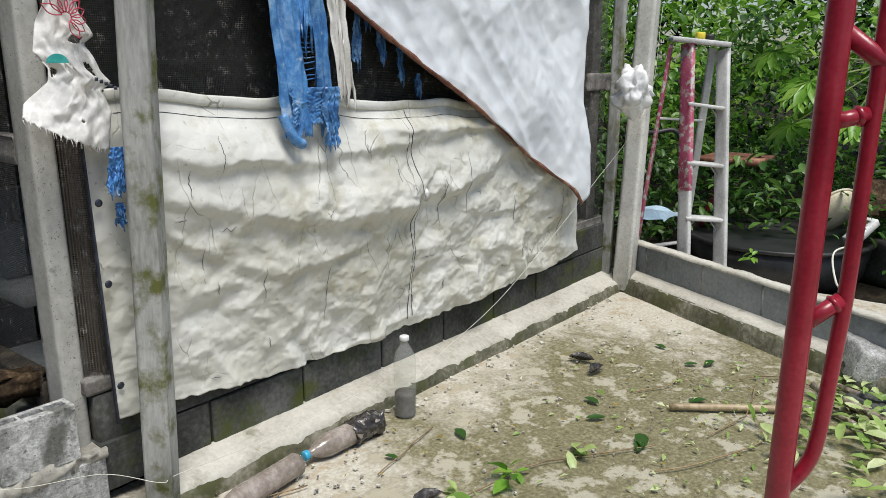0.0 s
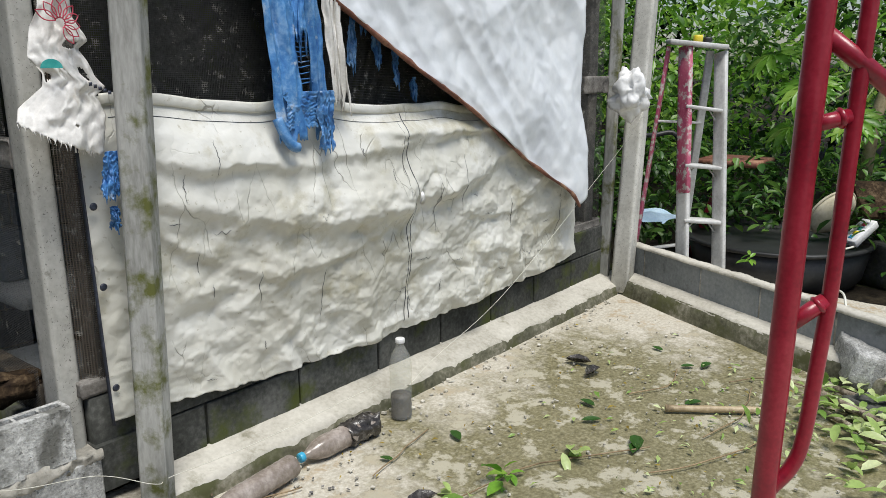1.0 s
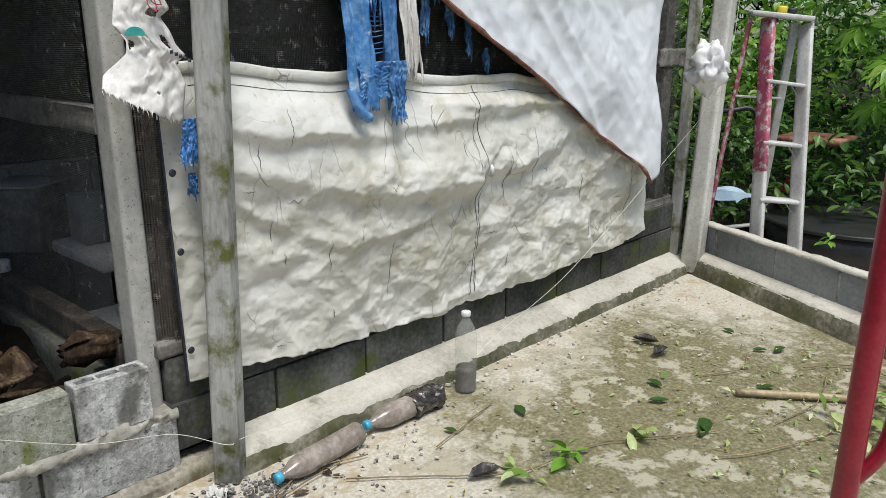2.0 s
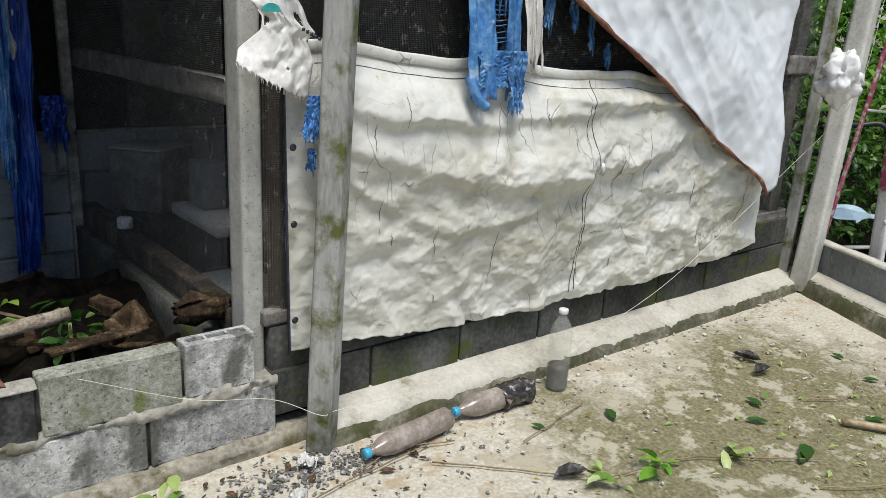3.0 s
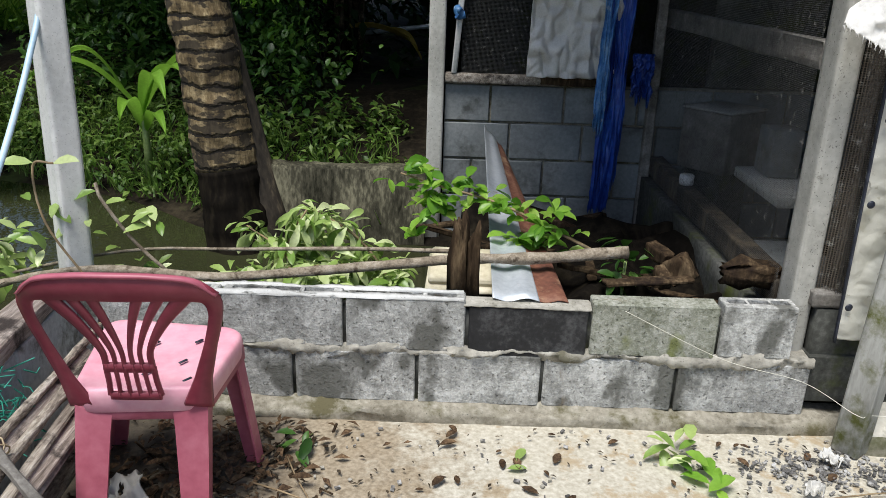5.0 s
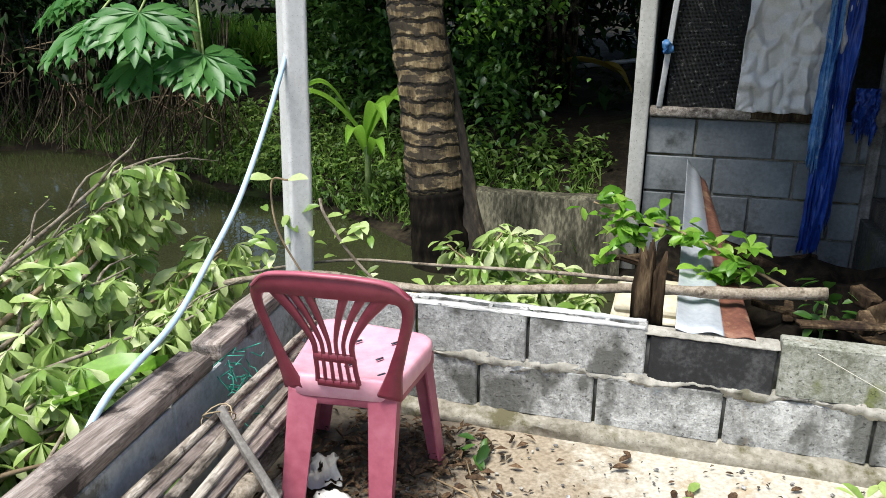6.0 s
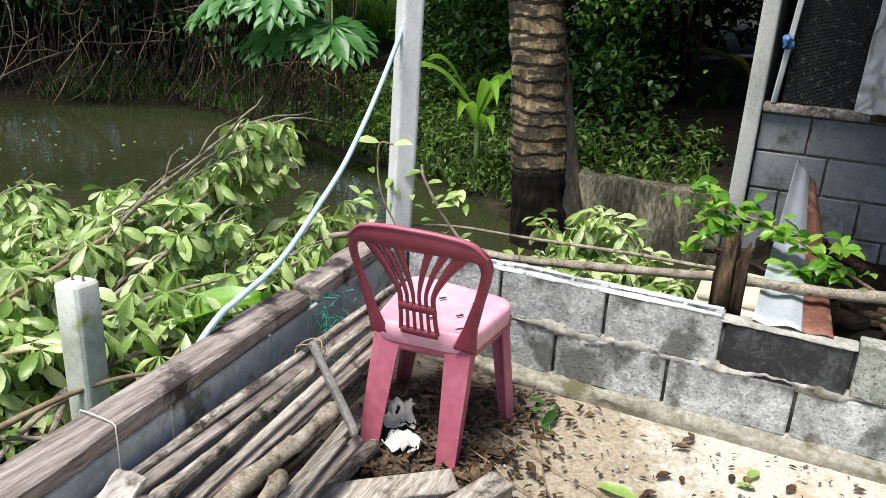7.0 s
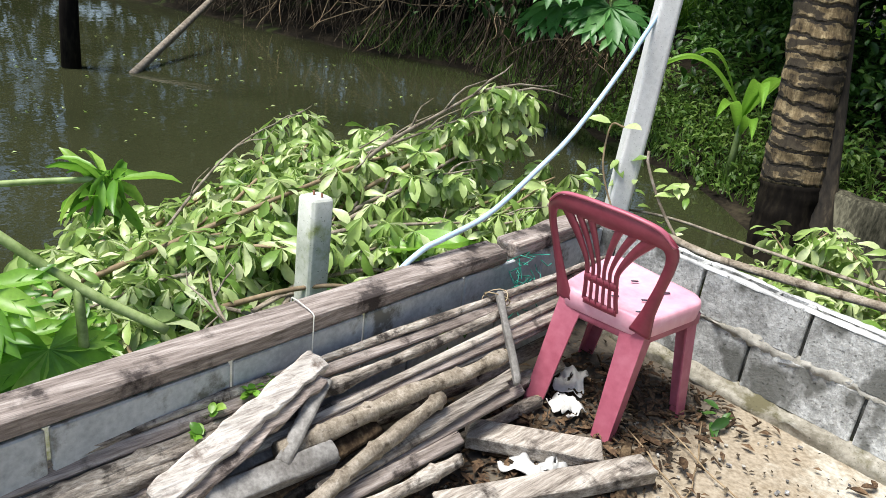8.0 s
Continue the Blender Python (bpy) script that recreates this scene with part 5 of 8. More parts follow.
part("rail", between(BL, TL, 0.10, 0.028, 0.004, 0.001, 3, radians(-57)), M["ladder"], ladder)
upp = BL.lerp(TL, 0.42)
part("rail_paint", between(upp, TL, 0.104, 0.032, 0.004, 0.001, 3, radians(-57)), M["pink"], ladder, "chipped pink paint on the upper rail")
part("rail", between(BR, TR, 0.10, 0.028, 0.004, 0.001, 3, radians(-57)), M["ladder"], ladder)
for f in (0.09, 0.32, 0.535, 0.765):
    part("step", between(BL.lerp(TL, f), BR.lerp(TR, f), 0.11, 0.022, 0.004), M["ladder"], ladder)
    for s0, s1 in ((BL, TL), (BR, TR)):
        a = s0.lerp(s1, f)
        o = BR.lerp(TR, f) if s0 is BL else BL.lerp(TL, f)
        part("bracket", tube([a.lerp(o, 0.03) + Vector((0, 0, -0.09)), a.lerp(o, 0.30) + Vector((0, 0, -0.01))], 0.005, 6), M["ladder"], ladder)
part("top_plate", between(TL + Vector((-0.07, 0.09, 0.03)), TR + Vector((0.015, -0.025, 0.03)), 0.13, 0.03, 0.005), M["ladder"], ladder)
for a, b in (((3.86, -0.20, 1.53), (3.83, -0.02, -0.05)), ((4.05, -0.40, 1.50), (4.25, -0.20, -0.05))):
    part("rear_leg", between(a, b, 0.05, 0.02, 0.003, 0.001, 3), M["pink"] if a[0] < 3.9 else M["ladder"], ladder, "pink-stained rear leg" if a[0] < 3.9 else "")
for f in (0.3, 0.86):
    a = Vector((3.86, -0.20, 1.53)).lerp(Vector((3.83, -0.02, -0.05)), f)
    b = Vector((4.05, -0.40, 1.50)).lerp(Vector((4.25, -0.20, -0.05)), f)
    part("rear_bar", between(a, b, 0.04, 0.015, 0.002), M["ladder"], ladder)
ladder.location += Vector((-0.018, 0.024, 0.0))
tool = thing("tape_measure", (3.98, -0.40, 1.56), "yellow and black tool lying on the ladder top", "tool")
part("case", boxed((0.05, 0.06, 0.045), Matrix.Translation((3.925, -0.33, 1.575)) @ Matrix.Rotation(radians(-57), 4, "Z"), 0.006), M["yellow"], tool)
part("grip", boxed((0.05, 0.05, 0.035), Matrix.Translation((3.96, -0.38, 1.568)) @ Matrix.Rotation(radians(-57), 4, "Z"), 0.008), M["black"], tool)

# behind the garden wall
tub = thing("black_tub", (4.55, -0.75, -0.06), "wide black plastic planting tub", "tub")
part("bowl", lathe(((0.50, -0.06), (0.55, 0.0), (0.595, 0.215), (0.56, 0.215), (0.53, 0.18)), 30, Matrix.Translation((4.55, -0.75, 0.0))), M["black"], tub)
part("rim", lathe(((0.596, 0.212), (0.618, 0.222), (0.618, 0.24), (0.59, 0.245), (0.58, 0.222)), 30, Matrix.Translation((4.55, -0.75, 0.0))), M["black"], tub, "rolled rim")
single("planter_kerb", boxed((0.12, 2.2, 0.30), Matrix.Translation((4.35, -2.25, 0.10)) @ Matrix.Rotation(radians(-22), 4, "Z"), 0.01, 0.01, 6), M["block_dark"], "dark damp planter wall behind the garden wall", "planter", kind="structure")
basket = thing("round_basket", (4.55, -1.02, 0.30), "round beige woven basket leaning on edge", "basket")
bmx = Matrix.Translation((4.62, -1.08, 0.42)) @ Matrix.Rotation(radians(62), 4, Vector((-0.55, -0.83, 0)).cross(Vector((0, 0, 1))))
part("bowl", lathe(((0.03, -0.05), (0.10, -0.045), (0.16, -0.01), (0.175, 0.02)), 26, bmx), M["cream"], basket)
part("rim", tube([bmx @ Vector((0.175 * math.cos(a), 0.175 * math.sin(a), 0.02)) for a in [k * math.pi / 14 for k in range(29)]], 0.009, 6), M["cream"], basket)
part("rot", lathe(((0.02, -0.02), (0.12, -0.02), (0.13, -0.012)), 20, bmx), M["bamboo"], basket, "stained inside")
single("wooden_board", between((4.72, -1.20, 0.52), (5.5, -2.3, 0.46), 0.35, 0.03, 0.005, 0.005, 4, radians(35)), M["wood_brown"], "brown wooden board lying behind the planter", "board")
wb = thing("white_box", (4.62, -1.35, 0.30), "small white printed box on the planter edge", "box")
wm = Matrix.Translation((4.52, -1.27, 0.33)) @ Matrix.Rotation(radians(-30), 4, "Z") @ Matrix.Rotation(radians(-35), 4, "Y")
part("carton", boxed((0.22, 0.11, 0.05), wm, 0.004), M["white"], wb)
for k, m in enumerate(("cap_blue", "yellow", "net_green", "print_red")):
    part("printed_square", boxed((0.030, 0.03, 0.003), wm @ Matrix.Translation((-0.07 + 0.042 * k, 0.0, 0.027))), M[m], wb)
single("cable", tube(curve_points([(4.2, -1.30, 0.30), (4.02, -1.22, 0.27), (3.5, -1.35, 0.22), (3.0, -1.50, 0.30), (2.80, -1.56, 0.20), (2.78, -1.6, 0.10)], 8), 0.006, 6), M["string"], "pale cable hanging over the garden wall", "cable")
tp = bmesh.new()
bmesh.ops.create_grid(tp, x_segments=24, y_segments=12, size=0.5, matrix=Matrix.Translation((4.15, 0.02, 0.36)) @ Matrix.Diagonal((0.5, 0.3, 1, 1)))
single("blue_plastic", crumple(tp, 0.06, 7), M["hose"], "crumpled pale blue plastic behind the ladder", "plastic sheet")
gc = thing("garden_chair", (4.3, 0.05, 0.0), "dark red chair with black armrest half hidden behind the ladder", "chair")
part("seat", boxed((0.45, 0.45, 0.04), Matrix.Translation((4.75, -0.35, 0.72)), 0.01), M["rust"], gc)
part("arm", tube(curve_points([(4.05, 0.22, 0.90), (4.3, 0.1, 0.92), (4.42, -0.05, 0.88), (4.45, -0.1, 0.3), (4.45, -0.1, -0.05)], 6), 0.018, 8), M["black"], gc)
part("leg", tube([(4.55, -0.12, -0.05), (4.75, -0.30, 0.70)], 0.03, 8), M["red"], gc)


# ---- plastic chair ----
M["chair_mid"] = surface("half_faded_plastic", (0.33, 0.075, 0.11), (0.42, 0.11, 0.155), (0.50, 0.16, 0.21), 3, 30, 0.42, 0.08, 0.002, vary=0)
chair = thing("plastic_chair", (-1.90, -0.45, 0.0), "faded dark red plastic stacking chair with bleached pink seat", "chair")
SEAT = ((-2.058, -0.625), (-1.745, -0.592), (-1.728, -0.262), (-2.135, -0.225))


def seat_ring(scale, n=12):
    """The seat's outline, a trapezium with round corners."""
    c = [Vector((x, y)) for x, y in SEAT]
    mid = sum(c, Vector((0, 0))) / 4
    out = []
    for k in range(4):
        p, a, b = c[k], c[k - 1], c[(k + 1) % 4]
        r = 0.055 if k < 2 else 0.075
        start_p, end_p = p + (a - p).normalized() * r, p + (b - p).normalized() * r
        for q in range(n):
            t = q / (n - 1)
            out.append(mid + (start_p * (1 - t) ** 2 + p * 2 * t * (1 - t) + end_p * t * t - mid) * scale)
    return out


bm = bmesh.new()
rings = [[bm.verts.new((p.x, p.y, z)) for p in seat_ring(scale)] for scale, z in ((0.965, 0.352), (0.985, 0.356), (1.015, 0.396), (1.0, 0.411), (0.965, 0.419), (0.90, 0.417), (0.6, 0.407), (0.2, 0.403))]
for a, b in zip(rings, rings[1:]):
    for k in range(len(a)):
        bm.faces.new((a[k], a[(k + 1) % len(a)], b[(k + 1) % len(a)], b[k]))
bm.faces.new(rings[-1])
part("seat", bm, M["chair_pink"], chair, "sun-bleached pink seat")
for x, y in ((-1.915, -0.52), (-1.845, -0.455), (-1.805, -0.545), (-1.95, -0.36), (-1.84, -0.34)):
    part("seat_slot", boxed((0.008, 0.026, 0.004), Matrix.Translation((x, y, 0.4125)) @ Matrix.Rotation(radians(-35), 4, "Z"), 0.0015), M["grommet"], chair, "dark drain slot")
feet = ((-2.056, -0.692), (-1.752, -0.652), (-1.703, -0.288), (-2.168, -0.232))
tops = ((-2.050, -0.602), (-1.750, -0.578), (-1.752, -0.292), (-2.100, -0.262))
for k, ((fx, fy), (tx, ty)) in enumerate(zip(feet, tops)):
    # an open angle: two tapering wings that meet on the outer corner
    rear = k < 2
    wide = 0.080 if rear else 0.060
    bm = bmesh.new()
    along = Vector((1, 0.08, 0)).normalized() * (1 if fx < -1.93 else -1)
    inward = Vector((-0.05, 1, 0)).normalized() * (1 if rear else -1)
    rows = []
    for q in range(9):
        f = q / 8
        c = Vector((fx, fy, 0.0)).lerp(Vector((tx, ty, 0.40)), f)
        w = wide * (0.72 + 0.28 * f + 0.55 * max(0.0, f - 0.8) ** 2 * 8)
        bulge = -(along + inward) * 0.006
        rows.append([bm.verts.new(p) for p in (c + along * w, c + along * w * 0.5 + bulge * 0.6, c + bulge, c + inward * w * 0.45 + bulge * 0.6, c + inward * w * 0.8, c + inward * w * 0.8 + along * 0.006, c + (along + inward) * 0.007, c + along * w + inward * 0.007)])
    for a, b in zip(rows, rows[1:]):
        for m in range(8):
            bm.faces.new((a[m], a[(m + 1) % 8], b[(m + 1) % 8], b[m]))
    bm.faces.new(rows[0][::-1])
    bm.faces.new(rows[-1])
    bmesh.ops.recalc_face_normals(bm, faces=bm.faces)
    part("leg", bm, M["chair_mid"], chair, smooth=False)
for (ax, ay), (bx, by) in zip(SEAT, SEAT[1:] + SEAT[:1]):
    a, b = Vector((ax, ay)).lerp(Vector((-1.92, -0.43)), 0.07), Vector((bx, by)).lerp(Vector((-1.92, -0.43)), 0.07)
    part("apron", between((a.x, a.y, 0.350), (b.x, b.y, 0.350), 0.010, 0.046, 0.004), M["chair_mid"], chair)


def back_at(x, z):
    """The curved plane of the chair's back."""
    q = (z - 0.40) / 0.35
    return Vector((-1.900 + 0.018 * q + x, -0.622 - 0.105 * q + 0.55 * x * x + 0.05 * x, z))


def bar(pts, widths, thick=0.009):
    """A flat moulded bar on the chair's back through (x, z) points."""
    bm = bmesh.new()
    rows = []
    fine = curve_points([(x, 0, z) for x, z in pts], 8)
    for i, p in enumerate(fine):
        d = (fine[min(i + 1, len(fine) - 1)] - fine[max(i - 1, 0)]).normalized()
        n = Vector((-d.z, 0, d.x))
        t = i / (len(fine) - 1) * (len(widths) - 1)
        w = widths[int(t)] + (widths[min(int(t) + 1, len(widths) - 1)] - widths[int(t)]) * (t - int(t))
        row = []
        for s, dy in ((-0.5, 0.3), (-0.42, -0.5), (0.42, -0.5), (0.5, 0.3), (0.42, 0.5), (-0.42, 0.5)):
            q = back_at(p.x + n.x * w * s, p.z + n.z * w * s)
            row.append(bm.verts.new(q + Vector((0, dy * thick, 0))))
        rows.append(row)
    for a, b in zip(rows, rows[1:]):
        for k in range(6):
            bm.faces.new((a[k], a[(k + 1) % 6], b[(k + 1) % 6], b[k]))
    bm.faces.new(rows[0][::-1])
    bm.faces.new(rows[-1])
    return bm


# one moulded hoop: down-swept stiles and a broad crown, then the fan of slats
hoop = [(-0.138, 0.372), (-0.158, 0.46), (-0.184, 0.56), (-0.203, 0.645), (-0.198, 0.690), (-0.165, 0.712), (-0.085, 0.722), (0.0, 0.724), (0.085, 0.722), (0.165, 0.712), (0.198, 0.690), (0.203, 0.645), (0.184, 0.56), (0.158, 0.46), (0.138, 0.372)]
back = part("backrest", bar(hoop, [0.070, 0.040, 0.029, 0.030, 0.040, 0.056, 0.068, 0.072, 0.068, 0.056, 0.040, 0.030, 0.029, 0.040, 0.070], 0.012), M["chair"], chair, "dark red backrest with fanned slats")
part("crown_lip", bar([(-0.212, 0.700), (-0.165, 0.741), (-0.085, 0.756), (0.0, 0.759), (0.085, 0.756), (0.165, 0.741), (0.212, 0.700)], [0.007, 0.009, 0.010, 0.010, 0.010, 0.009, 0.007], 0.021), M["chair_mid"], back, "paler worn lip")
for s in (-1, 1):
    for x0, x1, w0, w1 in ((0.010, 0.050, 0.0085, 0.026), (0.030, 0.096, 0.0085, 0.026), (0.052, 0.148, 0.013, 0.040)):
        part("slat", bar([(x0 * s, 0.500), (x0 * s * 1.06, 0.555), (x0 * s + (x1 - x0) * 0.42 * s, 0.630), (x1 * s, 0.705)], [w0, w0 * 1.15, (w0 + w1) * 0.5, w1]), M["chair"], back)
for z, w, h in ((0.500, 0.112, 0.030), (0.410, 0.118, 0.026)):
    part("splat_band", bar([(-w / 2, z), (0, z), (w / 2, z)], [h, h, h]), M["chair"], back)
for k in range(6):
    x = -0.055 + 0.022 * k
    part("splat_bar", bar([(x * 1.08, 0.412), (x, 0.455), (x * 0.98, 0.502)], [0.012 if k in (0, 5) else 0.0085] * 3), M["chair"], back)

# ---- poles and timbers by the pond wall ----


def pole(a, b, r, label, mat="bark_log", bow=0.022, seed=0.0):
    r *= 0.82
    a, b = Vector(a), Vector(b)
    pts, radii = [], []
    for k in range(49):
        t = k / 48
        p = a.lerp(b, t)
        pts.append(p + Vector((bow * nz(t * 3, seed), 0, bow * nz(t * 3, seed + 7))))
        radii.append(r * (1.05 - 0.2 * t + 0.20 * nz(t * 9, seed + 3) + (0.25 if 0.2 < (t * 5 + seed * 0.37) % 1 < 0.27 else 0.0)))
    ob = thing("pole", tuple(a.lerp(b, 0.5)), label, "pole", "poles stacked by the pond wall")
    part("stem", tube(pts, radii, 12, 0.45), M[mat], ob)
    ring = (b - a).normalized()
    part("cut_end", tube([b + ring * 0.0005, b + ring * 0.003], [radii[-1] * 0.93] * 2, 10, 0.1), M["bamboo"], ob, "pale sawn end")
    return ob


def plank(a, b, w, h, label, mat="wood_grey", turn=0.0, name="plank", group="poles stacked by the pond wall"):
    return tagged(single(name, between(a, b, w, h, 0.004, 0.006, 6, turn), M[mat], label, "plank"), group=group)


pole((-2.120, -2.75, 0.110), (-2.19, -0.3, 0.20), 0.03, "dark pole deep in the stack", seed=9)
pole((-2.100, -2.75, 0.080), (-2.17, -0.4, 0.10), 0.035, "dark pole deep in the stack", seed=10)
pole((-2.030, -2.75, 0.050), (-2.08, -0.5, 0.06), 0.035, "dark pole deep in the stack", seed=11)
pole((-1.955, -2.60, 0.030), (-2.00, -0.7, 0.035), 0.030, "dark pole at the bottom of the stack", seed=16)
pole((-2.178, -2.638, 0.286), (-2.187, -0.178, 0.367), 0.0152, "long thin pale grey round pole", "bark_log", bow=0.012, seed=1)
plank((-2.157, -2.617, 0.260), (-2.172, -0.288, 0.340), 0.034, 0.022, "long weathered plank with a tan face", "wood_beam", radians(32))
pole((-2.093, -2.645, 0.225), (-2.150, -0.221, 0.339), 0.0201, "long grey-brown round pole with loose bark", "bark_log", bow=0.012, seed=2)
plank((-2.035, -2.510, 0.176), (-2.133, -0.280, 0.313), 0.026, 0.018, "thin brown batten in the stack", "wood_grey", radians(32))
plank((-2.074, -2.402, 0.193), (-2.104, -0.312, 0.278), 0.045, 0.02, "dark weathered plank in the stack", "wood_beam", radians(32))
plank((-2.052, -2.489, 0.159), (-2.102, -0.536, 0.254), 0.045, 0.02, "grey plank deep in the stack", "wood_frame", radians(32))
pole((-2.033, -1.661, 0.222), (-2.031, -0.871, 0.245), 0.0287, "knotty tan pole with flaking bark on the stack", "bark", bow=0.012, seed=4)
plank((-1.942, -1.603, 0.144), (-1.992, -0.859, 0.202), 0.03, 0.022, "pale split batten in the stack", "wood_grey", radians(32))
plank((-1.915, -1.723, 0.125), (-1.971, -0.915, 0.189), 0.024, 0.02, "pale sawn batten in the stack", "wood_grey", radians(32))
plank((-1.929, -1.803, 0.110), (-1.957, -0.854, 0.159), 0.034, 0.022, "dark weathered batten in the stack", "wood_beam", radians(32))
pole((-1.884, -1.762, 0.132), (-1.989, -1.169, 0.224), 0.0262, "short pale peeled log lying across the stack", "bark", bow=0.012, seed=12)
plank((-1.904, -1.973, 0.100), (-1.913, -1.156, 0.131), 0.036, 0.026, "brown plank at the foot of the stack", "wood_beam", radians(32))
pole((-1.873, -1.869, 0.081), (-1.870, -1.191, 0.099), 0.0268, "grey-brown pole at the foot of the stack", "bark_log", bow=0.012, seed=8)
plank((-2.009, -2.100, 0.190), (-1.987, -1.528, 0.192), 0.06, 0.045, "thick rotten grey timber in the stack", "wood_frame", radians(32))
plank((-1.982, -1.749, 0.152), (-2.018, -1.365, 0.189), 0.045, 0.03, "red-brown rotten board in the stack", "wood_brown", radians(32))
pole((-2.119, -2.479, 0.232), (-2.145, -1.597, 0.277), 0.0244, "grey round pole at the wall", "bark_log", bow=0.012, seed=14)
pole((-2.088, -2.397, 0.218), (-2.105, -1.647, 0.252), 0.0244, "dark grey round pole at the wall", "bark_log", bow=0.012, seed=15)
TIMBER_A, TIMBER_B = Vector((-2.012, -1.966, 0.237)), Vector((-2.144, -1.482, 0.360))
timber = thing("split_timber", tuple(TIMBER_A), "thick pale split timber leaning on the stack", "timber", "poles stacked by the pond wall")
part("timber", between(TIMBER_A, TIMBER_B, 0.066, 0.042, 0.005, 0.008, 18, radians(24)), M["wood_pale"], timber)
LOWER = Vector((0.030, -0.012, -0.030))
part("bark_edge", between(TIMBER_A + LOWER, TIMBER_B + LOWER, 0.044, 0.032, 0.004, 0.012, 16, radians(28)), M["wood_beam"], timber, "darker split underside")
plank((-2.002, -1.668, 0.208), (-2.112, -1.478, 0.317), 0.036, 0.030, "dark timber leaning on the stack", "wood_frame", radians(15), "dark_timber")
plank((-1.936, -0.910, 0.209), (-2.167, -0.783, 0.377), 0.022, 0.024, "upright grey stick wedged against the stack", "wood_frame", 0.0, "upright_stick")
plank((-1.575, -0.700, 0.048), (-1.800, -1.330, 0.052), 0.085, 0.045, "weathered grey board lying on the floor", "wood_grey", 0.0, "floor_board", "boards on the floor")
plank((-1.985, -1.045, 0.058), (-1.690, -0.775, 0.050), 0.085, 0.05, "weathered board with a rotten end lying on the floor", "wood_grey", radians(8), "floor_board", "boards on the floor")
plank((-1.70, -0.62, 0.018), (-1.50, -0.95, 0.016), 0.03, 0.022, "thin dark stick lying on the floor", "wood_brown", 0.0, "floor_stick", "boards on the floor")
# bindings on the stack
single("tie_string", tube(curve_points([(-2.318, -1.46, 0.36), (-2.312, -1.46, 0.45), (-2.30, -1.46, 0.462), (-2.256, -1.461, 0.464), (-2.204, -1.463, 0.461), (-2.196, -1.465, 0.44), (-2.194, -1.466, 0.36), (-2.192, -1.468, 0.25)], 6), 0.0018, 5), M["string"], "frayed white string tied round the beam", "string")
loop = [(-2.170 + 0.035 * math.cos(a), -0.79 + 0.030 * math.sin(a * 1.3), 0.352 + 0.028 * math.sin(a)) for a in [k * 0.45 for k in range(25)]]
single("tie_wire", tube(loop, 0.0022, 5), M["bamboo"], "pale cord looped round the poles", "cord")
bm = bmesh.new()
for k in range(46):
    a = Vector((-2.225 + rnd(-0.02, 0.03), -0.60 + rnd(-0.05, 0.06), 0.36 + rnd(-0.10, 0.08)))
    tube([a, a + Vector((rnd(-0.03, 0.03), rnd(-0.03, 0.03), rnd(-0.03, 0.03))), a + Vector((rnd(-0.05, 0.05), rnd(-0.04, 0.04), rnd(-0.06, 0.03)))], 0.0018, 4, 0, bm, False)
single("green_net_scrap", bm, M["net_green"], "tangled scrap of green netting on the pond wall", "net")

# posts and hose at the pond
tall = thing("pond_post", (-2.40, 0.13, 0), "tall pale square concrete post leaning at the pond corner", "post")
part("shaft", between((-2.385, 0.085, -0.3), (-2.475, 0.385, 2.3), 0.088, 0.088, 0.008, 0.002, 6, radians(30)), M["post_white"], tall)
short = thing("short_post", (-2.70, -1.15, -0.4), "short square concrete post with algae standing in the pond", "post")
part("shaft", between((-2.655, -1.160, -0.6), (-2.690, -1.135, 0.575), 0.084, 0.084, 0.008, 0.002, 6, radians(38)), M["post_green"], short)
for dx, dy in ((-0.015, 0.0), (0.018, 0.008)):
    part("rebar", tube([(-2.69 + dx, -1.135 + dy, 0.55), (-2.69 + dx, -1.135 + dy, 0.588)], 0.004, 6), M["rust"], short, "rusty bar end")
hose = curve_points([(-2.455, 0.290, 1.75), (-2.446, 0.257, 1.308), (-2.434, 0.107, 1.088), (-2.408, -0.203, 0.803), (-2.389, -0.439, 0.659), (-2.370, -0.660, 0.550), (-2.352, -0.870, 0.508), (-2.345, -0.970, 0.488), (-2.340, -1.077, 0.420), (-2.336, -1.13, 0.30)], 8)
single("hose", tube(hose, 0.0095, 10), M["hose"], "pale blue hose hanging from the post to the wall", "hose")
single("hose", tube(curve_points([(-2.72, 0.40, 1.75), (-2.67, 0.36, 1.50), (-2.62, 0.33, 1.40)], 6), 0.010, 10), M["hose"], "loose end of a pale blue hose", "hose")

# ---- behind the block wall ----
single("retaining_wall", rough_strip("r", ((1.98, -0.5), (1.98, 0.33), (1.955, 0.352), (1.87, 0.352), (1.85, 0.335), (1.84, -0.5)), -2.20, -1.31, 0.03, 0.012, M["retain"], seed=51), M["retain"], "low stained retaining wall at the water", "wall", kind="structure")


def corrugated(u, v, u0, u1):
    w = u0 + (u1 - u0) * u
    near = Vector((-1.030 + 0.240 * w, 0.020, 0.409))
    far = Vector((-1.005 + 0.11 * w, 1.86, 0.60 - 0.12 * w))
    p = near.lerp(far, v)
    return (p.x, p.y, p.z + 0.006 * math.cos(w * 2 * math.pi * 2.0 + 0.6) * (1 - 0.3 * v) - 0.010 * max(0.0, w - 0.85) * 6)


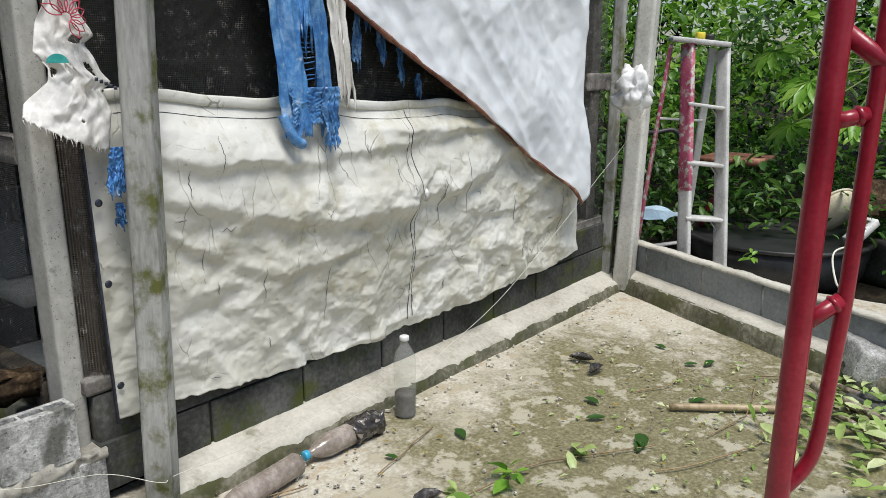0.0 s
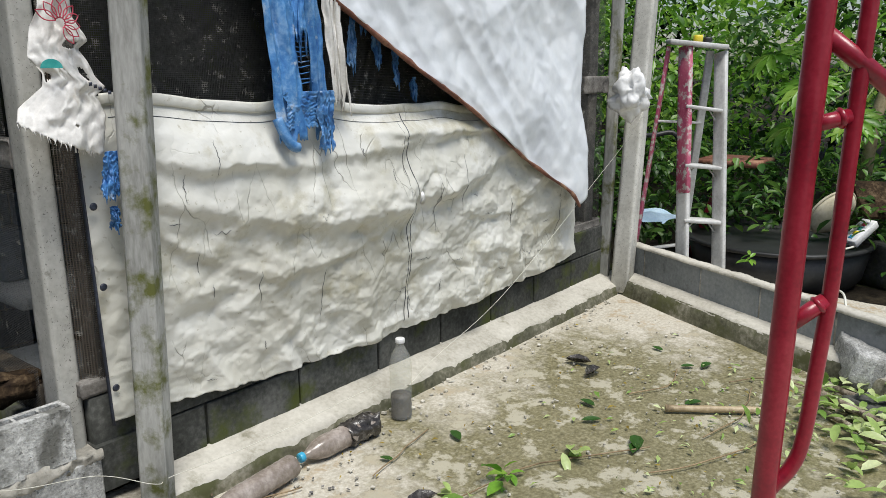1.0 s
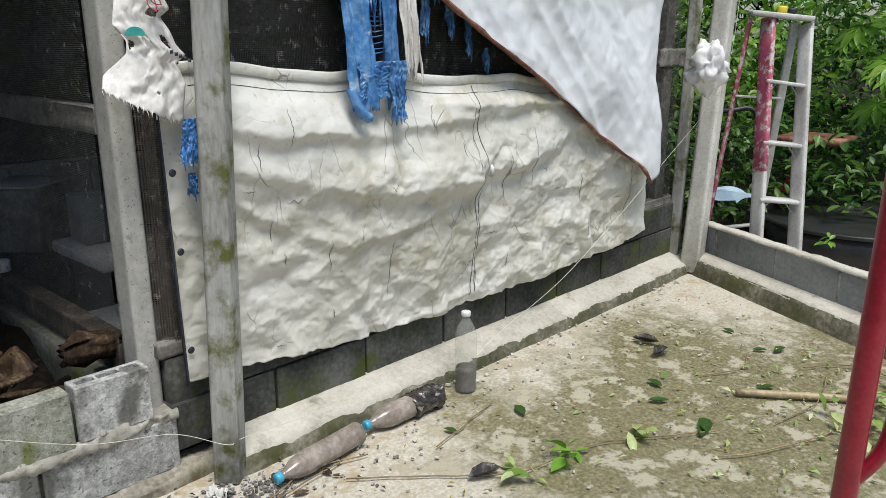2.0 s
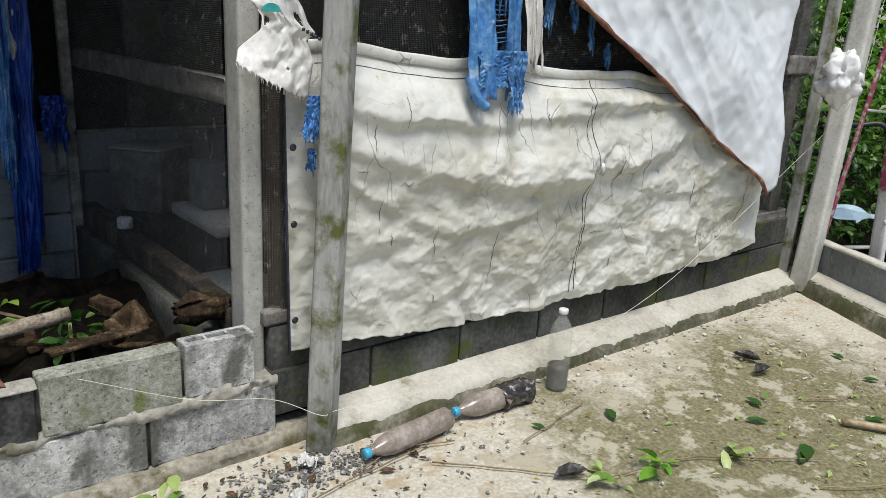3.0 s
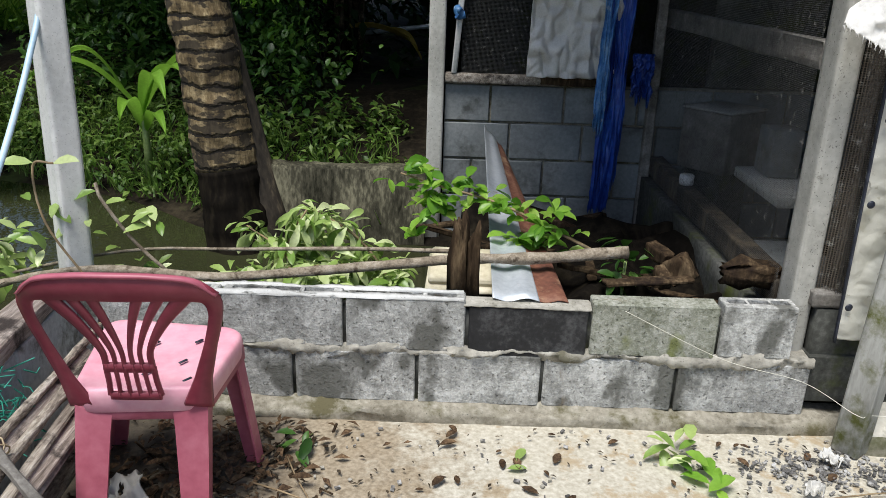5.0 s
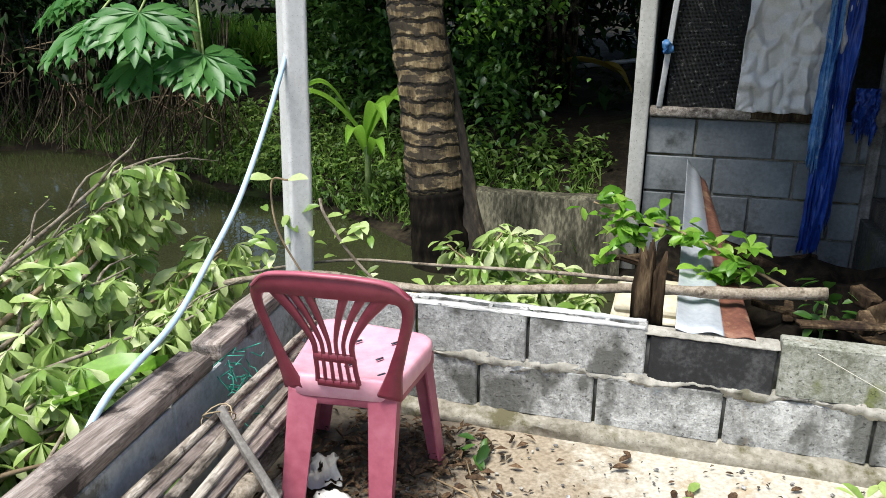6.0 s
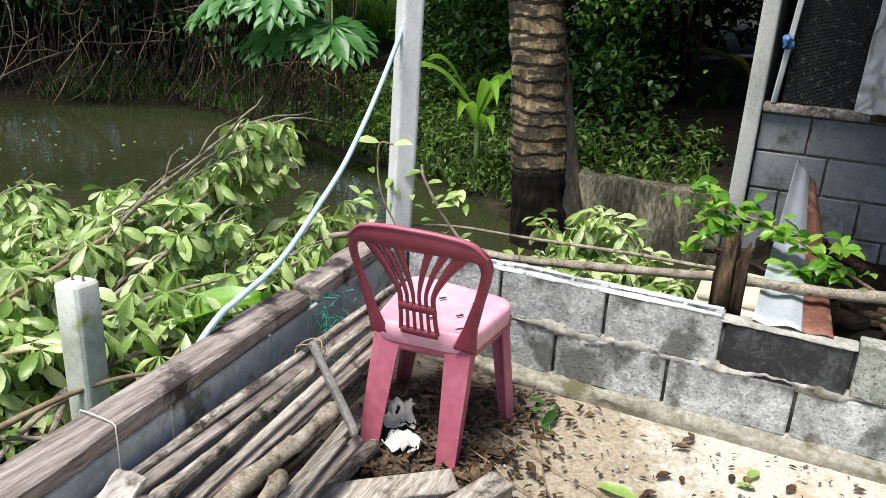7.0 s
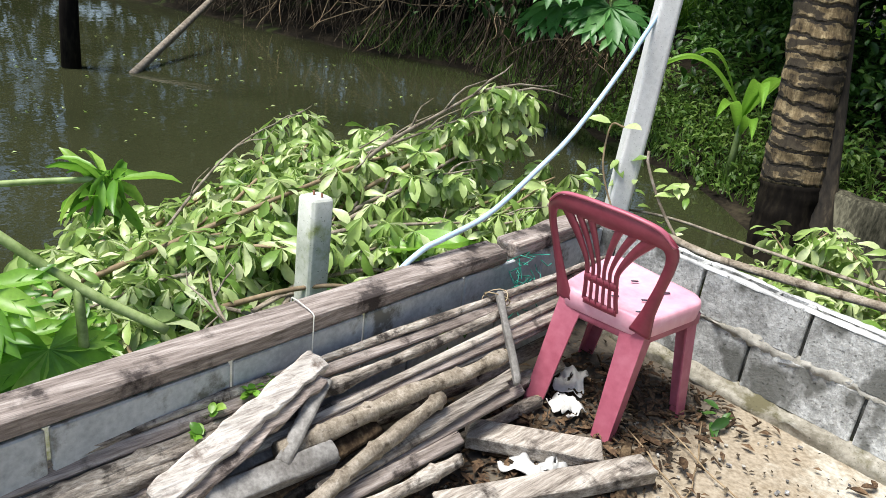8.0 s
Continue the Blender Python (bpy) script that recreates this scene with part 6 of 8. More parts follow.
roofing = thing("corrugated_sheet", (-0.9, 0.9, 0.42), "rusty corrugated zinc sheet propped on the block wall", "roofing sheet")
sheet("zinc_half", lambda u, v: corrugated(u, v, 0.0, 0.62), 30, 30, M["zinc"], roofing, "bare pale zinc", 0.002)
sheet("rust_half", lambda u, v: corrugated(u, v, 0.62, 1.0), 20, 30, M["rust"], roofing, "rusted brown edge", 0.002)
stump = thing("rotten_stump", (-1.118, 0.112, 0.38), "jagged rotten brown wooden post standing behind the wall", "post")
random.seed(8)
for k in range(9):
    x, y, h = -1.152 + 0.0085 * k, 0.112 + rnd(-0.026, 0.026), rnd(0.10, 0.27) if k not in (3, 4) else 0.285
    part("splinter", tube([(x, y, 0.38), (x + rnd(-0.004, 0.004), y, 0.38 + h * 0.5), (x + rnd(-0.005, 0.005), y, 0.38 + h * 0.85), (x + rnd(-0.008, 0.008), y, 0.38 + h)], [0.017, 0.016, 0.011, 0.003], 9, 1.1), M["wood_brown"], stump)
limb = curve_points([(-0.565, 0.26, 0.495), (-0.85, 0.24, 0.468), (-1.13, 0.20, 0.470), (-1.5, 0.16, 0.440), (-1.9, 0.10, 0.420), (-2.35, 0.08, 0.435), (-2.75, 0.02, 0.36)], 10)
cut = thing("cut_limb", (-1.4, 0.2, 0.40), "long pale cut branch lying along the block wall", "branch")
part("stem", tube(limb, [0.0210 - 0.009 * k / len(limb) + 0.003 * nz(k * 0.7, 3) for k in range(len(limb))], 10, 0.25), M["bark"], cut)
limb2 = curve_points([(-1.15, 0.30, 0.46), (-1.5, 0.32, 0.45), (-1.9, 0.33, 0.43), (-2.3, 0.30, 0.42), (-2.7, 0.1, 0.38)], 8)
part("side_stem", tube(limb2, [0.008 - 0.003 * k / len(limb2) for k in range(len(limb2))], 8, 0.25), M["bark"], cut)
for x, y, z, sx, sy, sz, rx, rz, mat in ((-0.43, 0.36, 0.455, 0.050, 0.10, 0.050, 10, 30, "wood_brown"), (-0.37, 0.29, 0.425, 0.055, 0.085, 0.095, -35, 55, "wood_brown"), (-0.44, 0.25, 0.410, 0.04, 0.08, 0.05, 20, 10, "wood_brown")):
    single("wood_scrap", boxed((sx, sy, sz), Matrix.Translation((x, y, z)) @ Matrix.Rotation(radians(rz), 4, "Z") @ Matrix.Rotation(radians(rx), 4, "X"), 0.005, 0.006, 4), M[mat], "rotten wood block lying on the wall", "wood", "rotten wood scraps")
single("rotten_log", crumple(tube([(-0.26, 0.20, 0.455), (-0.20, 0.20, 0.455), (-0.14, 0.205, 0.452), (-0.08, 0.21, 0.45), (-0.05, 0.21, 0.45)], [0.024, 0.038, 0.042, 0.036, 0.020], 24, 0.9), 0.026, 60), M["wood_brown"], "crumbling rotten log end lying on the wall", "log")
plank((-0.66, 0.14, 0.425), (-0.36, 0.19, 0.430), 0.05, 0.014, "thin weathered slat lying on the wall", "wood_brown", 0.0, "slat", "rotten wood scraps")
plank((-0.75, 0.55, 0.33), (-0.45, 0.30, 0.36), 0.025, 0.02, "dark stick lying behind the wall", "wood_brown", 0.0, "slat", "rotten wood scraps")
lid = thing("foam_lid", (-1.12, 0.42, 0.30), "dirty cream foam box lid lying behind the wall", "lid")
part("panel", boxed((0.30, 0.17, 0.035), Matrix.Translation((-1.09, 0.45, 0.345)) @ Matrix.Rotation(radians(-4), 4, "Z") @ Matrix.Rotation(radians(28), 4, "X"), 0.01, 0.004, 3), M["cream"], lid)
part("rim", boxed((0.32, 0.19, 0.018), Matrix.Translation((-1.09, 0.44, 0.322)) @ Matrix.Rotation(radians(-4), 4, "Z") @ Matrix.Rotation(radians(28), 4, "X"), 0.006, 0.004, 3), M["cream"], lid)
# Near-black colour stands in for the darkness that hides this heap.
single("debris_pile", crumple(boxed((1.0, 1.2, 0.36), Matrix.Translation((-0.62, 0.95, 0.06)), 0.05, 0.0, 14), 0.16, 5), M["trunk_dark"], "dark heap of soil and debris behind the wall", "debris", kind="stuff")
for k in range(16):
    p = Vector((rnd(-1.2, -0.2), rnd(0.35, 1.7), 0.20 + rnd(-0.05, 0.1)))
    d = Vector((rnd(-1, 1), rnd(-1, 1), rnd(-0.2, 0.4))).normalized() * rnd(0.1, 0.25)
    single("debris_stick", between(p - d, p + d, rnd(0.02, 0.05), rnd(0.015, 0.03), 0.003, 0.008, 3), M["wood_brown"], "dark rotten stick in the debris behind the wall", "stick", "sticks in the debris")
box_in = thing("wooden_box", (0.15, 1.75, 0.45), "grey wooden box standing inside the netted coop", "box")
part("case", boxed((0.30, 0.28, 0.30), Matrix.Translation((0.20, 1.72, 0.60)) @ Matrix.Rotation(radians(38), 4, "Z"), 0.006, 0.003, 2), M["wood_frame"], box_in)
# Lid and shelf take a pale tone to make up for little light inside.
part("lid", boxed((0.31, 0.29, 0.012), Matrix.Translation((0.20, 1.72, 0.757)) @ Matrix.Rotation(radians(38), 4, "Z"), 0.004), M["post"], box_in, "paler lid, toned up for the dim inside")
part("stand", boxed((0.24, 0.22, 0.45), Matrix.Translation((0.20, 1.72, 0.22)) @ Matrix.Rotation(radians(38), 4, "Z"), 0.006), M["block_dark"], box_in)
single("nest_shelf", boxed((0.5, 0.5, 0.05), Matrix.Translation((0.35, 0.95, 0.56)), 0.006), M["post"], "grey wooden shelf inside the coop", "shelf")
single("nest_crate", boxed((0.13, 0.16, 0.20), Matrix.Translation((0.22, 1.05, 0.69)), 0.006), M["block_grey"], "grey crate on the shelf inside the coop", "crate")
single("water_trough", boxed((0.25, 0.4, 0.18), Matrix.Translation((0.15, 0.55, 0.30)), 0.01), M["block_grey"], "grey trough inside the coop", "trough")
single("jar", lathe(((0.03, 0), (0.034, 0.005), (0.034, 0.045), (0.028, 0.05)), 16, Matrix.Translation((-0.06, 1.35, 0.45))), M["white"], "small pale jar standing on the rail", "jar")
sheet("curtain", lambda u, v: (-0.80 + 0.03 * v + 0.46 * u + 0.015 * nz(v * 4, 2), 1.900 - 0.05 * ridged(u * 1.6, v * 2.4, 1.0, 3) - 0.11 * facets(u, v * 2.0, 4.0, 3.0) + 0.06 * facets(u, v * 2.5, 8.0, 6.0), 0.86 + 1.5 * v), 90, 160, M["sack"])
tagged(bpy.data.objects["curtain"], "greyed crumpled white sheet hanging in the hut window", "curtain")
single("sign_scrap", crumple(boxed((0.10, 0.004, 0.08), Matrix.Translation((-0.70, 1.875, 1.44)), 0.0, 0.0, 4), 0.02, 9), M["cream"], "faded pale printed scrap on the hut window", "scrap")
hang = thing("blue_hanging", (-0.34, 1.86, 0.16), "deep blue tarpaulin hanging in a twisted strip at the hut corner", "tarpaulin")
for x0, x1, z0, dy, sd in ((-0.40, -0.30, 0.16, 0.0, 23.0), (-0.35, -0.27, 0.30, -0.02, 25.0), (-0.42, -0.36, 0.62, -0.03, 27.0)):
    strip_thing("shred", x0, x1, z0, 2.3, 1.86 + dy, M["blue_deep"] if sd < 27 else M["blue"], "", "", sd, hang, fray=0.10, lean=-0.03, ruffle=2.4)
strip_thing("blue_flap", -0.27, -0.16, 0.78, 1.0, 1.84, M["blue_deep"], "deep blue tarpaulin flap beside the hut corner", "tarpaulin", 29.0, fray=0.14, ruffle=2.0)
kn = bmesh.new()
bmesh.ops.create_icosphere(kn, subdivisions=2, radius=0.03, matrix=Matrix.Translation((-1.15, 1.905, 1.17)))
single("blue_knot", crumple(kn, 0.04, 25), M["blue"], "knotted blue plastic strip on the window batten", "knot")
wt_ = bmesh.new()
bmesh.ops.create_icosphere(wt_, subdivisions=3, radius=0.045, matrix=Matrix.Translation((-2.049, 2.206, -0.216)))
single("white_foam", crumple(wt_, 0.05, 22), M["white"], "crumpled lump of white foam caught in the cut branches", "foam")


# ---- trees and plants by the pond ----
palm = thing("coconut_palm", (-2.28, 1.78, -0.1), "ringed brown coconut palm trunk with a dark wet foot", "palm tree")
pts, radii = [], []
for k in range(170):
    t = k / 169
    z = -0.35 + 4.2 * t
    q = (z + 0.05) / 1.4
    pts.append(Vector((-2.315 - 0.185 * q - 0.01 * q * q, 1.78 + 0.09 * q, z)))
    step = (z % 0.083) / 0.083
    radii.append(0.150 + 0.045 * math.exp(-(z + 0.2) * 2.4) + 0.007 * (1 - step) - 0.006 * t + 0.004 * nz(z * 9, 3))
cutz = sum(1 for p in pts if p.z < 0.36)
part("trunk", tube(pts[cutz - 1:], radii[cutz - 1:], 24, 0.10), M["trunk"], palm)
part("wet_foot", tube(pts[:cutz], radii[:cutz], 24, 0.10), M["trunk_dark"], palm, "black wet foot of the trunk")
dead = thing("leaning_dead_tree", (-2.02, 1.86, -0.1), "dark dead trunk leaning against the coconut palm", "tree trunk")
part("stem", tube([(-2.11, 1.80, -0.3), (-2.18, 1.83, 0.1), (-2.26, 1.88, 0.45), (-2.32, 1.93, 0.75), (-2.40, 1.99, 1.10), (-2.46, 2.03, 1.40), (-2.52, 2.06, 1.75)], [0.12, 0.10, 0.085, 0.07, 0.055, 0.045, 0.02], 14, 0.3), M["dead_bark"], dead)
brown_palm = thing("dead_palm", (-2.15, 4.6, 0.2), "brown fibrous dead palm stem with drooping sheaths", "palm tree")
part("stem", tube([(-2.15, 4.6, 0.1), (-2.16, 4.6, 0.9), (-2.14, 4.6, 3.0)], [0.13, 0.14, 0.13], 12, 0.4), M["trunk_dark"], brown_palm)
bm = bmesh.new()
for k in range(60):
    a = rnd(0, 6.28)
    p = Vector((-2.15 + 0.13 * math.cos(a), 4.6 + 0.13 * math.sin(a), rnd(1.0, 2.4)))
    tube([p, p + Vector((0.06 * math.cos(a), 0.06 * math.sin(a), -0.2)), p + Vector((0.05 * math.cos(a), 0.05 * math.sin(a), -rnd(0.4, 0.8)))], [0.02, 0.018, 0.004], 4, 0.3, bm)
part("sheath", bm, M["thatch"], brown_palm, "dry hanging leaf sheaths")


def foliage(name, spots, mat, label, category, shape=SMALL, faces=SMALL_FACES):
    return tagged(new(name, leaf_mesh(name, spots, M[mat], shape, faces)), label, category, kind="stuff")


def cluster_field(count, per, centre, spread, length, droop=0.3, slim=0.45):
    """Clumped leaves: clump centres from centre(), leaves close round each."""
    out = []
    for _ in range(count):
        c, r = centre(), spread * rnd(0.5, 1.3)
        out += scatter(per, lambda: c + Vector((random.gauss(0, r), random.gauss(0, r), random.gauss(0, r * 0.7))), length, droop, slim)
    return out


def bank_spot(x0, x1, s0, s1, z0, z1, power=1.0):
    x = rnd(x0, x1)
    y = shore(x) + rnd(s0, s1)
    return Vector((x, y, max(WATER + 0.03, ground_height(x, y)) + z0 + (z1 - z0) * rnd(0, 1) ** power))


def off_hut(fn):
    """Keeps plants out of the hut and out of the grassy clearing behind the pond."""
    while True:
        p = fn()
        clearing = 2.9 < p.y < 9.6 and abs(p.x + 2.62 + 0.585 * p.y) < 0.35 + 0.05 * p.y and p.z > 0.45
        if not (p.x > -1.5 and 1.7 < p.y < 4.3) and not clearing:
            return p


random.seed(5)
# low plants on the far bank, lit grass, shrubs, and the woods behind
foliage("bank_plants", cluster_field(420, 14, lambda: off_hut(lambda: bank_spot(-5.5, -1.35, 0.05, 1.2, 0.02, 0.20, 1.5)), 0.07, 0.075, 0.1), "grass", "low bright green plants on the pond bank", "plants")
blades = []
for _ in range(4200):
    p = off_hut(lambda: bank_spot(-8.5, -1.35, -0.05, 0.9, 0.0, 0.02))
    blades.append((p, Vector((rnd(-0.7, 0.7), rnd(-0.7, 0.5), 1.0)), Vector((rnd(-1, 1), rnd(-1, 1), 0.2)), rnd(0.08, 0.24), 0.010))
foliage("bank_grass", blades, "grass", "tufts of grass along the pond bank", "grass", BLADE, BLADE_FACES)
lawn = []
for _ in range(5000):
    y = rnd(7.0, 11.5)
    x = -2.62 - 0.585 * y + rnd(-0.9, 0.9)
    lawn.append((Vector((x, y, ground_height(x, y))), Vector((rnd(-0.6, 0.6), rnd(-0.6, 0.4), 1.0)), Vector((rnd(-1, 1), rnd(-1, 1), 0.2)), rnd(0.2, 0.55), 0.03))
foliage("clearing_grass", lawn, "leaf_bright", "sunlit tall grass in a clearing behind the pond", "grass", BLADE, BLADE_FACES)
foliage("bank_shrubs", cluster_field(520, 22, lambda: off_hut(lambda: bank_spot(-6.5, -2.35, 0.9, 3.6, 0.1, 1.9, 1.5)), 0.12, 0.10, 0.4), "leaf_mid", "dense green shrubs on the pond bank", "shrubs", LEAF, LEAF_FACES)
# Same shrubs in two leaf tones: the bright share stands in for lit leaves.
foliage("bank_shrubs", cluster_field(55, 20, lambda: off_hut(lambda: Vector((rnd(-2.5, -1.9), rnd(2.6, 4.2), 0.2 + 1.5 * rnd(0, 1) ** 1.3))), 0.11, 0.06, 0.4, 0.6), "leaf_mid", "dark green climbing shrubs between the palm and the hut", "shrubs", LEAF, LEAF_FACES)
foliage("bank_shrubs", cluster_field(24, 14, lambda: off_hut(lambda: Vector((rnd(-2.5, -1.9), rnd(2.6, 4.2), 0.2 + 1.3 * rnd(0, 1) ** 1.6))), 0.10, 0.060, 0.4, 0.6), "leaf_bright", "green climbing shrubs between the palm and the hut", "shrubs", LEAF, LEAF_FACES)
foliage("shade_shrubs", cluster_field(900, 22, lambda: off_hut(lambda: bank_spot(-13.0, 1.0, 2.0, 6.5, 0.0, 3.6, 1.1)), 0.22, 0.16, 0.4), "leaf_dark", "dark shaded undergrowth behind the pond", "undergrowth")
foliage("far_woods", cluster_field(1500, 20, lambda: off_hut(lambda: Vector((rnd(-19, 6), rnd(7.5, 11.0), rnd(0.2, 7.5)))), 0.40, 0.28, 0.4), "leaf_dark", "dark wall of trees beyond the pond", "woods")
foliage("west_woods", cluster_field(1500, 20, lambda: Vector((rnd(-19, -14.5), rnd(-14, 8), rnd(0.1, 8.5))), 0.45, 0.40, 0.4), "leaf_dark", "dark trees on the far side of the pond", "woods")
# Two leaf layers added overhead, mostly unseen, to shade the bank below.
foliage("canopy", cluster_field(520, 16, lambda: Vector((rnd(-4.2, 0.2), rnd(2.3, 8.5), rnd(2.7, 4.6))), 0.34, 0.30, 0.4), "leaf_dark", "mostly unseen tree crowns added to shade the bank", "trees")
foliage("bank_canopy", cluster_field(900, 16, lambda: off_hut(lambda: bank_spot(-13.5, -3.0, 0.1, 3.6, 1.9, 4.2, 1.0)), 0.30, 0.34, 0.4), "leaf_dark", "dense leafy crowns added mostly out of view to shade the far bank", "trees")
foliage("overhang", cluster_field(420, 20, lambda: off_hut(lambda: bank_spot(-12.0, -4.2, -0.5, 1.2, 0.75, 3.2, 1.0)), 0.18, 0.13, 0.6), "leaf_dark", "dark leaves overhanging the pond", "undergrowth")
bm = bmesh.new()
for _ in range(330):
    x = rnd(-11.5, -4.6)
    y = shore(x) + rnd(-0.25, 0.5)
    z = rnd(0.35, 1.3)
    p = Vector((x, y, z))
    a, b = Vector((rnd(-0.15, 0.15), rnd(-0.2, 0.05), -z * 0.5)), Vector((rnd(-0.3, 0.3), rnd(-0.35, 0.05), -z + WATER + rnd(0, 0.2)))
    tube([p, p + a, p + b], [rnd(0.003, 0.012), 0.007, 0.004], 4, 0, bm, False)
tagged(part("hanging_roots", bm, M["thatch"]), "dry brown roots and vines hanging over the water", "roots", kind="stuff")
for k in range(26):
    x = rnd(-10.5, -4.6)
    p = Vector((x, shore(x) + 0.15, 0.35 + rnd(0, 0.7)))
    d = Vector((rnd(-0.8, 0.8), -rnd(0.1, 0.5), rnd(-0.7, 0.1)))
    line = [p]
    for q in range(9):
        d = (d + Vector((rnd(-0.35, 0.35), rnd(-0.25, 0.15), rnd(-0.30, 0.18)))).normalized()
        p = p + d * rnd(0.07, 0.15)
        if p.z < WATER:
            break
        line.append(p)
    if len(line) < 4:
        continue
    bm = tube(line, [0.010 - 0.0009 * i for i in range(len(line))], 5, 0.2)
    for q in (2, 3):
        tube([line[q], line[q] + Vector((rnd(-0.2, 0.2), rnd(-0.2, 0.1), rnd(-0.12, 0.15))), line[q] + Vector((rnd(-0.35, 0.35), rnd(-0.35, 0.1), rnd(-0.25, 0.15)))], [0.005, 0.004, 0.002], 4, 0.2, bm)
    single("bank_branch", bm, M["twig"], "bare dry branch reaching over the water", "branch", "bare branches over the pond")

# the drowned post and pole in the pond
single("drowned_post", tube([(-7.75, -0.20, -0.4), (-7.76, -0.20, 0.3), (-7.70, -0.18, 1.2)], [0.085, 0.08, 0.07], 10, 0.2), M["trunk_dark"], "black wet post standing in the pond", "post")
single("drowned_pole", tube([(-7.45, 0.20, -0.09), (-8.1, 0.9, 0.15), (-8.9, 1.75, 0.44)], [0.035, 0.035, 0.03], 8, 0.2), M["bark"], "bare pale pole slanting out of the pond", "pole")

random.seed(19)
flecks = []
for _ in range(260):
    x, y = rnd(-9.5, -3.3), rnd(-3.5, 2.4)
    if y < shore(x) - 0.2:
        q = rnd(0.015, 0.05)
        flecks.append((Vector((x, y, WATER + 0.004)), Vector((rnd(-1, 1), rnd(-1, 1), 0)), Vector((0, 0, 1)), q, q * 0.6))
foliage("water_flecks", flecks, "leaf_cut", "pale leaf flecks floating on the pond", "litter")

# papaya and broad-leaved plants


def papaya_leaf(at, out, size, tilt=0.5):
    """One deeply lobed leaf: nine lobes round the stalk's end, each with side lobes."""
    out = Vector(out).normalized()
    up = (Vector((0, 0, 1)) + out * tilt).normalized()
    side = out.cross(up).normalized()
    fwd = up.cross(side)
    spots = []
    for k in range(9):
        a = radians(-128 + 32 * k)
        d = fwd * math.cos(a) + side * math.sin(a) - up * 0.22
        s = size * (1.0 - 0.28 * abs(a) / 2.3)
        spots.append((at, d, up, s, s * 0.30))
        for f, sgn in ((0.45, 1), (0.45, -1), (0.68, 1), (0.68, -1)):
            e = (d + (fwd * -math.sin(a) + side * math.cos(a)) * 0.75 * sgn).normalized()
            spots.append((at + d.normalized() * s * f, e, up, s * 0.36, s * 0.13))
    return spots


pap = thing("papaya_plant", (-4.9, 3.4, 0.1), "papaya plant with large deeply lobed green leaves", "papaya")
part("stem", tube([(-4.95, 3.5, 0.0), (-4.95, 3.45, 1.0), (-4.9, 3.35, 2.0)], [0.05, 0.045, 0.035], 10, 0.1), M["stem_green"], pap)
for at, out, size in (((-4.62, 2.30, 1.30), (0.5, -1, 0), 0.49), ((-5.05, 2.35, 1.24), (-0.6, -1, 0), 0.51), ((-4.25, 2.45, 1.02), (0.9, -0.8, 0), 0.45), ((-4.75, 2.5, 0.98), (-0.1, -1, 0), 0.45),
                     ((-5.4, 2.7, 1.45), (-1, -0.5, 0), 0.49)):
    at = Vector(at)
    stalk = part("stalk", tube(curve_points([(-4.92, 3.40, 1.6), (Vector((-4.92, 3.40, 1.65)) + at) / 2 + Vector((0, 0, 0.15)), at], 5), 0.009, 6), M["stem_green"], pap)
    lf = new("leaf", leaf_mesh("papaya_leaf", papaya_leaf(at, out, size), M["papaya"]))
    under(lf, pap)


def blade_leaf(base, tip, width, arch, mat, parent, name="leaf"):
    """A long arching leaf blade with a fold along its midrib."""
    base, tip = Vector(base), Vector(tip)
    side = (tip - base).cross(Vector((0, 0, 1))).normalized()

    def fn(u, v):
        c = base.lerp(tip, v) + Vector((0, 0, arch * math.sin(v * math.pi * 0.9)))
        w = width * (math.sin(min(1.0, v * 1.05 + 0.08) * math.pi) ** 0.7)
        q = (u - 0.5) * 2
        return tuple(c + side * q * w * 0.5 + Vector((0, 0, 0.25 * width * abs(q))))
    return sheet(name, fn, 4, 18, mat, parent, "", 0.0)


broad = thing("broadleaf_plant", (-3.15, 2.75, 0.1), "plant with long arching bright green leaves on the bank", "plant")
for b, t, w, a in (((-3.12, 2.6, 0.45), (-2.62, 2.25, 0.50), 0.11, 0.30), ((-3.12, 2.6, 0.45), (-2.74, 2.05, 0.42), 0.10, 0.32), ((-3.15, 2.6, 0.5), (-3.62, 2.15, 0.58), 0.12, 0.26), ((-3.1, 2.65, 0.5), (-2.52, 2.5, 0.62), 0.10, 0.28), ((-3.2, 2.7, 0.45), (-3.55, 2.5, 0.70), 0.11, 0.24), ((-3.15, 2.65, 0.35), (-3.05, 2.05, 0.35), 0.09, 0.24), ((-3.1, 2.6, 0.35), (-2.80, 2.15, 0.28), 0.08, 0.2)):
    blade_leaf(b, t, w, a, M["leaf_bright"], broad)
part("stem", tube([(-3.13, 2.65, 0.0), (-3.12, 2.62, 0.5)], [0.03, 0.02], 8), M["stem_green"], broad)
yl = thing("yellow_banana_leaf", (-1.75, 4.45, 0.5), "drooping yellowed banana leaf beside the hut", "banana leaf")
blade_leaf((-1.55, 4.5, 0.78), (-2.05, 4.4, 0.86), 0.16, 0.06, M["yellow_leaf"], yl)
blade_leaf((-1.72, 4.5, 0.86), (-1.45, 4.4, 0.62), 0.14, 0.08, M["yellow_leaf"], yl)
single("bank_pipe", tube([(-2.0, 5.0, 0.80), (-1.2, 5.1, 0.90), (-0.5, 5.2, 0.97)], 0.02, 8), M["zinc"], "pale pipe lying behind the hut", "pipe")
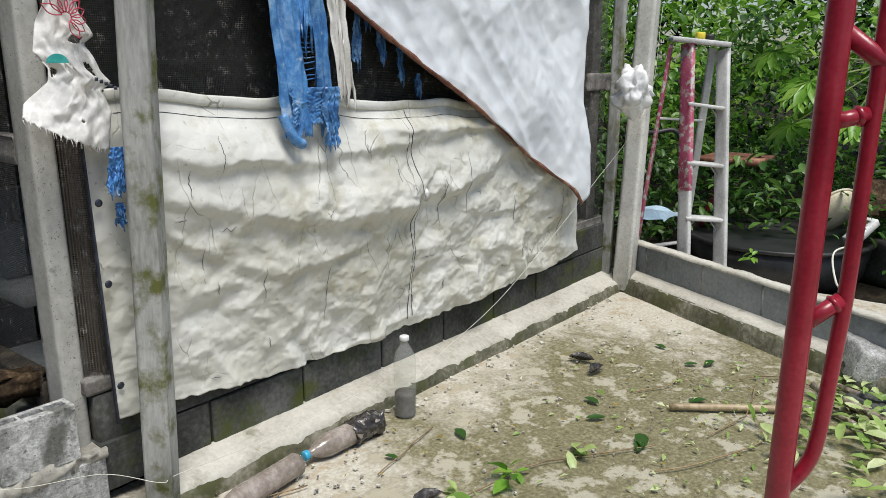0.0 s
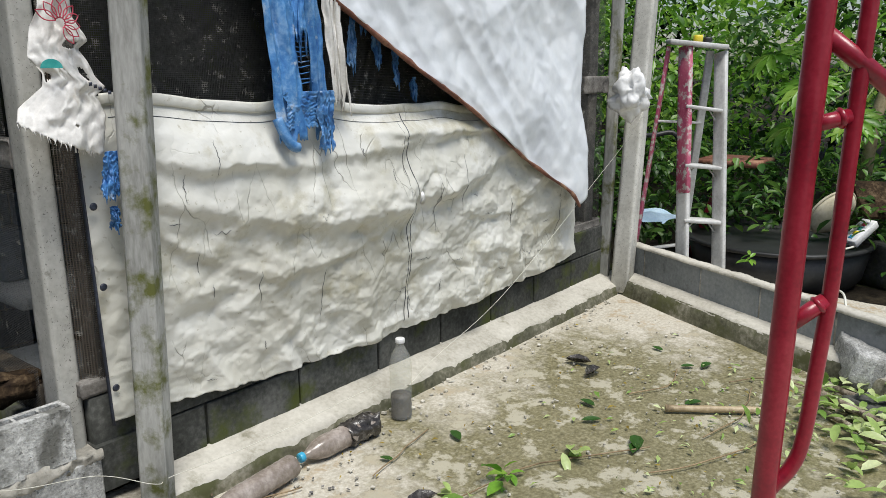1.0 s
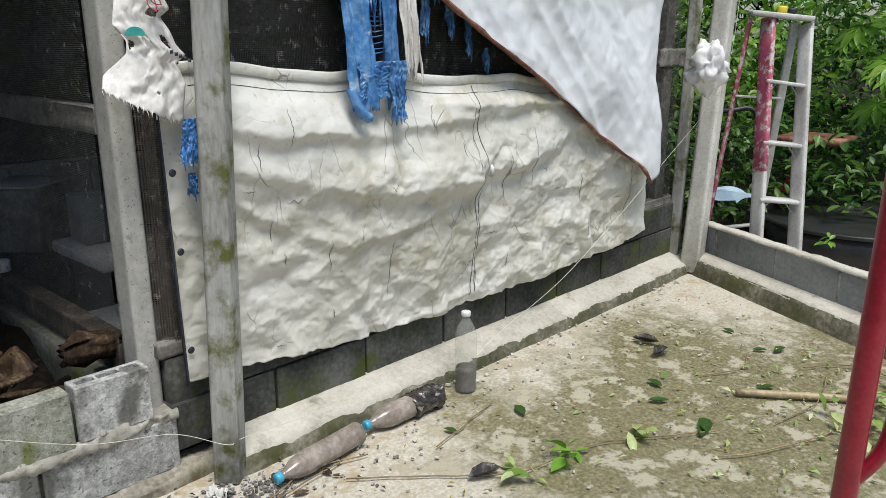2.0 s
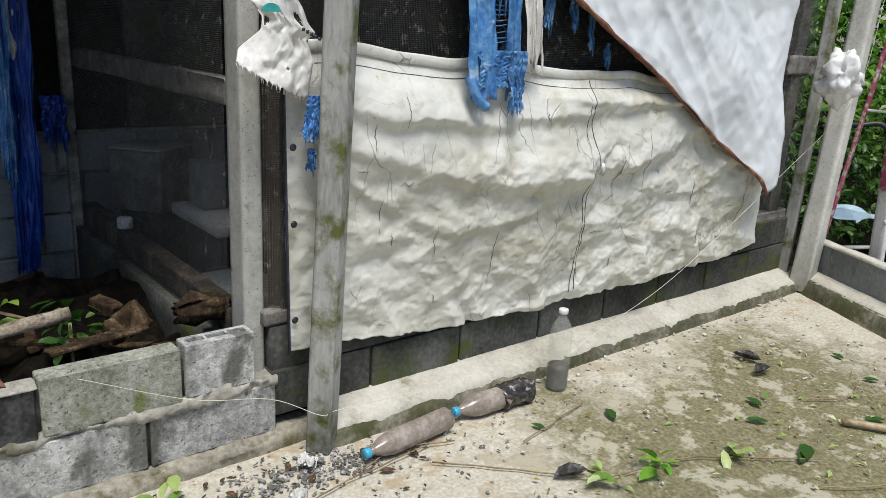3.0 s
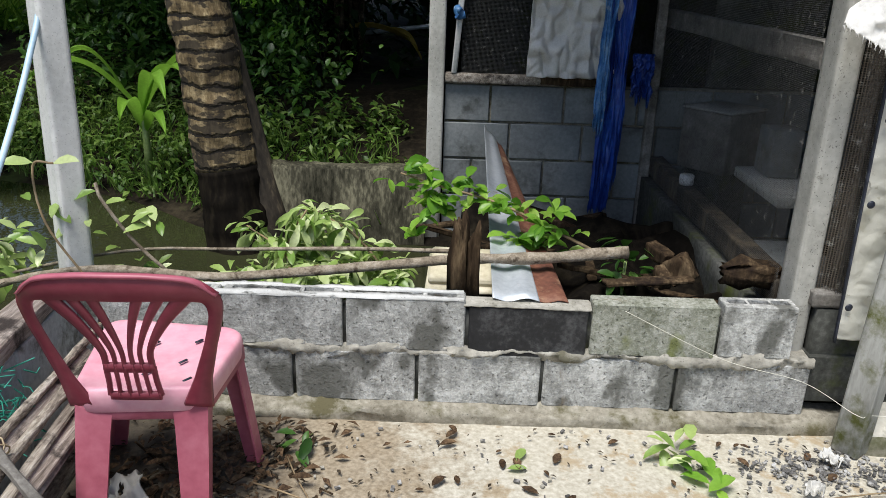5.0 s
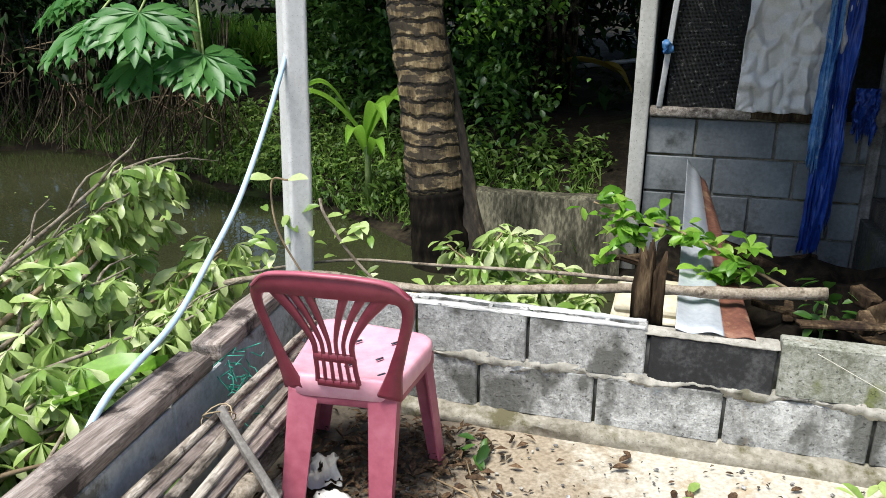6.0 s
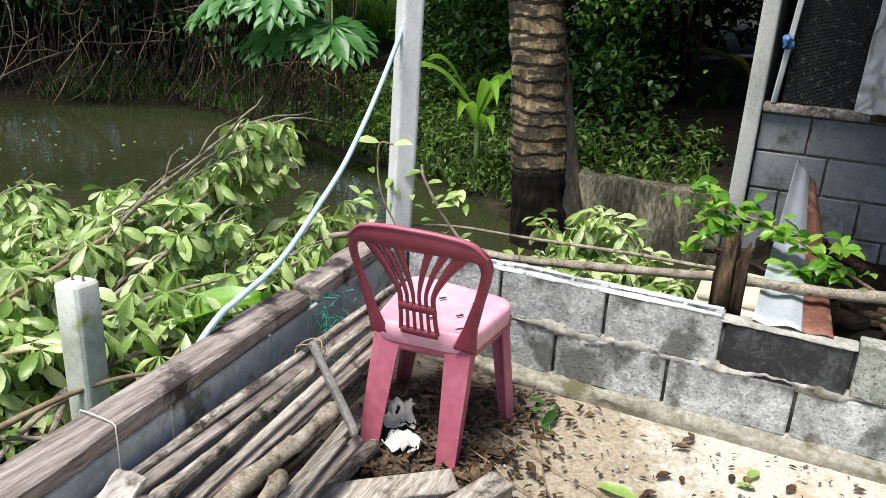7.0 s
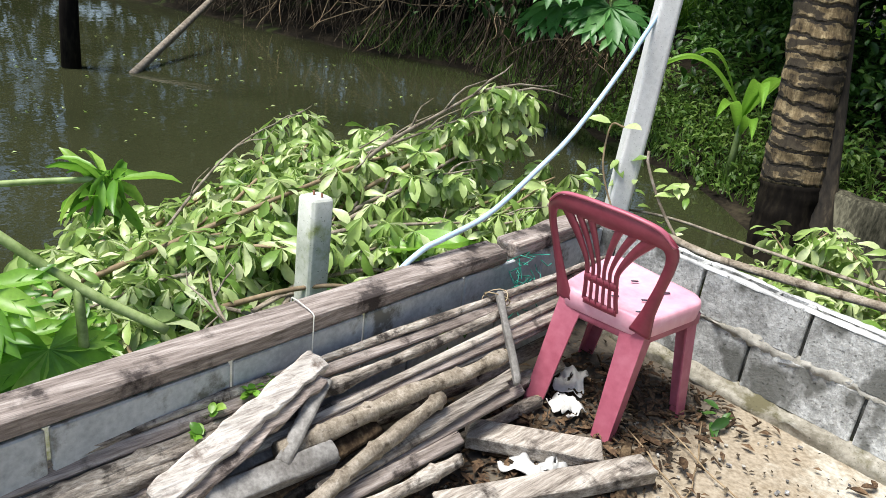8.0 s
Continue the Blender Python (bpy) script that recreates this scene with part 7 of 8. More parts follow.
for x, y, z, r in ((-2.75, 4.0, 0.30, 0.12), (-1.95, 3.6, 0.28, 0.10), (-2.3, 5.0, 0.45, 0.16), (-2.9, 3.1, 0.12, 0.10)):
    bm = bmesh.new()
    bmesh.ops.create_icosphere(bm, subdivisions=3, radius=r, matrix=Matrix.Translation((x, y, z)) @ Matrix.Diagonal((1.3, 1, 0.7, 1)))
    single("stone", crumple(bm, r * 0.4, 6), M["retain"], "dark mossy stone on the bank", "stone", "stones on the bank")
single("fence_frame", between((-6.1, 6.2, 1.25), (-5.0, 6.6, 1.25), 0.05, 0.06), M["trunk_dark"], "dark wooden rail in the lit clearing", "rail")

# ---- felled branches over the pond wall ----
random.seed(11)


def heap_top(x, y):
    """How high the heap of cut branches stands."""
    a = 0.76 * math.exp(-(((x + 2.95) / 0.33) ** 2 + ((y + 0.02) / 0.42) ** 2))
    b = 0.34 * math.exp(-(((x + 3.60) / 0.40) ** 2 + ((y + 0.45) / 0.55) ** 2))
    c = 0.26 * math.exp(-(((x + 2.95) / 0.75) ** 2 + ((y + 0.8) / 0.9) ** 2))
    return 0.10 + a + b + c


heap = thing("cut_branches", (-3.0, -0.6, -0.1), "heap of felled branches with wilting pale green leaves", "branches")
spots = []
for k in range(64):
    x1, y1 = rnd(-4.0, -2.45), rnd(-1.9, 0.75)
    if x1 < -3.5 and y1 > 0.3:
        y1 -= 0.6
    start_p = Vector((rnd(-3.3, -2.75), rnd(-2.1, -0.9), rnd(-0.05, 0.10)))
    end = Vector((x1, y1, heap_top(x1, y1) * rnd(0.6, 1.0)))
    mid = start_p.lerp(end, 0.55) + Vector((rnd(-0.15, 0.15), rnd(-0.1, 0.1), rnd(0.0, 0.12)))
    line = curve_points([start_p, mid, end], 10)
    part("limb", tube(line, [0.013 - 0.0095 * i / len(line) for i in range(len(line))], 6, 0.2), M["twig"] if k % 3 else M["bark"], heap)
    for i in range(4, len(line)):
        for _ in range(2):
            turn0, lean_out = rnd(0, 6.28), Vector((rnd(-0.5, 0.5), rnd(-0.5, 0.5), rnd(-0.3, 0.3)))
            tipp = line[i] + Vector((rnd(-1, 1), rnd(-1, 1), rnd(-0.5, 0.8))).normalized() * rnd(0.02, 0.10)
            for q in range(8):
                a = turn0 + q * 0.83 + rnd(-0.3, 0.3)
                d = Vector((math.cos(a), math.sin(a), rnd(-1.9, -0.05))) + lean_out
                s = rnd(0.05, 0.130)
                if tipp.x > -2.80 and -1.75 < tipp.y < -0.90 and tipp.z > 0.05:
                    continue
                spots.append((tipp, d, Vector((rnd(-1.2, 1.2), rnd(-1.2, 1.2), 1)), s, s * rnd(0.28, 0.42)))
lf = new("leaves", leaf_mesh("cut_leaves", spots, M["leaf_cut"], OBOVATE, OBOVATE_FACES))
under(lf, heap)
tagged(lf, "wilting pale green leaves")
for ctrl, r in ((((-3.15, -1.0, 0.15), (-3.10, -0.62, 0.52), (-3.0, -0.35, 0.71), (-2.95, -0.10, 0.82), (-2.86, 0.03, 0.80)), 0.014), (((-3.3, -1.2, 0.1), (-3.2, -0.75, 0.44), (-3.05, -0.4, 0.62), (-2.92, -0.1, 0.74)), 0.011),
                (((-2.72, -1.25, 0.14), (-3.0, -0.80, 0.32), (-2.95, -0.5, 0.44), (-2.85, -0.28, 0.50)), 0.016), (((-2.5, -1.9, 0.05), (-2.75, -1.35, 0.16), (-2.9, -0.8, 0.22)), 0.017), (((-3.2, -1.6, 0.1), (-3.7, -0.9, 0.40), (-3.75, -0.5, 0.55)), 0.010), (((-2.6, -1.0, 0.2), (-2.7, -0.5, 0.34), (-2.6, -0.1, 0.40)), 0.009),
                (((-2.45, -1.5, 0.20), (-2.75, -1.45, 0.24), (-3.1, -1.3, 0.22)), 0.010)):
    line = curve_points(ctrl, 10)
    bm = tube(line, [0.72 * r * (1 - 0.6 * i / len(line)) for i in range(len(line))], 8, 0.25)
    for q in range(6, len(line) - 3, 5):
        a, d = line[q], (line[q + 1] - line[q]).normalized()
        b = a + d * rnd(0.08, 0.16) + Vector((rnd(-0.07, 0.07), rnd(-0.07, 0.07), rnd(0.0, 0.07)))
        tube([a, a.lerp(b, 0.5) + Vector((0, 0, 0.012)), b, b + d * 0.08 + Vector((rnd(-0.03, 0.03), rnd(-0.03, 0.03), 0.0))], [r * 0.42, r * 0.34, r * 0.25, r * 0.12], 6, 0.2, bm)
    part("limb", bm, M["bark"], heap, "bare pale bark")
    tuft = []
    for q in range(int(len(line) * 0.70), len(line)):
        for w in range(7):
            a, size = rnd(0, 6.28), rnd(0.06, 0.13)
            tuft.append((line[q] + Vector((rnd(-0.03, 0.03), rnd(-0.03, 0.03), rnd(-0.02, 0.02))), Vector((math.cos(a), math.sin(a), rnd(-2.2, -0.1))), Vector((rnd(-1, 1), rnd(-1, 1), 1)), size, size * rnd(0.28, 0.42)))
    tuft_ob = new("leaf_tuft", leaf_mesh("leaf_tuft", tuft, M["leaf_cut"], OBOVATE, OBOVATE_FACES))
    under(tuft_ob, heap)
    tagged(tuft_ob, "drooping pale green leaves")
# the drowned foliage further left
for k in range(4):
    x = rnd(-3.9, -3.0)
    single("floating_branch", tube(curve_points([(x, -2.2, 0.02), (x + 0.2, -1.5, 0.06), (x + rnd(-0.3, 0.3), -0.8, 0.0)], 6), 0.014, 6, 0.3), M["bark"], "bare stem floating in the pond", "branch", "floating stems")

green = thing("lobed_plant", (-2.75, -2.1, -0.1), "green plant with large lobed leaves growing at the pond wall", "plant")
part("stem", tube(curve_points([(-2.50, -1.72, 0.34), (-2.62, -1.90, 0.46), (-2.75, -2.08, 0.62), (-2.9, -2.3, 0.80)], 6), 0.014, 8), M["stem_green"], green)
part("stem", tube(curve_points([(-2.95, -1.70, 0.62), (-3.05, -1.85, 0.60), (-3.1, -2.1, 0.60), (-3.2, -2.4, 0.62)], 6), 0.010, 8), M["stem_green"], green)
part("stem", tube(curve_points([(-2.60, -1.95, -0.2), (-2.60, -1.90, 0.1), (-2.62, -1.90, 0.46)], 6), 0.014, 8), M["stem_green"], green)
for at, out, size in (((-2.62, -1.98, 0.30), (0.9, -0.2, 0), 0.24), ((-2.72, -2.10, 0.46), (0.3, -1, 0), 0.26), ((-2.55, -1.80, 0.14), (1.0, 0.3, 0), 0.20), ((-2.80, -2.2, 0.24), (0.3, -1, 0), 0.26), ((-2.50, -1.62, 0.12), (0.8, 0.7, 0), 0.18), ((-2.9, -2.0, 0.2), (0.4, -0.8, 0), 0.24), ((-2.62, -2.25, 0.1), (0.9, -0.3, 0), 0.25)):
    lf = new("leaf", leaf_mesh("lobed_leaf", papaya_leaf(Vector(at), out, size, 0.9), M["leaf_bright"]))
    under(lf, green)
sp = []
for _ in range(46):
    d = Vector((rnd(-0.8, 0.8), rnd(-0.8, 0.8), rnd(-1.6, 0.5)))
    s = rnd(0.10, 0.19)
    sp.append((Vector((-2.95, -1.70, 0.61)) + Vector((rnd(-0.03, 0.03), rnd(-0.03, 0.03), rnd(-0.06, 0.04))), d, Vector((rnd(-1, 1), rnd(-1, 1), 1)), s, s * 0.22))
lf = new("leaf_tuft", leaf_mesh("leaf_tuft", sp, M["leaf_bright"]))
under(lf, green)
foliage("pond_weeds", cluster_field(120, 16, lambda: Vector((rnd(-3.4, -2.35), rnd(-2.4, -0.9), rnd(-0.05, 0.14))), 0.08, 0.10, 0.2, 0.36), "leaf_mid", "green weeds along the pond wall", "weeds", LEAF, LEAF_FACES)

torn = thing("torn_banana_leaf", (-2.691, -0.809, 0.30), "broad green banana leaf lying on the cut branches", "banana leaf")
blade_leaf((-2.691, -0.809, 0.30), (-2.472, -0.574, 0.34), 0.17, 0.03, M["leaf_bright"], torn)
part("midrib", tube([(-2.691, -0.809, 0.303), (-2.472, -0.574, 0.343)], 0.004, 6), M["stem_green"], torn)

# leaves on the cut branch behind the block wall
random.seed(21)
back_branch = thing("leafy_branch", (-1.6, 0.6, -0.1), "felled branch with wilting pale leaves behind the block wall", "branches")
sp = []
for k in range(16):
    a = Vector((-1.75 + rnd(-0.2, 0.5), 0.35 + rnd(0, 0.2), 0.10))
    b = Vector((rnd(-2.15, -1.30), rnd(0.25, 0.95), rnd(0.15, 0.52)))
    line = curve_points([a, a.lerp(b, 0.5) + Vector((0, 0, 0.08)), b], 7)
    part("limb", tube(line, [0.008 - 0.005 * i / len(line) for i in range(len(line))], 6, 0.2), M["twig"], back_branch)
    for p in line[3:]:
        for _ in range(8):
            d = Vector((rnd(-1, 1), rnd(-1, 1), rnd(-1.5, 0.3)))
            s = rnd(0.06, 0.125)
            sp.append((p + Vector((rnd(-0.04, 0.04), rnd(-0.04, 0.04), rnd(-0.03, 0.03))), d, Vector((rnd(-0.8, 0.8), rnd(-0.8, 0.8), 1)), s, s * rnd(0.28, 0.38)))
lf = new("leaves", leaf_mesh("branch_leaves", sp, M["leaf_cut"], OBOVATE, OBOVATE_FACES))
under(lf, back_branch)
fresh = thing("fresh_twig", (-0.9, 0.45, 0.2), "twig with glossy bright green leaves arching over the debris", "twig")
line = curve_points([(-0.60, 0.38, 0.42), (-0.80, 0.46, 0.50), (-1.0, 0.52, 0.575), (-1.2, 0.55, 0.62), (-1.36, 0.58, 0.66)], 8)
part("stem", tube(line, [0.007 - 0.004 * i / len(line) for i in range(len(line))], 6), M["twig"], fresh)
sp = []
for p in line[6:]:
    for _ in range(3):
        c = p + Vector((rnd(-0.05, 0.05), rnd(-0.06, 0.06), rnd(-0.10, 0.05)))
        for _ in range(2):
            s = rnd(0.05, 0.085)
            sp.append((c, Vector((rnd(-1, 1), rnd(-1, 1), rnd(-0.6, 0.4))), Vector((rnd(-0.5, 0.5), rnd(-0.8, 0.2), 1)), s, s * 0.5))
for c in ((-1.30, 0.5, 0.44), (-1.27, 0.5, 0.52), (-0.84, 0.44, 0.52), (-0.80, 0.42, 0.58), (-0.92, 0.46, 0.46)):
    for _ in range(7):
        s = rnd(0.05, 0.085)
        sp.append((Vector(c), Vector((rnd(-1, 1), rnd(-1, 1), rnd(-0.6, 0.5))), Vector((rnd(-0.5, 0.5), rnd(-0.8, 0.2), 1)), s, s * 0.5))
lf = new("leaves", leaf_mesh("fresh_leaves", sp, M["leaf_bright"]))
under(lf, fresh)
weed = thing("wall_weed", (-0.52, 0.45, 0.2), "small green weed growing out of the debris", "weed")
sp = scatter(34, lambda: Vector((-0.53 + rnd(-0.06, 0.06), 0.42 + rnd(-0.05, 0.05), 0.36 + rnd(-0.08, 0.12))), 0.075, 0.0, 0.42)
under(new("leaves", leaf_mesh("weed_leaves", sp, M["leaf_mid"])), weed)
part("stem", tube([(-0.53, 0.43, 0.0), (-0.53, 0.42, 0.4)], 0.006, 6), M["stem_green"], weed)

# twigs with leaves on the tall pond post
vine = thing("post_vine", (-2.4, 0.05, 0.4), "thin vine with a few green leaves on the pond post", "vine")
part("stem", tube(curve_points([(-2.30, 0.02, 0.42), (-2.40, 0.0, 0.62), (-2.44, 0.05, 0.78), (-2.36, 0.02, 0.80)], 6), 0.004, 5), M["twig"], vine)
part("stem", tube(curve_points([(-1.95, 0.12, 0.30), (-2.15, 0.10, 0.50), (-2.25, 0.08, 0.66), (-2.28, 0.10, 0.72)], 6), 0.006, 5), M["bark"], vine)
sp = [(Vector((-2.42, 0.02, 0.80)), Vector((-0.8, -0.5, 0.1)), Vector((0, -0.6, 1)), 0.09, 0.045), (Vector((-2.36, 0.02, 0.80)), Vector((0.9, -0.2, 0.2)), Vector((0, -0.6, 1)), 0.09, 0.04)]
for _ in range(40):
    s = rnd(0.05, 0.09)
    sp.append((Vector((-2.32 + rnd(-0.32, 0.22), 0.14 + rnd(-0.05, 0.1), 0.42 + rnd(-0.06, 0.22))), Vector((rnd(-1, 1), rnd(-1, 1), rnd(-0.7, 0.5))), Vector((0, -0.5, 1)), s, s * 0.42))
under(new("leaves", leaf_mesh("vine_leaves", sp, M["leaf_cut"])), vine)

# ---- garden behind the ladder ----
random.seed(31)
# Dark leaves low, bright leaves high: shade and skylight set by leaf colour.
foliage("garden_shrubs", cluster_field(420, 24, lambda: Vector((rnd(5.2, 8.2), rnd(-3.6, 3.6), 0.10 + 2.3 * rnd(0, 1) ** 1.2)), 0.16, 0.105, 0.3), "leaf_mid", "garden shrubs behind the ladder, leaves toned dark as if shaded", "shrubs", LEAF, LEAF_FACES)
foliage("garden_shrubs", cluster_field(210, 22, lambda: Vector((rnd(5.0, 7.4), rnd(-3.4, 3.4), 0.75 + 1.6 * rnd(0, 1) ** 0.8)), 0.13, 0.100, 0.3, 0.55), "leaf_bright", "upper garden shrubs, leaves toned bright as if skylit", "shrubs", LEAF, LEAF_FACES)
foliage("garden_hedge", cluster_field(900, 22, lambda: Vector((rnd(7.6, 10.5), rnd(-6.5, 6.5), rnd(0.0, 4.6))), 0.24, 0.15, 0.3), "leaf_bright", "dense green trees behind the garden", "trees")
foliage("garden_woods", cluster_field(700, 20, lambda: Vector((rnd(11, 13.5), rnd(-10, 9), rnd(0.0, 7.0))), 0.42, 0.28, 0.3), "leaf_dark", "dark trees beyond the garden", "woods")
foliage("garden_low", cluster_field(150, 18, lambda: Vector((rnd(4.4, 5.6), rnd(-2.2, 1.2), rnd(0.1, 0.75))), 0.11, 0.10, 0.2), "leaf_mid", "plants in the tub and bed, leaves toned dark as if shaded", "plants", LEAF, LEAF_FACES)
gp = thing("garden_papaya", (5.6, -1.2, 0.0), "young papaya plant with lobed leaves in the garden", "papaya")
part("stem", tube([(5.55, -1.05, -0.05), (5.55, -1.1, 1.0), (5.6, -1.3, 1.9)], [0.05, 0.045, 0.035], 10), M["bamboo"], gp)
for at, out, size in (((5.0, -0.75, 1.28), (-1, 0.2, 0), 0.30), ((5.1, -1.05, 1.05), (-1, -0.2, 0), 0.28), ((5.2, -0.6, 0.95), (-1, 0.4, 0), 0.26), ((5.2, -1.5, 1.6), (-1, -0.5, 0), 0.30), ((5.3, -0.4, 1.5), (-1, 0.5, 0), 0.28)):
    under(new("leaf", leaf_mesh("garden_leaf", papaya_leaf(Vector(at), out, size, 0.7), M["leaf_bright"])), gp)
    part("stalk", tube([(5.57, -1.15, 1.4), at], 0.008, 6), M["stem_green"], gp)
sap = thing("tub_seedling", (3.95, -0.92, 0.2), "small seedling growing beside the garden wall", "seedling")
under(new("leaves", leaf_mesh("seedling", scatter(9, lambda: Vector((3.60, -0.86, 0.28 + rnd(-0.02, 0.03))), 0.07, 0.0, 0.4), M["leaf_bright"])), sap)

# ---- litter on the floor ----
random.seed(41)


def floor_leaf(x, y, size, mat, name, label, group, curl=0.25, z=0.004):
    """One fallen leaf, curled."""
    a = rnd(0, 6.28)
    bm = bmesh.new()
    vs = []
    for px, py, pz in LEAF:
        q = px * 0.45
        vs.append(bm.verts.new((x + size * (q * math.cos(a) - py * math.sin(a)), y + size * (q * math.sin(a) + py * math.cos(a)), z + size * (curl * abs(px) + 0.35 * curl * (py - 0.5) ** 2 * 2 + 0.02))))
    for f in LEAF_FACES:
        bm.faces.new([vs[i] for i in f])
    return single(name, bm, M[mat], label, "leaf", group)


for k in range(95):
    x, y = rnd(-1.75, 0.55), -rnd(0.09, 1.0) ** 1.0
    if x < 0.0 or y > -0.5:
        floor_leaf(x, y, rnd(0.022, 0.062), "dead_leaf", "dead_leaf", "curled brown dead leaf on the concrete floor", "dead leaves on the floor", rnd(0.15, 0.5))
for k in range(70):
    floor_leaf(rnd(-2.15, -1.55), rnd(-1.1, -0.12), rnd(0.03, 0.07), "dead_leaf", "dead_leaf", "curled brown dead leaf by the chair", "dead leaves on the floor", rnd(0.15, 0.5), rnd(0.004, 0.03))
for x, y, s in ((1.70, -0.84, 0.085), (1.545, -0.86, 0.085), (1.55, -1.09, 0.12), (1.50, -1.12, 0.09), (2.02, -1.18, 0.09), (2.48, -1.05, 0.09), (2.35, -0.95, 0.07), (1.15, -0.50, 0.09), (0.82, -0.42, 0.06), (2.5, -0.8, 0.07), (-1.35, -0.52, 0.13), (-0.95, -0.26, 0.07), (-0.98, -0.30, 0.06)):
    floor_leaf(x, y, s, "leaf_mid" if x > 0 else "leaf_cut", "green_leaf", "fallen green leaf on the concrete floor", "green leaves on the floor", 0.3)
for x, y in ((2.09, -0.66), (2.12, -0.60), (0.62, -0.72)):
    floor_leaf(x, y, 0.13, "film_dark", "dark_leaf", "dark wet curled leaf on the floor", "green leaves on the floor", 0.5)
for x, y, n, mat, h in ((-0.46, -0.22, 11, "leaf_cut", 0.05), (-0.40, -0.34, 7, "leaf_bright", 0.03), (0.96, -0.88, 9, "leaf_bright", 0.03), (0.75, -0.82, 5, "leaf_cut", 0.02), (1.25, -1.0, 6, "leaf_cut", 0.03), (-1.62, -0.22, 8, "leaf_mid", 0.04)):
    sp = scatter(n, lambda: Vector((x + rnd(-0.05, 0.05), y + rnd(-0.05, 0.05), 0.012 + rnd(0, h))), 0.085, -0.1, 0.45)
    ob = new("leaf_sprig", leaf_mesh("leaf_sprig", sp, M[mat]))
    tagged(ob, "small sprig of green leaves lying on the floor", "sprig", "leaf sprigs on the floor")
sp = []
for _ in range(190):
    x, y = random.gauss(2.2, 0.28), random.gauss(-1.78, 0.14)
    if x < 2.55 + (y + 2.0) * 0.5:
        s = rnd(0.05, 0.10)
        sp.append((Vector((x, y, rnd(0.01, 0.09))), Vector((rnd(-1, 1), rnd(-1, 1), rnd(-0.3, 0.4))), Vector((rnd(-0.4, 0.4), rnd(-0.4, 0.4), 1)), s, s * 0.42))
tagged(new("leaf_heap", leaf_mesh("leaf_heap", sp, M["leaf_cut"])), "heap of cut pale green leaves by the garden wall", "leaves", kind="stuff")
# ash, chips and twigs
bits = bmesh.new()
for _ in range(520):
    x, y = random.gauss(0.0, 0.17), random.gauss(-0.25, 0.06)
    if rnd(0, 1) < 0.25:
        x, y = rnd(-1.5, 0.6), -rnd(0.08, 0.8)
    box(bits, (rnd(0.003, 0.018), rnd(0.003, 0.012), rnd(0.002, 0.006)), Matrix.Translation((x, y, 0.005)) @ Euler((rnd(-0.5, 0.5), rnd(-0.5, 0.5), rnd(0, 3))).to_matrix().to_4x4())
tagged(part("ash_bits", bits, M["ash"], smooth=False), "scattered ash, charred chips and grit on the floor", "ash", kind="stuff")
def litter(name, count, where, size, mat, label):
    spots = []
    for _ in range(count):
        x, y = where()
        s = size * rnd(0.5, 1.4)
        spots.append((Vector((x, y, rnd(0.006, 0.016))), Vector((rnd(-1, 1), rnd(-1, 1), rnd(-0.1, 0.3))), Vector((rnd(-0.4, 0.4), rnd(-0.4, 0.4), 1)), s, s * rnd(0.25, 0.5)))
    foliage(name, spots, mat, label, "litter")


litter("leaf_bits", 170, lambda: (rnd(0.5, 2.7), -rnd(0.25, 1.7)), 0.022, "yellow_leaf", "dry yellow-brown leaf bits scattered over the damp floor")
litter("leaf_bits", 160, lambda: (random.gauss(1.9, 0.5), random.gauss(-1.35, 0.35)), 0.035, "leaf_cut", "small green leaf bits scattered over the damp floor")
litter("leaf_bits", 130, lambda: (rnd(-1.5, 0.5), -rnd(0.08, 0.55)), 0.020, "thatch", "dark leaf crumbs along the foot of the block wall")
crumbs = bmesh.new()
for _ in range(130):
    x = rnd(0.5, 3.1)
    y = -0.16 - abs(random.gauss(0, 0.06)) if rnd(0, 1) < 0.6 else -rnd(0.15, 1.0)
    if x - 3.2 > y * 0.5:
        continue
    box(crumbs, (rnd(0.004, 0.022), rnd(0.004, 0.016), rnd(0.003, 0.010)), Matrix.Translation((x, y, 0.005)) @ Euler((rnd(-0.4, 0.4), rnd(-0.4, 0.4), rnd(0, 3))).to_matrix().to_4x4())
tagged(part("plaster_crumbs", crumbs, M["ledge"], smooth=False), "pale plaster crumbs along the foot of the ledge", "rubble", kind="stuff")
grit = bmesh.new()
for _ in range(500):
    x, y = rnd(-2.0, 3.0), -rnd(0.1, 1.9)
    box(grit, (rnd(0.003, 0.012), rnd(0.003, 0.012), rnd(0.002, 0.006)), Matrix.Translation((x, y, 0.004)) @ Euler((0, 0, rnd(0, 3))).to_matrix().to_4x4())
tagged(part("grit", grit, M["mortar"], smooth=False), "loose grit and crumbs on the floor", "grit", kind="stuff")
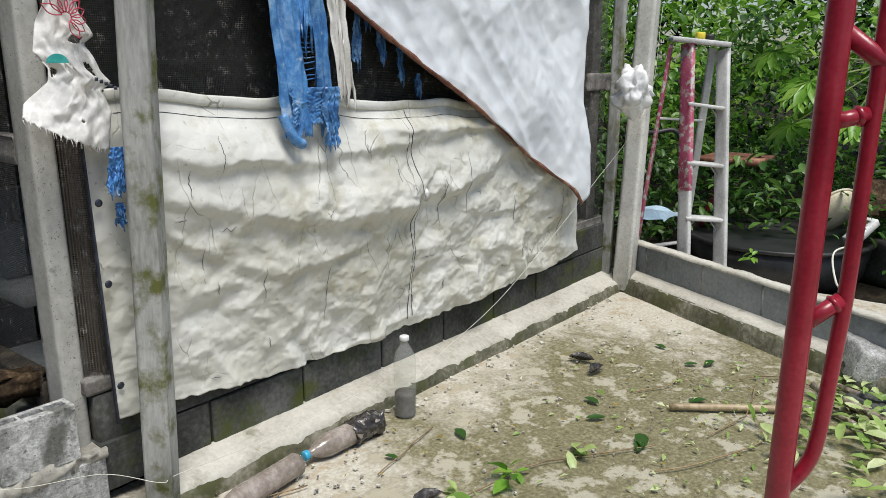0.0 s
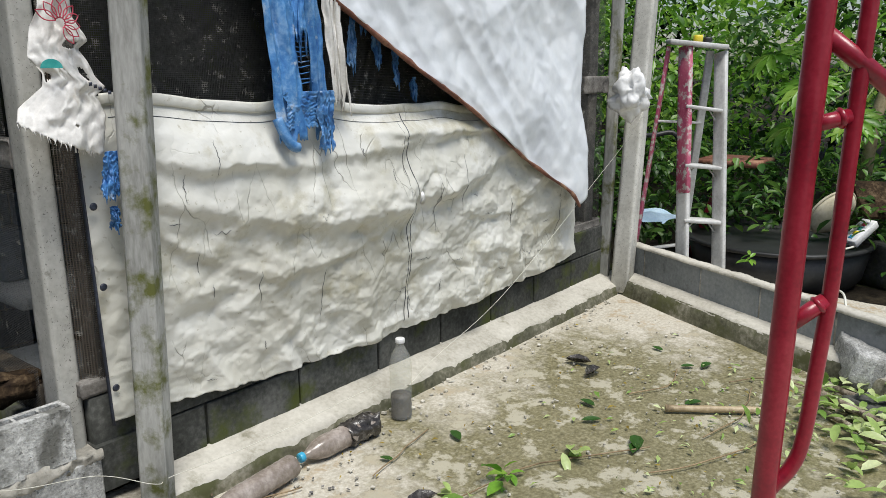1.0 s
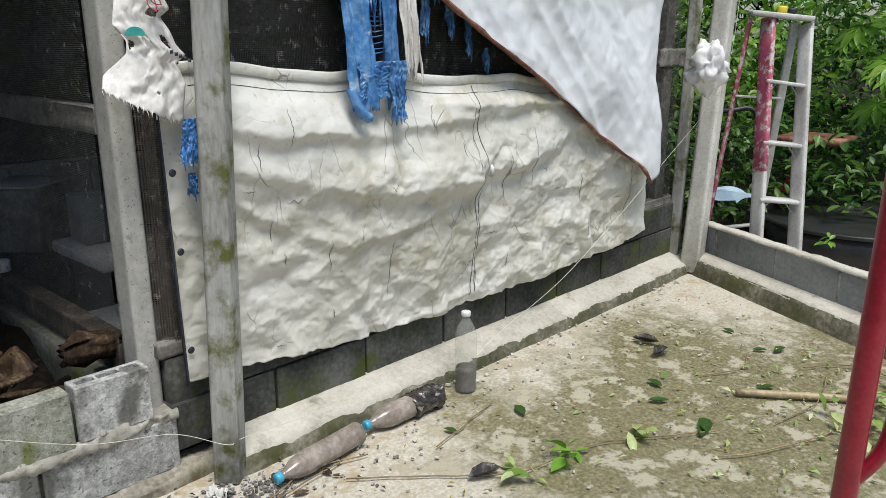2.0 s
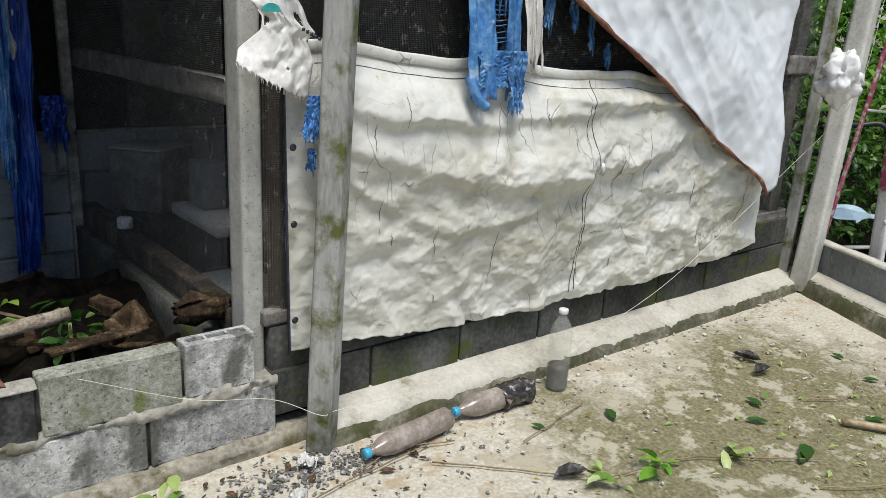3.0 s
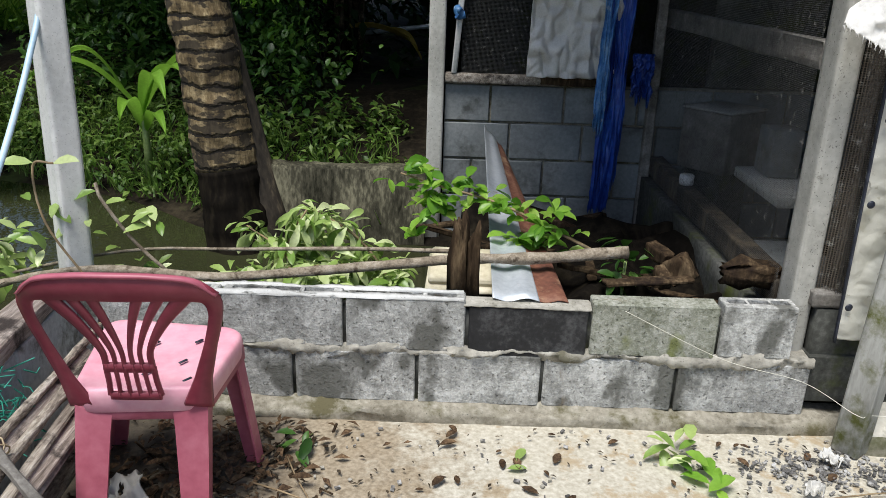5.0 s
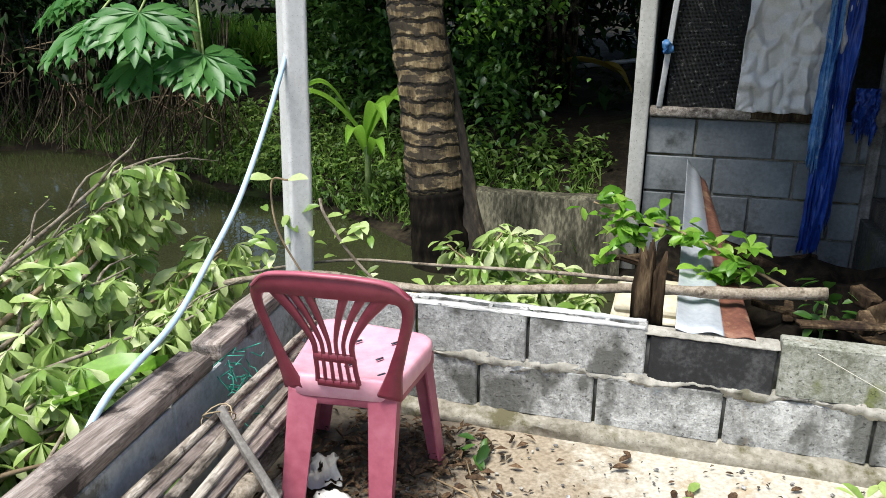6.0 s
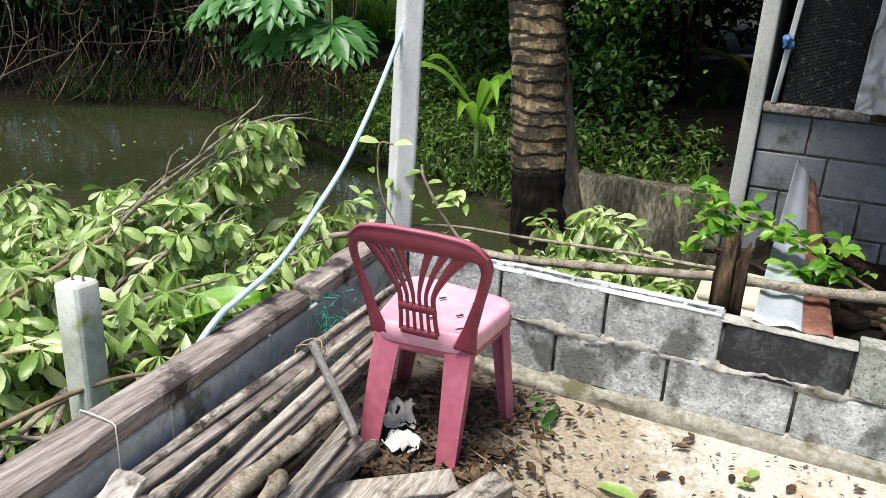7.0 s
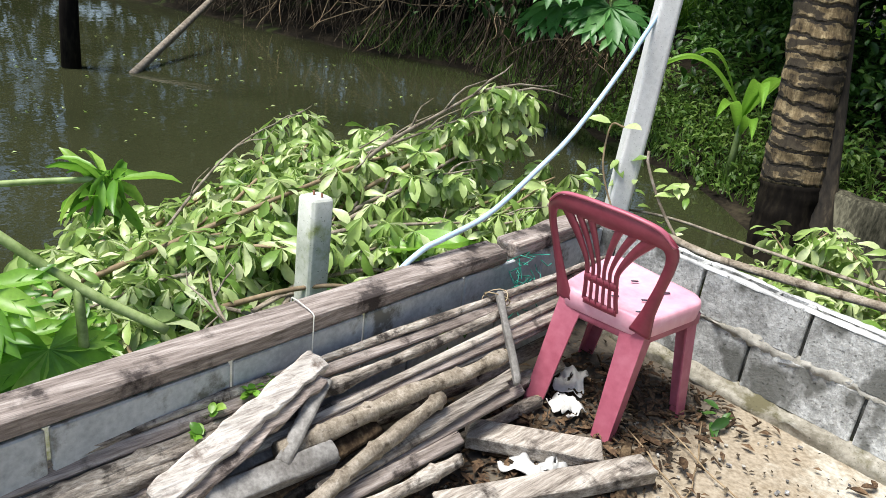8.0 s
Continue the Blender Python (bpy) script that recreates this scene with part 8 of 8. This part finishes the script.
for ctrl in (((0.35, -0.42, 0.01), (0.75, -0.80, 0.012), (1.1, -0.90, 0.012), (1.5, -1.18, 0.01)), ((-1.7, -0.42, 0.02), (-1.35, -0.55, 0.012), (-1.0, -0.60, 0.01), (-0.7, -0.62, 0.01)), ((-1.75, -0.55, 0.02), (-1.3, -0.75, 0.012), (-0.9, -0.78, 0.01)),
             ((-0.25, -0.42, 0.01), (0.1, -0.36, 0.012), (0.42, -0.33, 0.012)), ((-1.62, -0.30, 0.02), (-1.5, -0.55, 0.012), (-1.42, -0.80, 0.01)), ((0.1, -0.34, 0.01), (0.3, -0.30, 0.015), (0.5, -0.36, 0.01)), ((1.9, -0.9, 0.01), (2.1, -1.0, 0.012), (2.3, -0.95, 0.01)), ((1.7, -1.3, 0.01), (1.95, -1.36, 0.014), (2.3, -1.3, 0.01)), ((1.3, -1.25, 0.01), (1.5, -1.38, 0.014), (1.8, -1.5, 0.01)), ((2.3, -1.2, 0.01), (2.45, -1.35, 0.014), (2.4, -1.6, 0.02)), ((0.7, -0.5, 0.01), (0.9, -0.46, 0.012), (1.1, -0.42, 0.01))):
    single("twig", tube([p + Vector((0.012 * nz(p.x * 9, p.y * 9), 0.012 * nz(p.x * 9 + 5, p.y * 9), 0)) for p in curve_points(ctrl, 8)], 0.0026, 6, 0.3), M["twig"], "thin dry twig lying on the floor", "twig", "twigs on the floor")
litter("dark_litter", 900, lambda: (random.gauss(-1.86, 0.17), rnd(-1.45, -0.10)), 0.040, "dead_leaf", "dark rotting leaf litter round the chair")
litter("dark_litter", 700, lambda: (random.gauss(-1.84, 0.20), rnd(-1.45, -0.10)), 0.030, "thatch", "dark crumbled bark and leaf litter round the chair")
chips = bmesh.new()
for _ in range(330):
    x, y = random.gauss(-1.80, 0.17), rnd(-1.4, -0.12)
    box(chips, (rnd(0.012, 0.05) * (2.4 if rnd(0, 1) < 0.12 else 1.0), rnd(0.003, 0.016), rnd(0.002, 0.006)), Matrix.Translation((x, y, rnd(0.004, 0.022))) @ Euler((rnd(-0.6, 0.6), rnd(-0.6, 0.6), rnd(0, 3))).to_matrix().to_4x4())
tagged(part("bark_chips", chips, M["wood_brown"], smooth=False), "dark bark chips and debris round the chair", "debris", kind="stuff")
for x, y, w, h, turn, sd in ((-2.02, -0.50, 0.10, 0.16, 0.5, 3), (-1.93, -0.64, 0.08, 0.11, 1.4, 5), (-1.80, -0.97, 0.14, 0.12, 0.2, 8), (-1.75, -0.90, 0.10, 0.08, 2.0, 9), (0.0, -0.22, 0.07, 0.06, 0.7, 4), (-0.12, -0.38, 0.06, 0.05, 1.1, 6)):
    def scrap_at(u, v):
        a, b = (u - 0.5) * w * (1 + 0.5 * nz(v * 3, sd)), (v - 0.5) * h * (1 + 0.5 * nz(u * 3, sd + 4))
        return (x + a * math.cos(turn) - b * math.sin(turn), y + a * math.sin(turn) + b * math.cos(turn), 0.010 + 0.028 * abs(ridged(u * 1.5, v * 1.5, 1.0, sd)) + 0.03 * facets(u, v, 4.0, sd))
    ob = sheet("paper_scrap", scrap_at, 18, 18, M["sheet_old"], None, "", 0.0015, lambda u, v: nz(u * 4 + sd, v * 4) < 0.42)
    tagged(ob, "crumpled torn white paper scrap on the floor", "paper", "paper scraps on the floor")
# weeds creeping over the poles
sp = scatter(40, lambda: Vector(random.choice(((-2.167, -1.585, 0.318), (-2.159, -1.658, 0.310), (-2.148, -1.772, 0.299), (-2.113, -1.825, 0.273)))) + Vector((rnd(-0.012, 0.012), rnd(-0.015, 0.015), rnd(0, 0.02))), 0.032, 0.0, 0.7)
ob = new("pole_weed", leaf_mesh("pole_weed", sp, M["leaf_bright"]))
tagged(ob, "small green weeds creeping between the poles", "weed", kind="stuff")
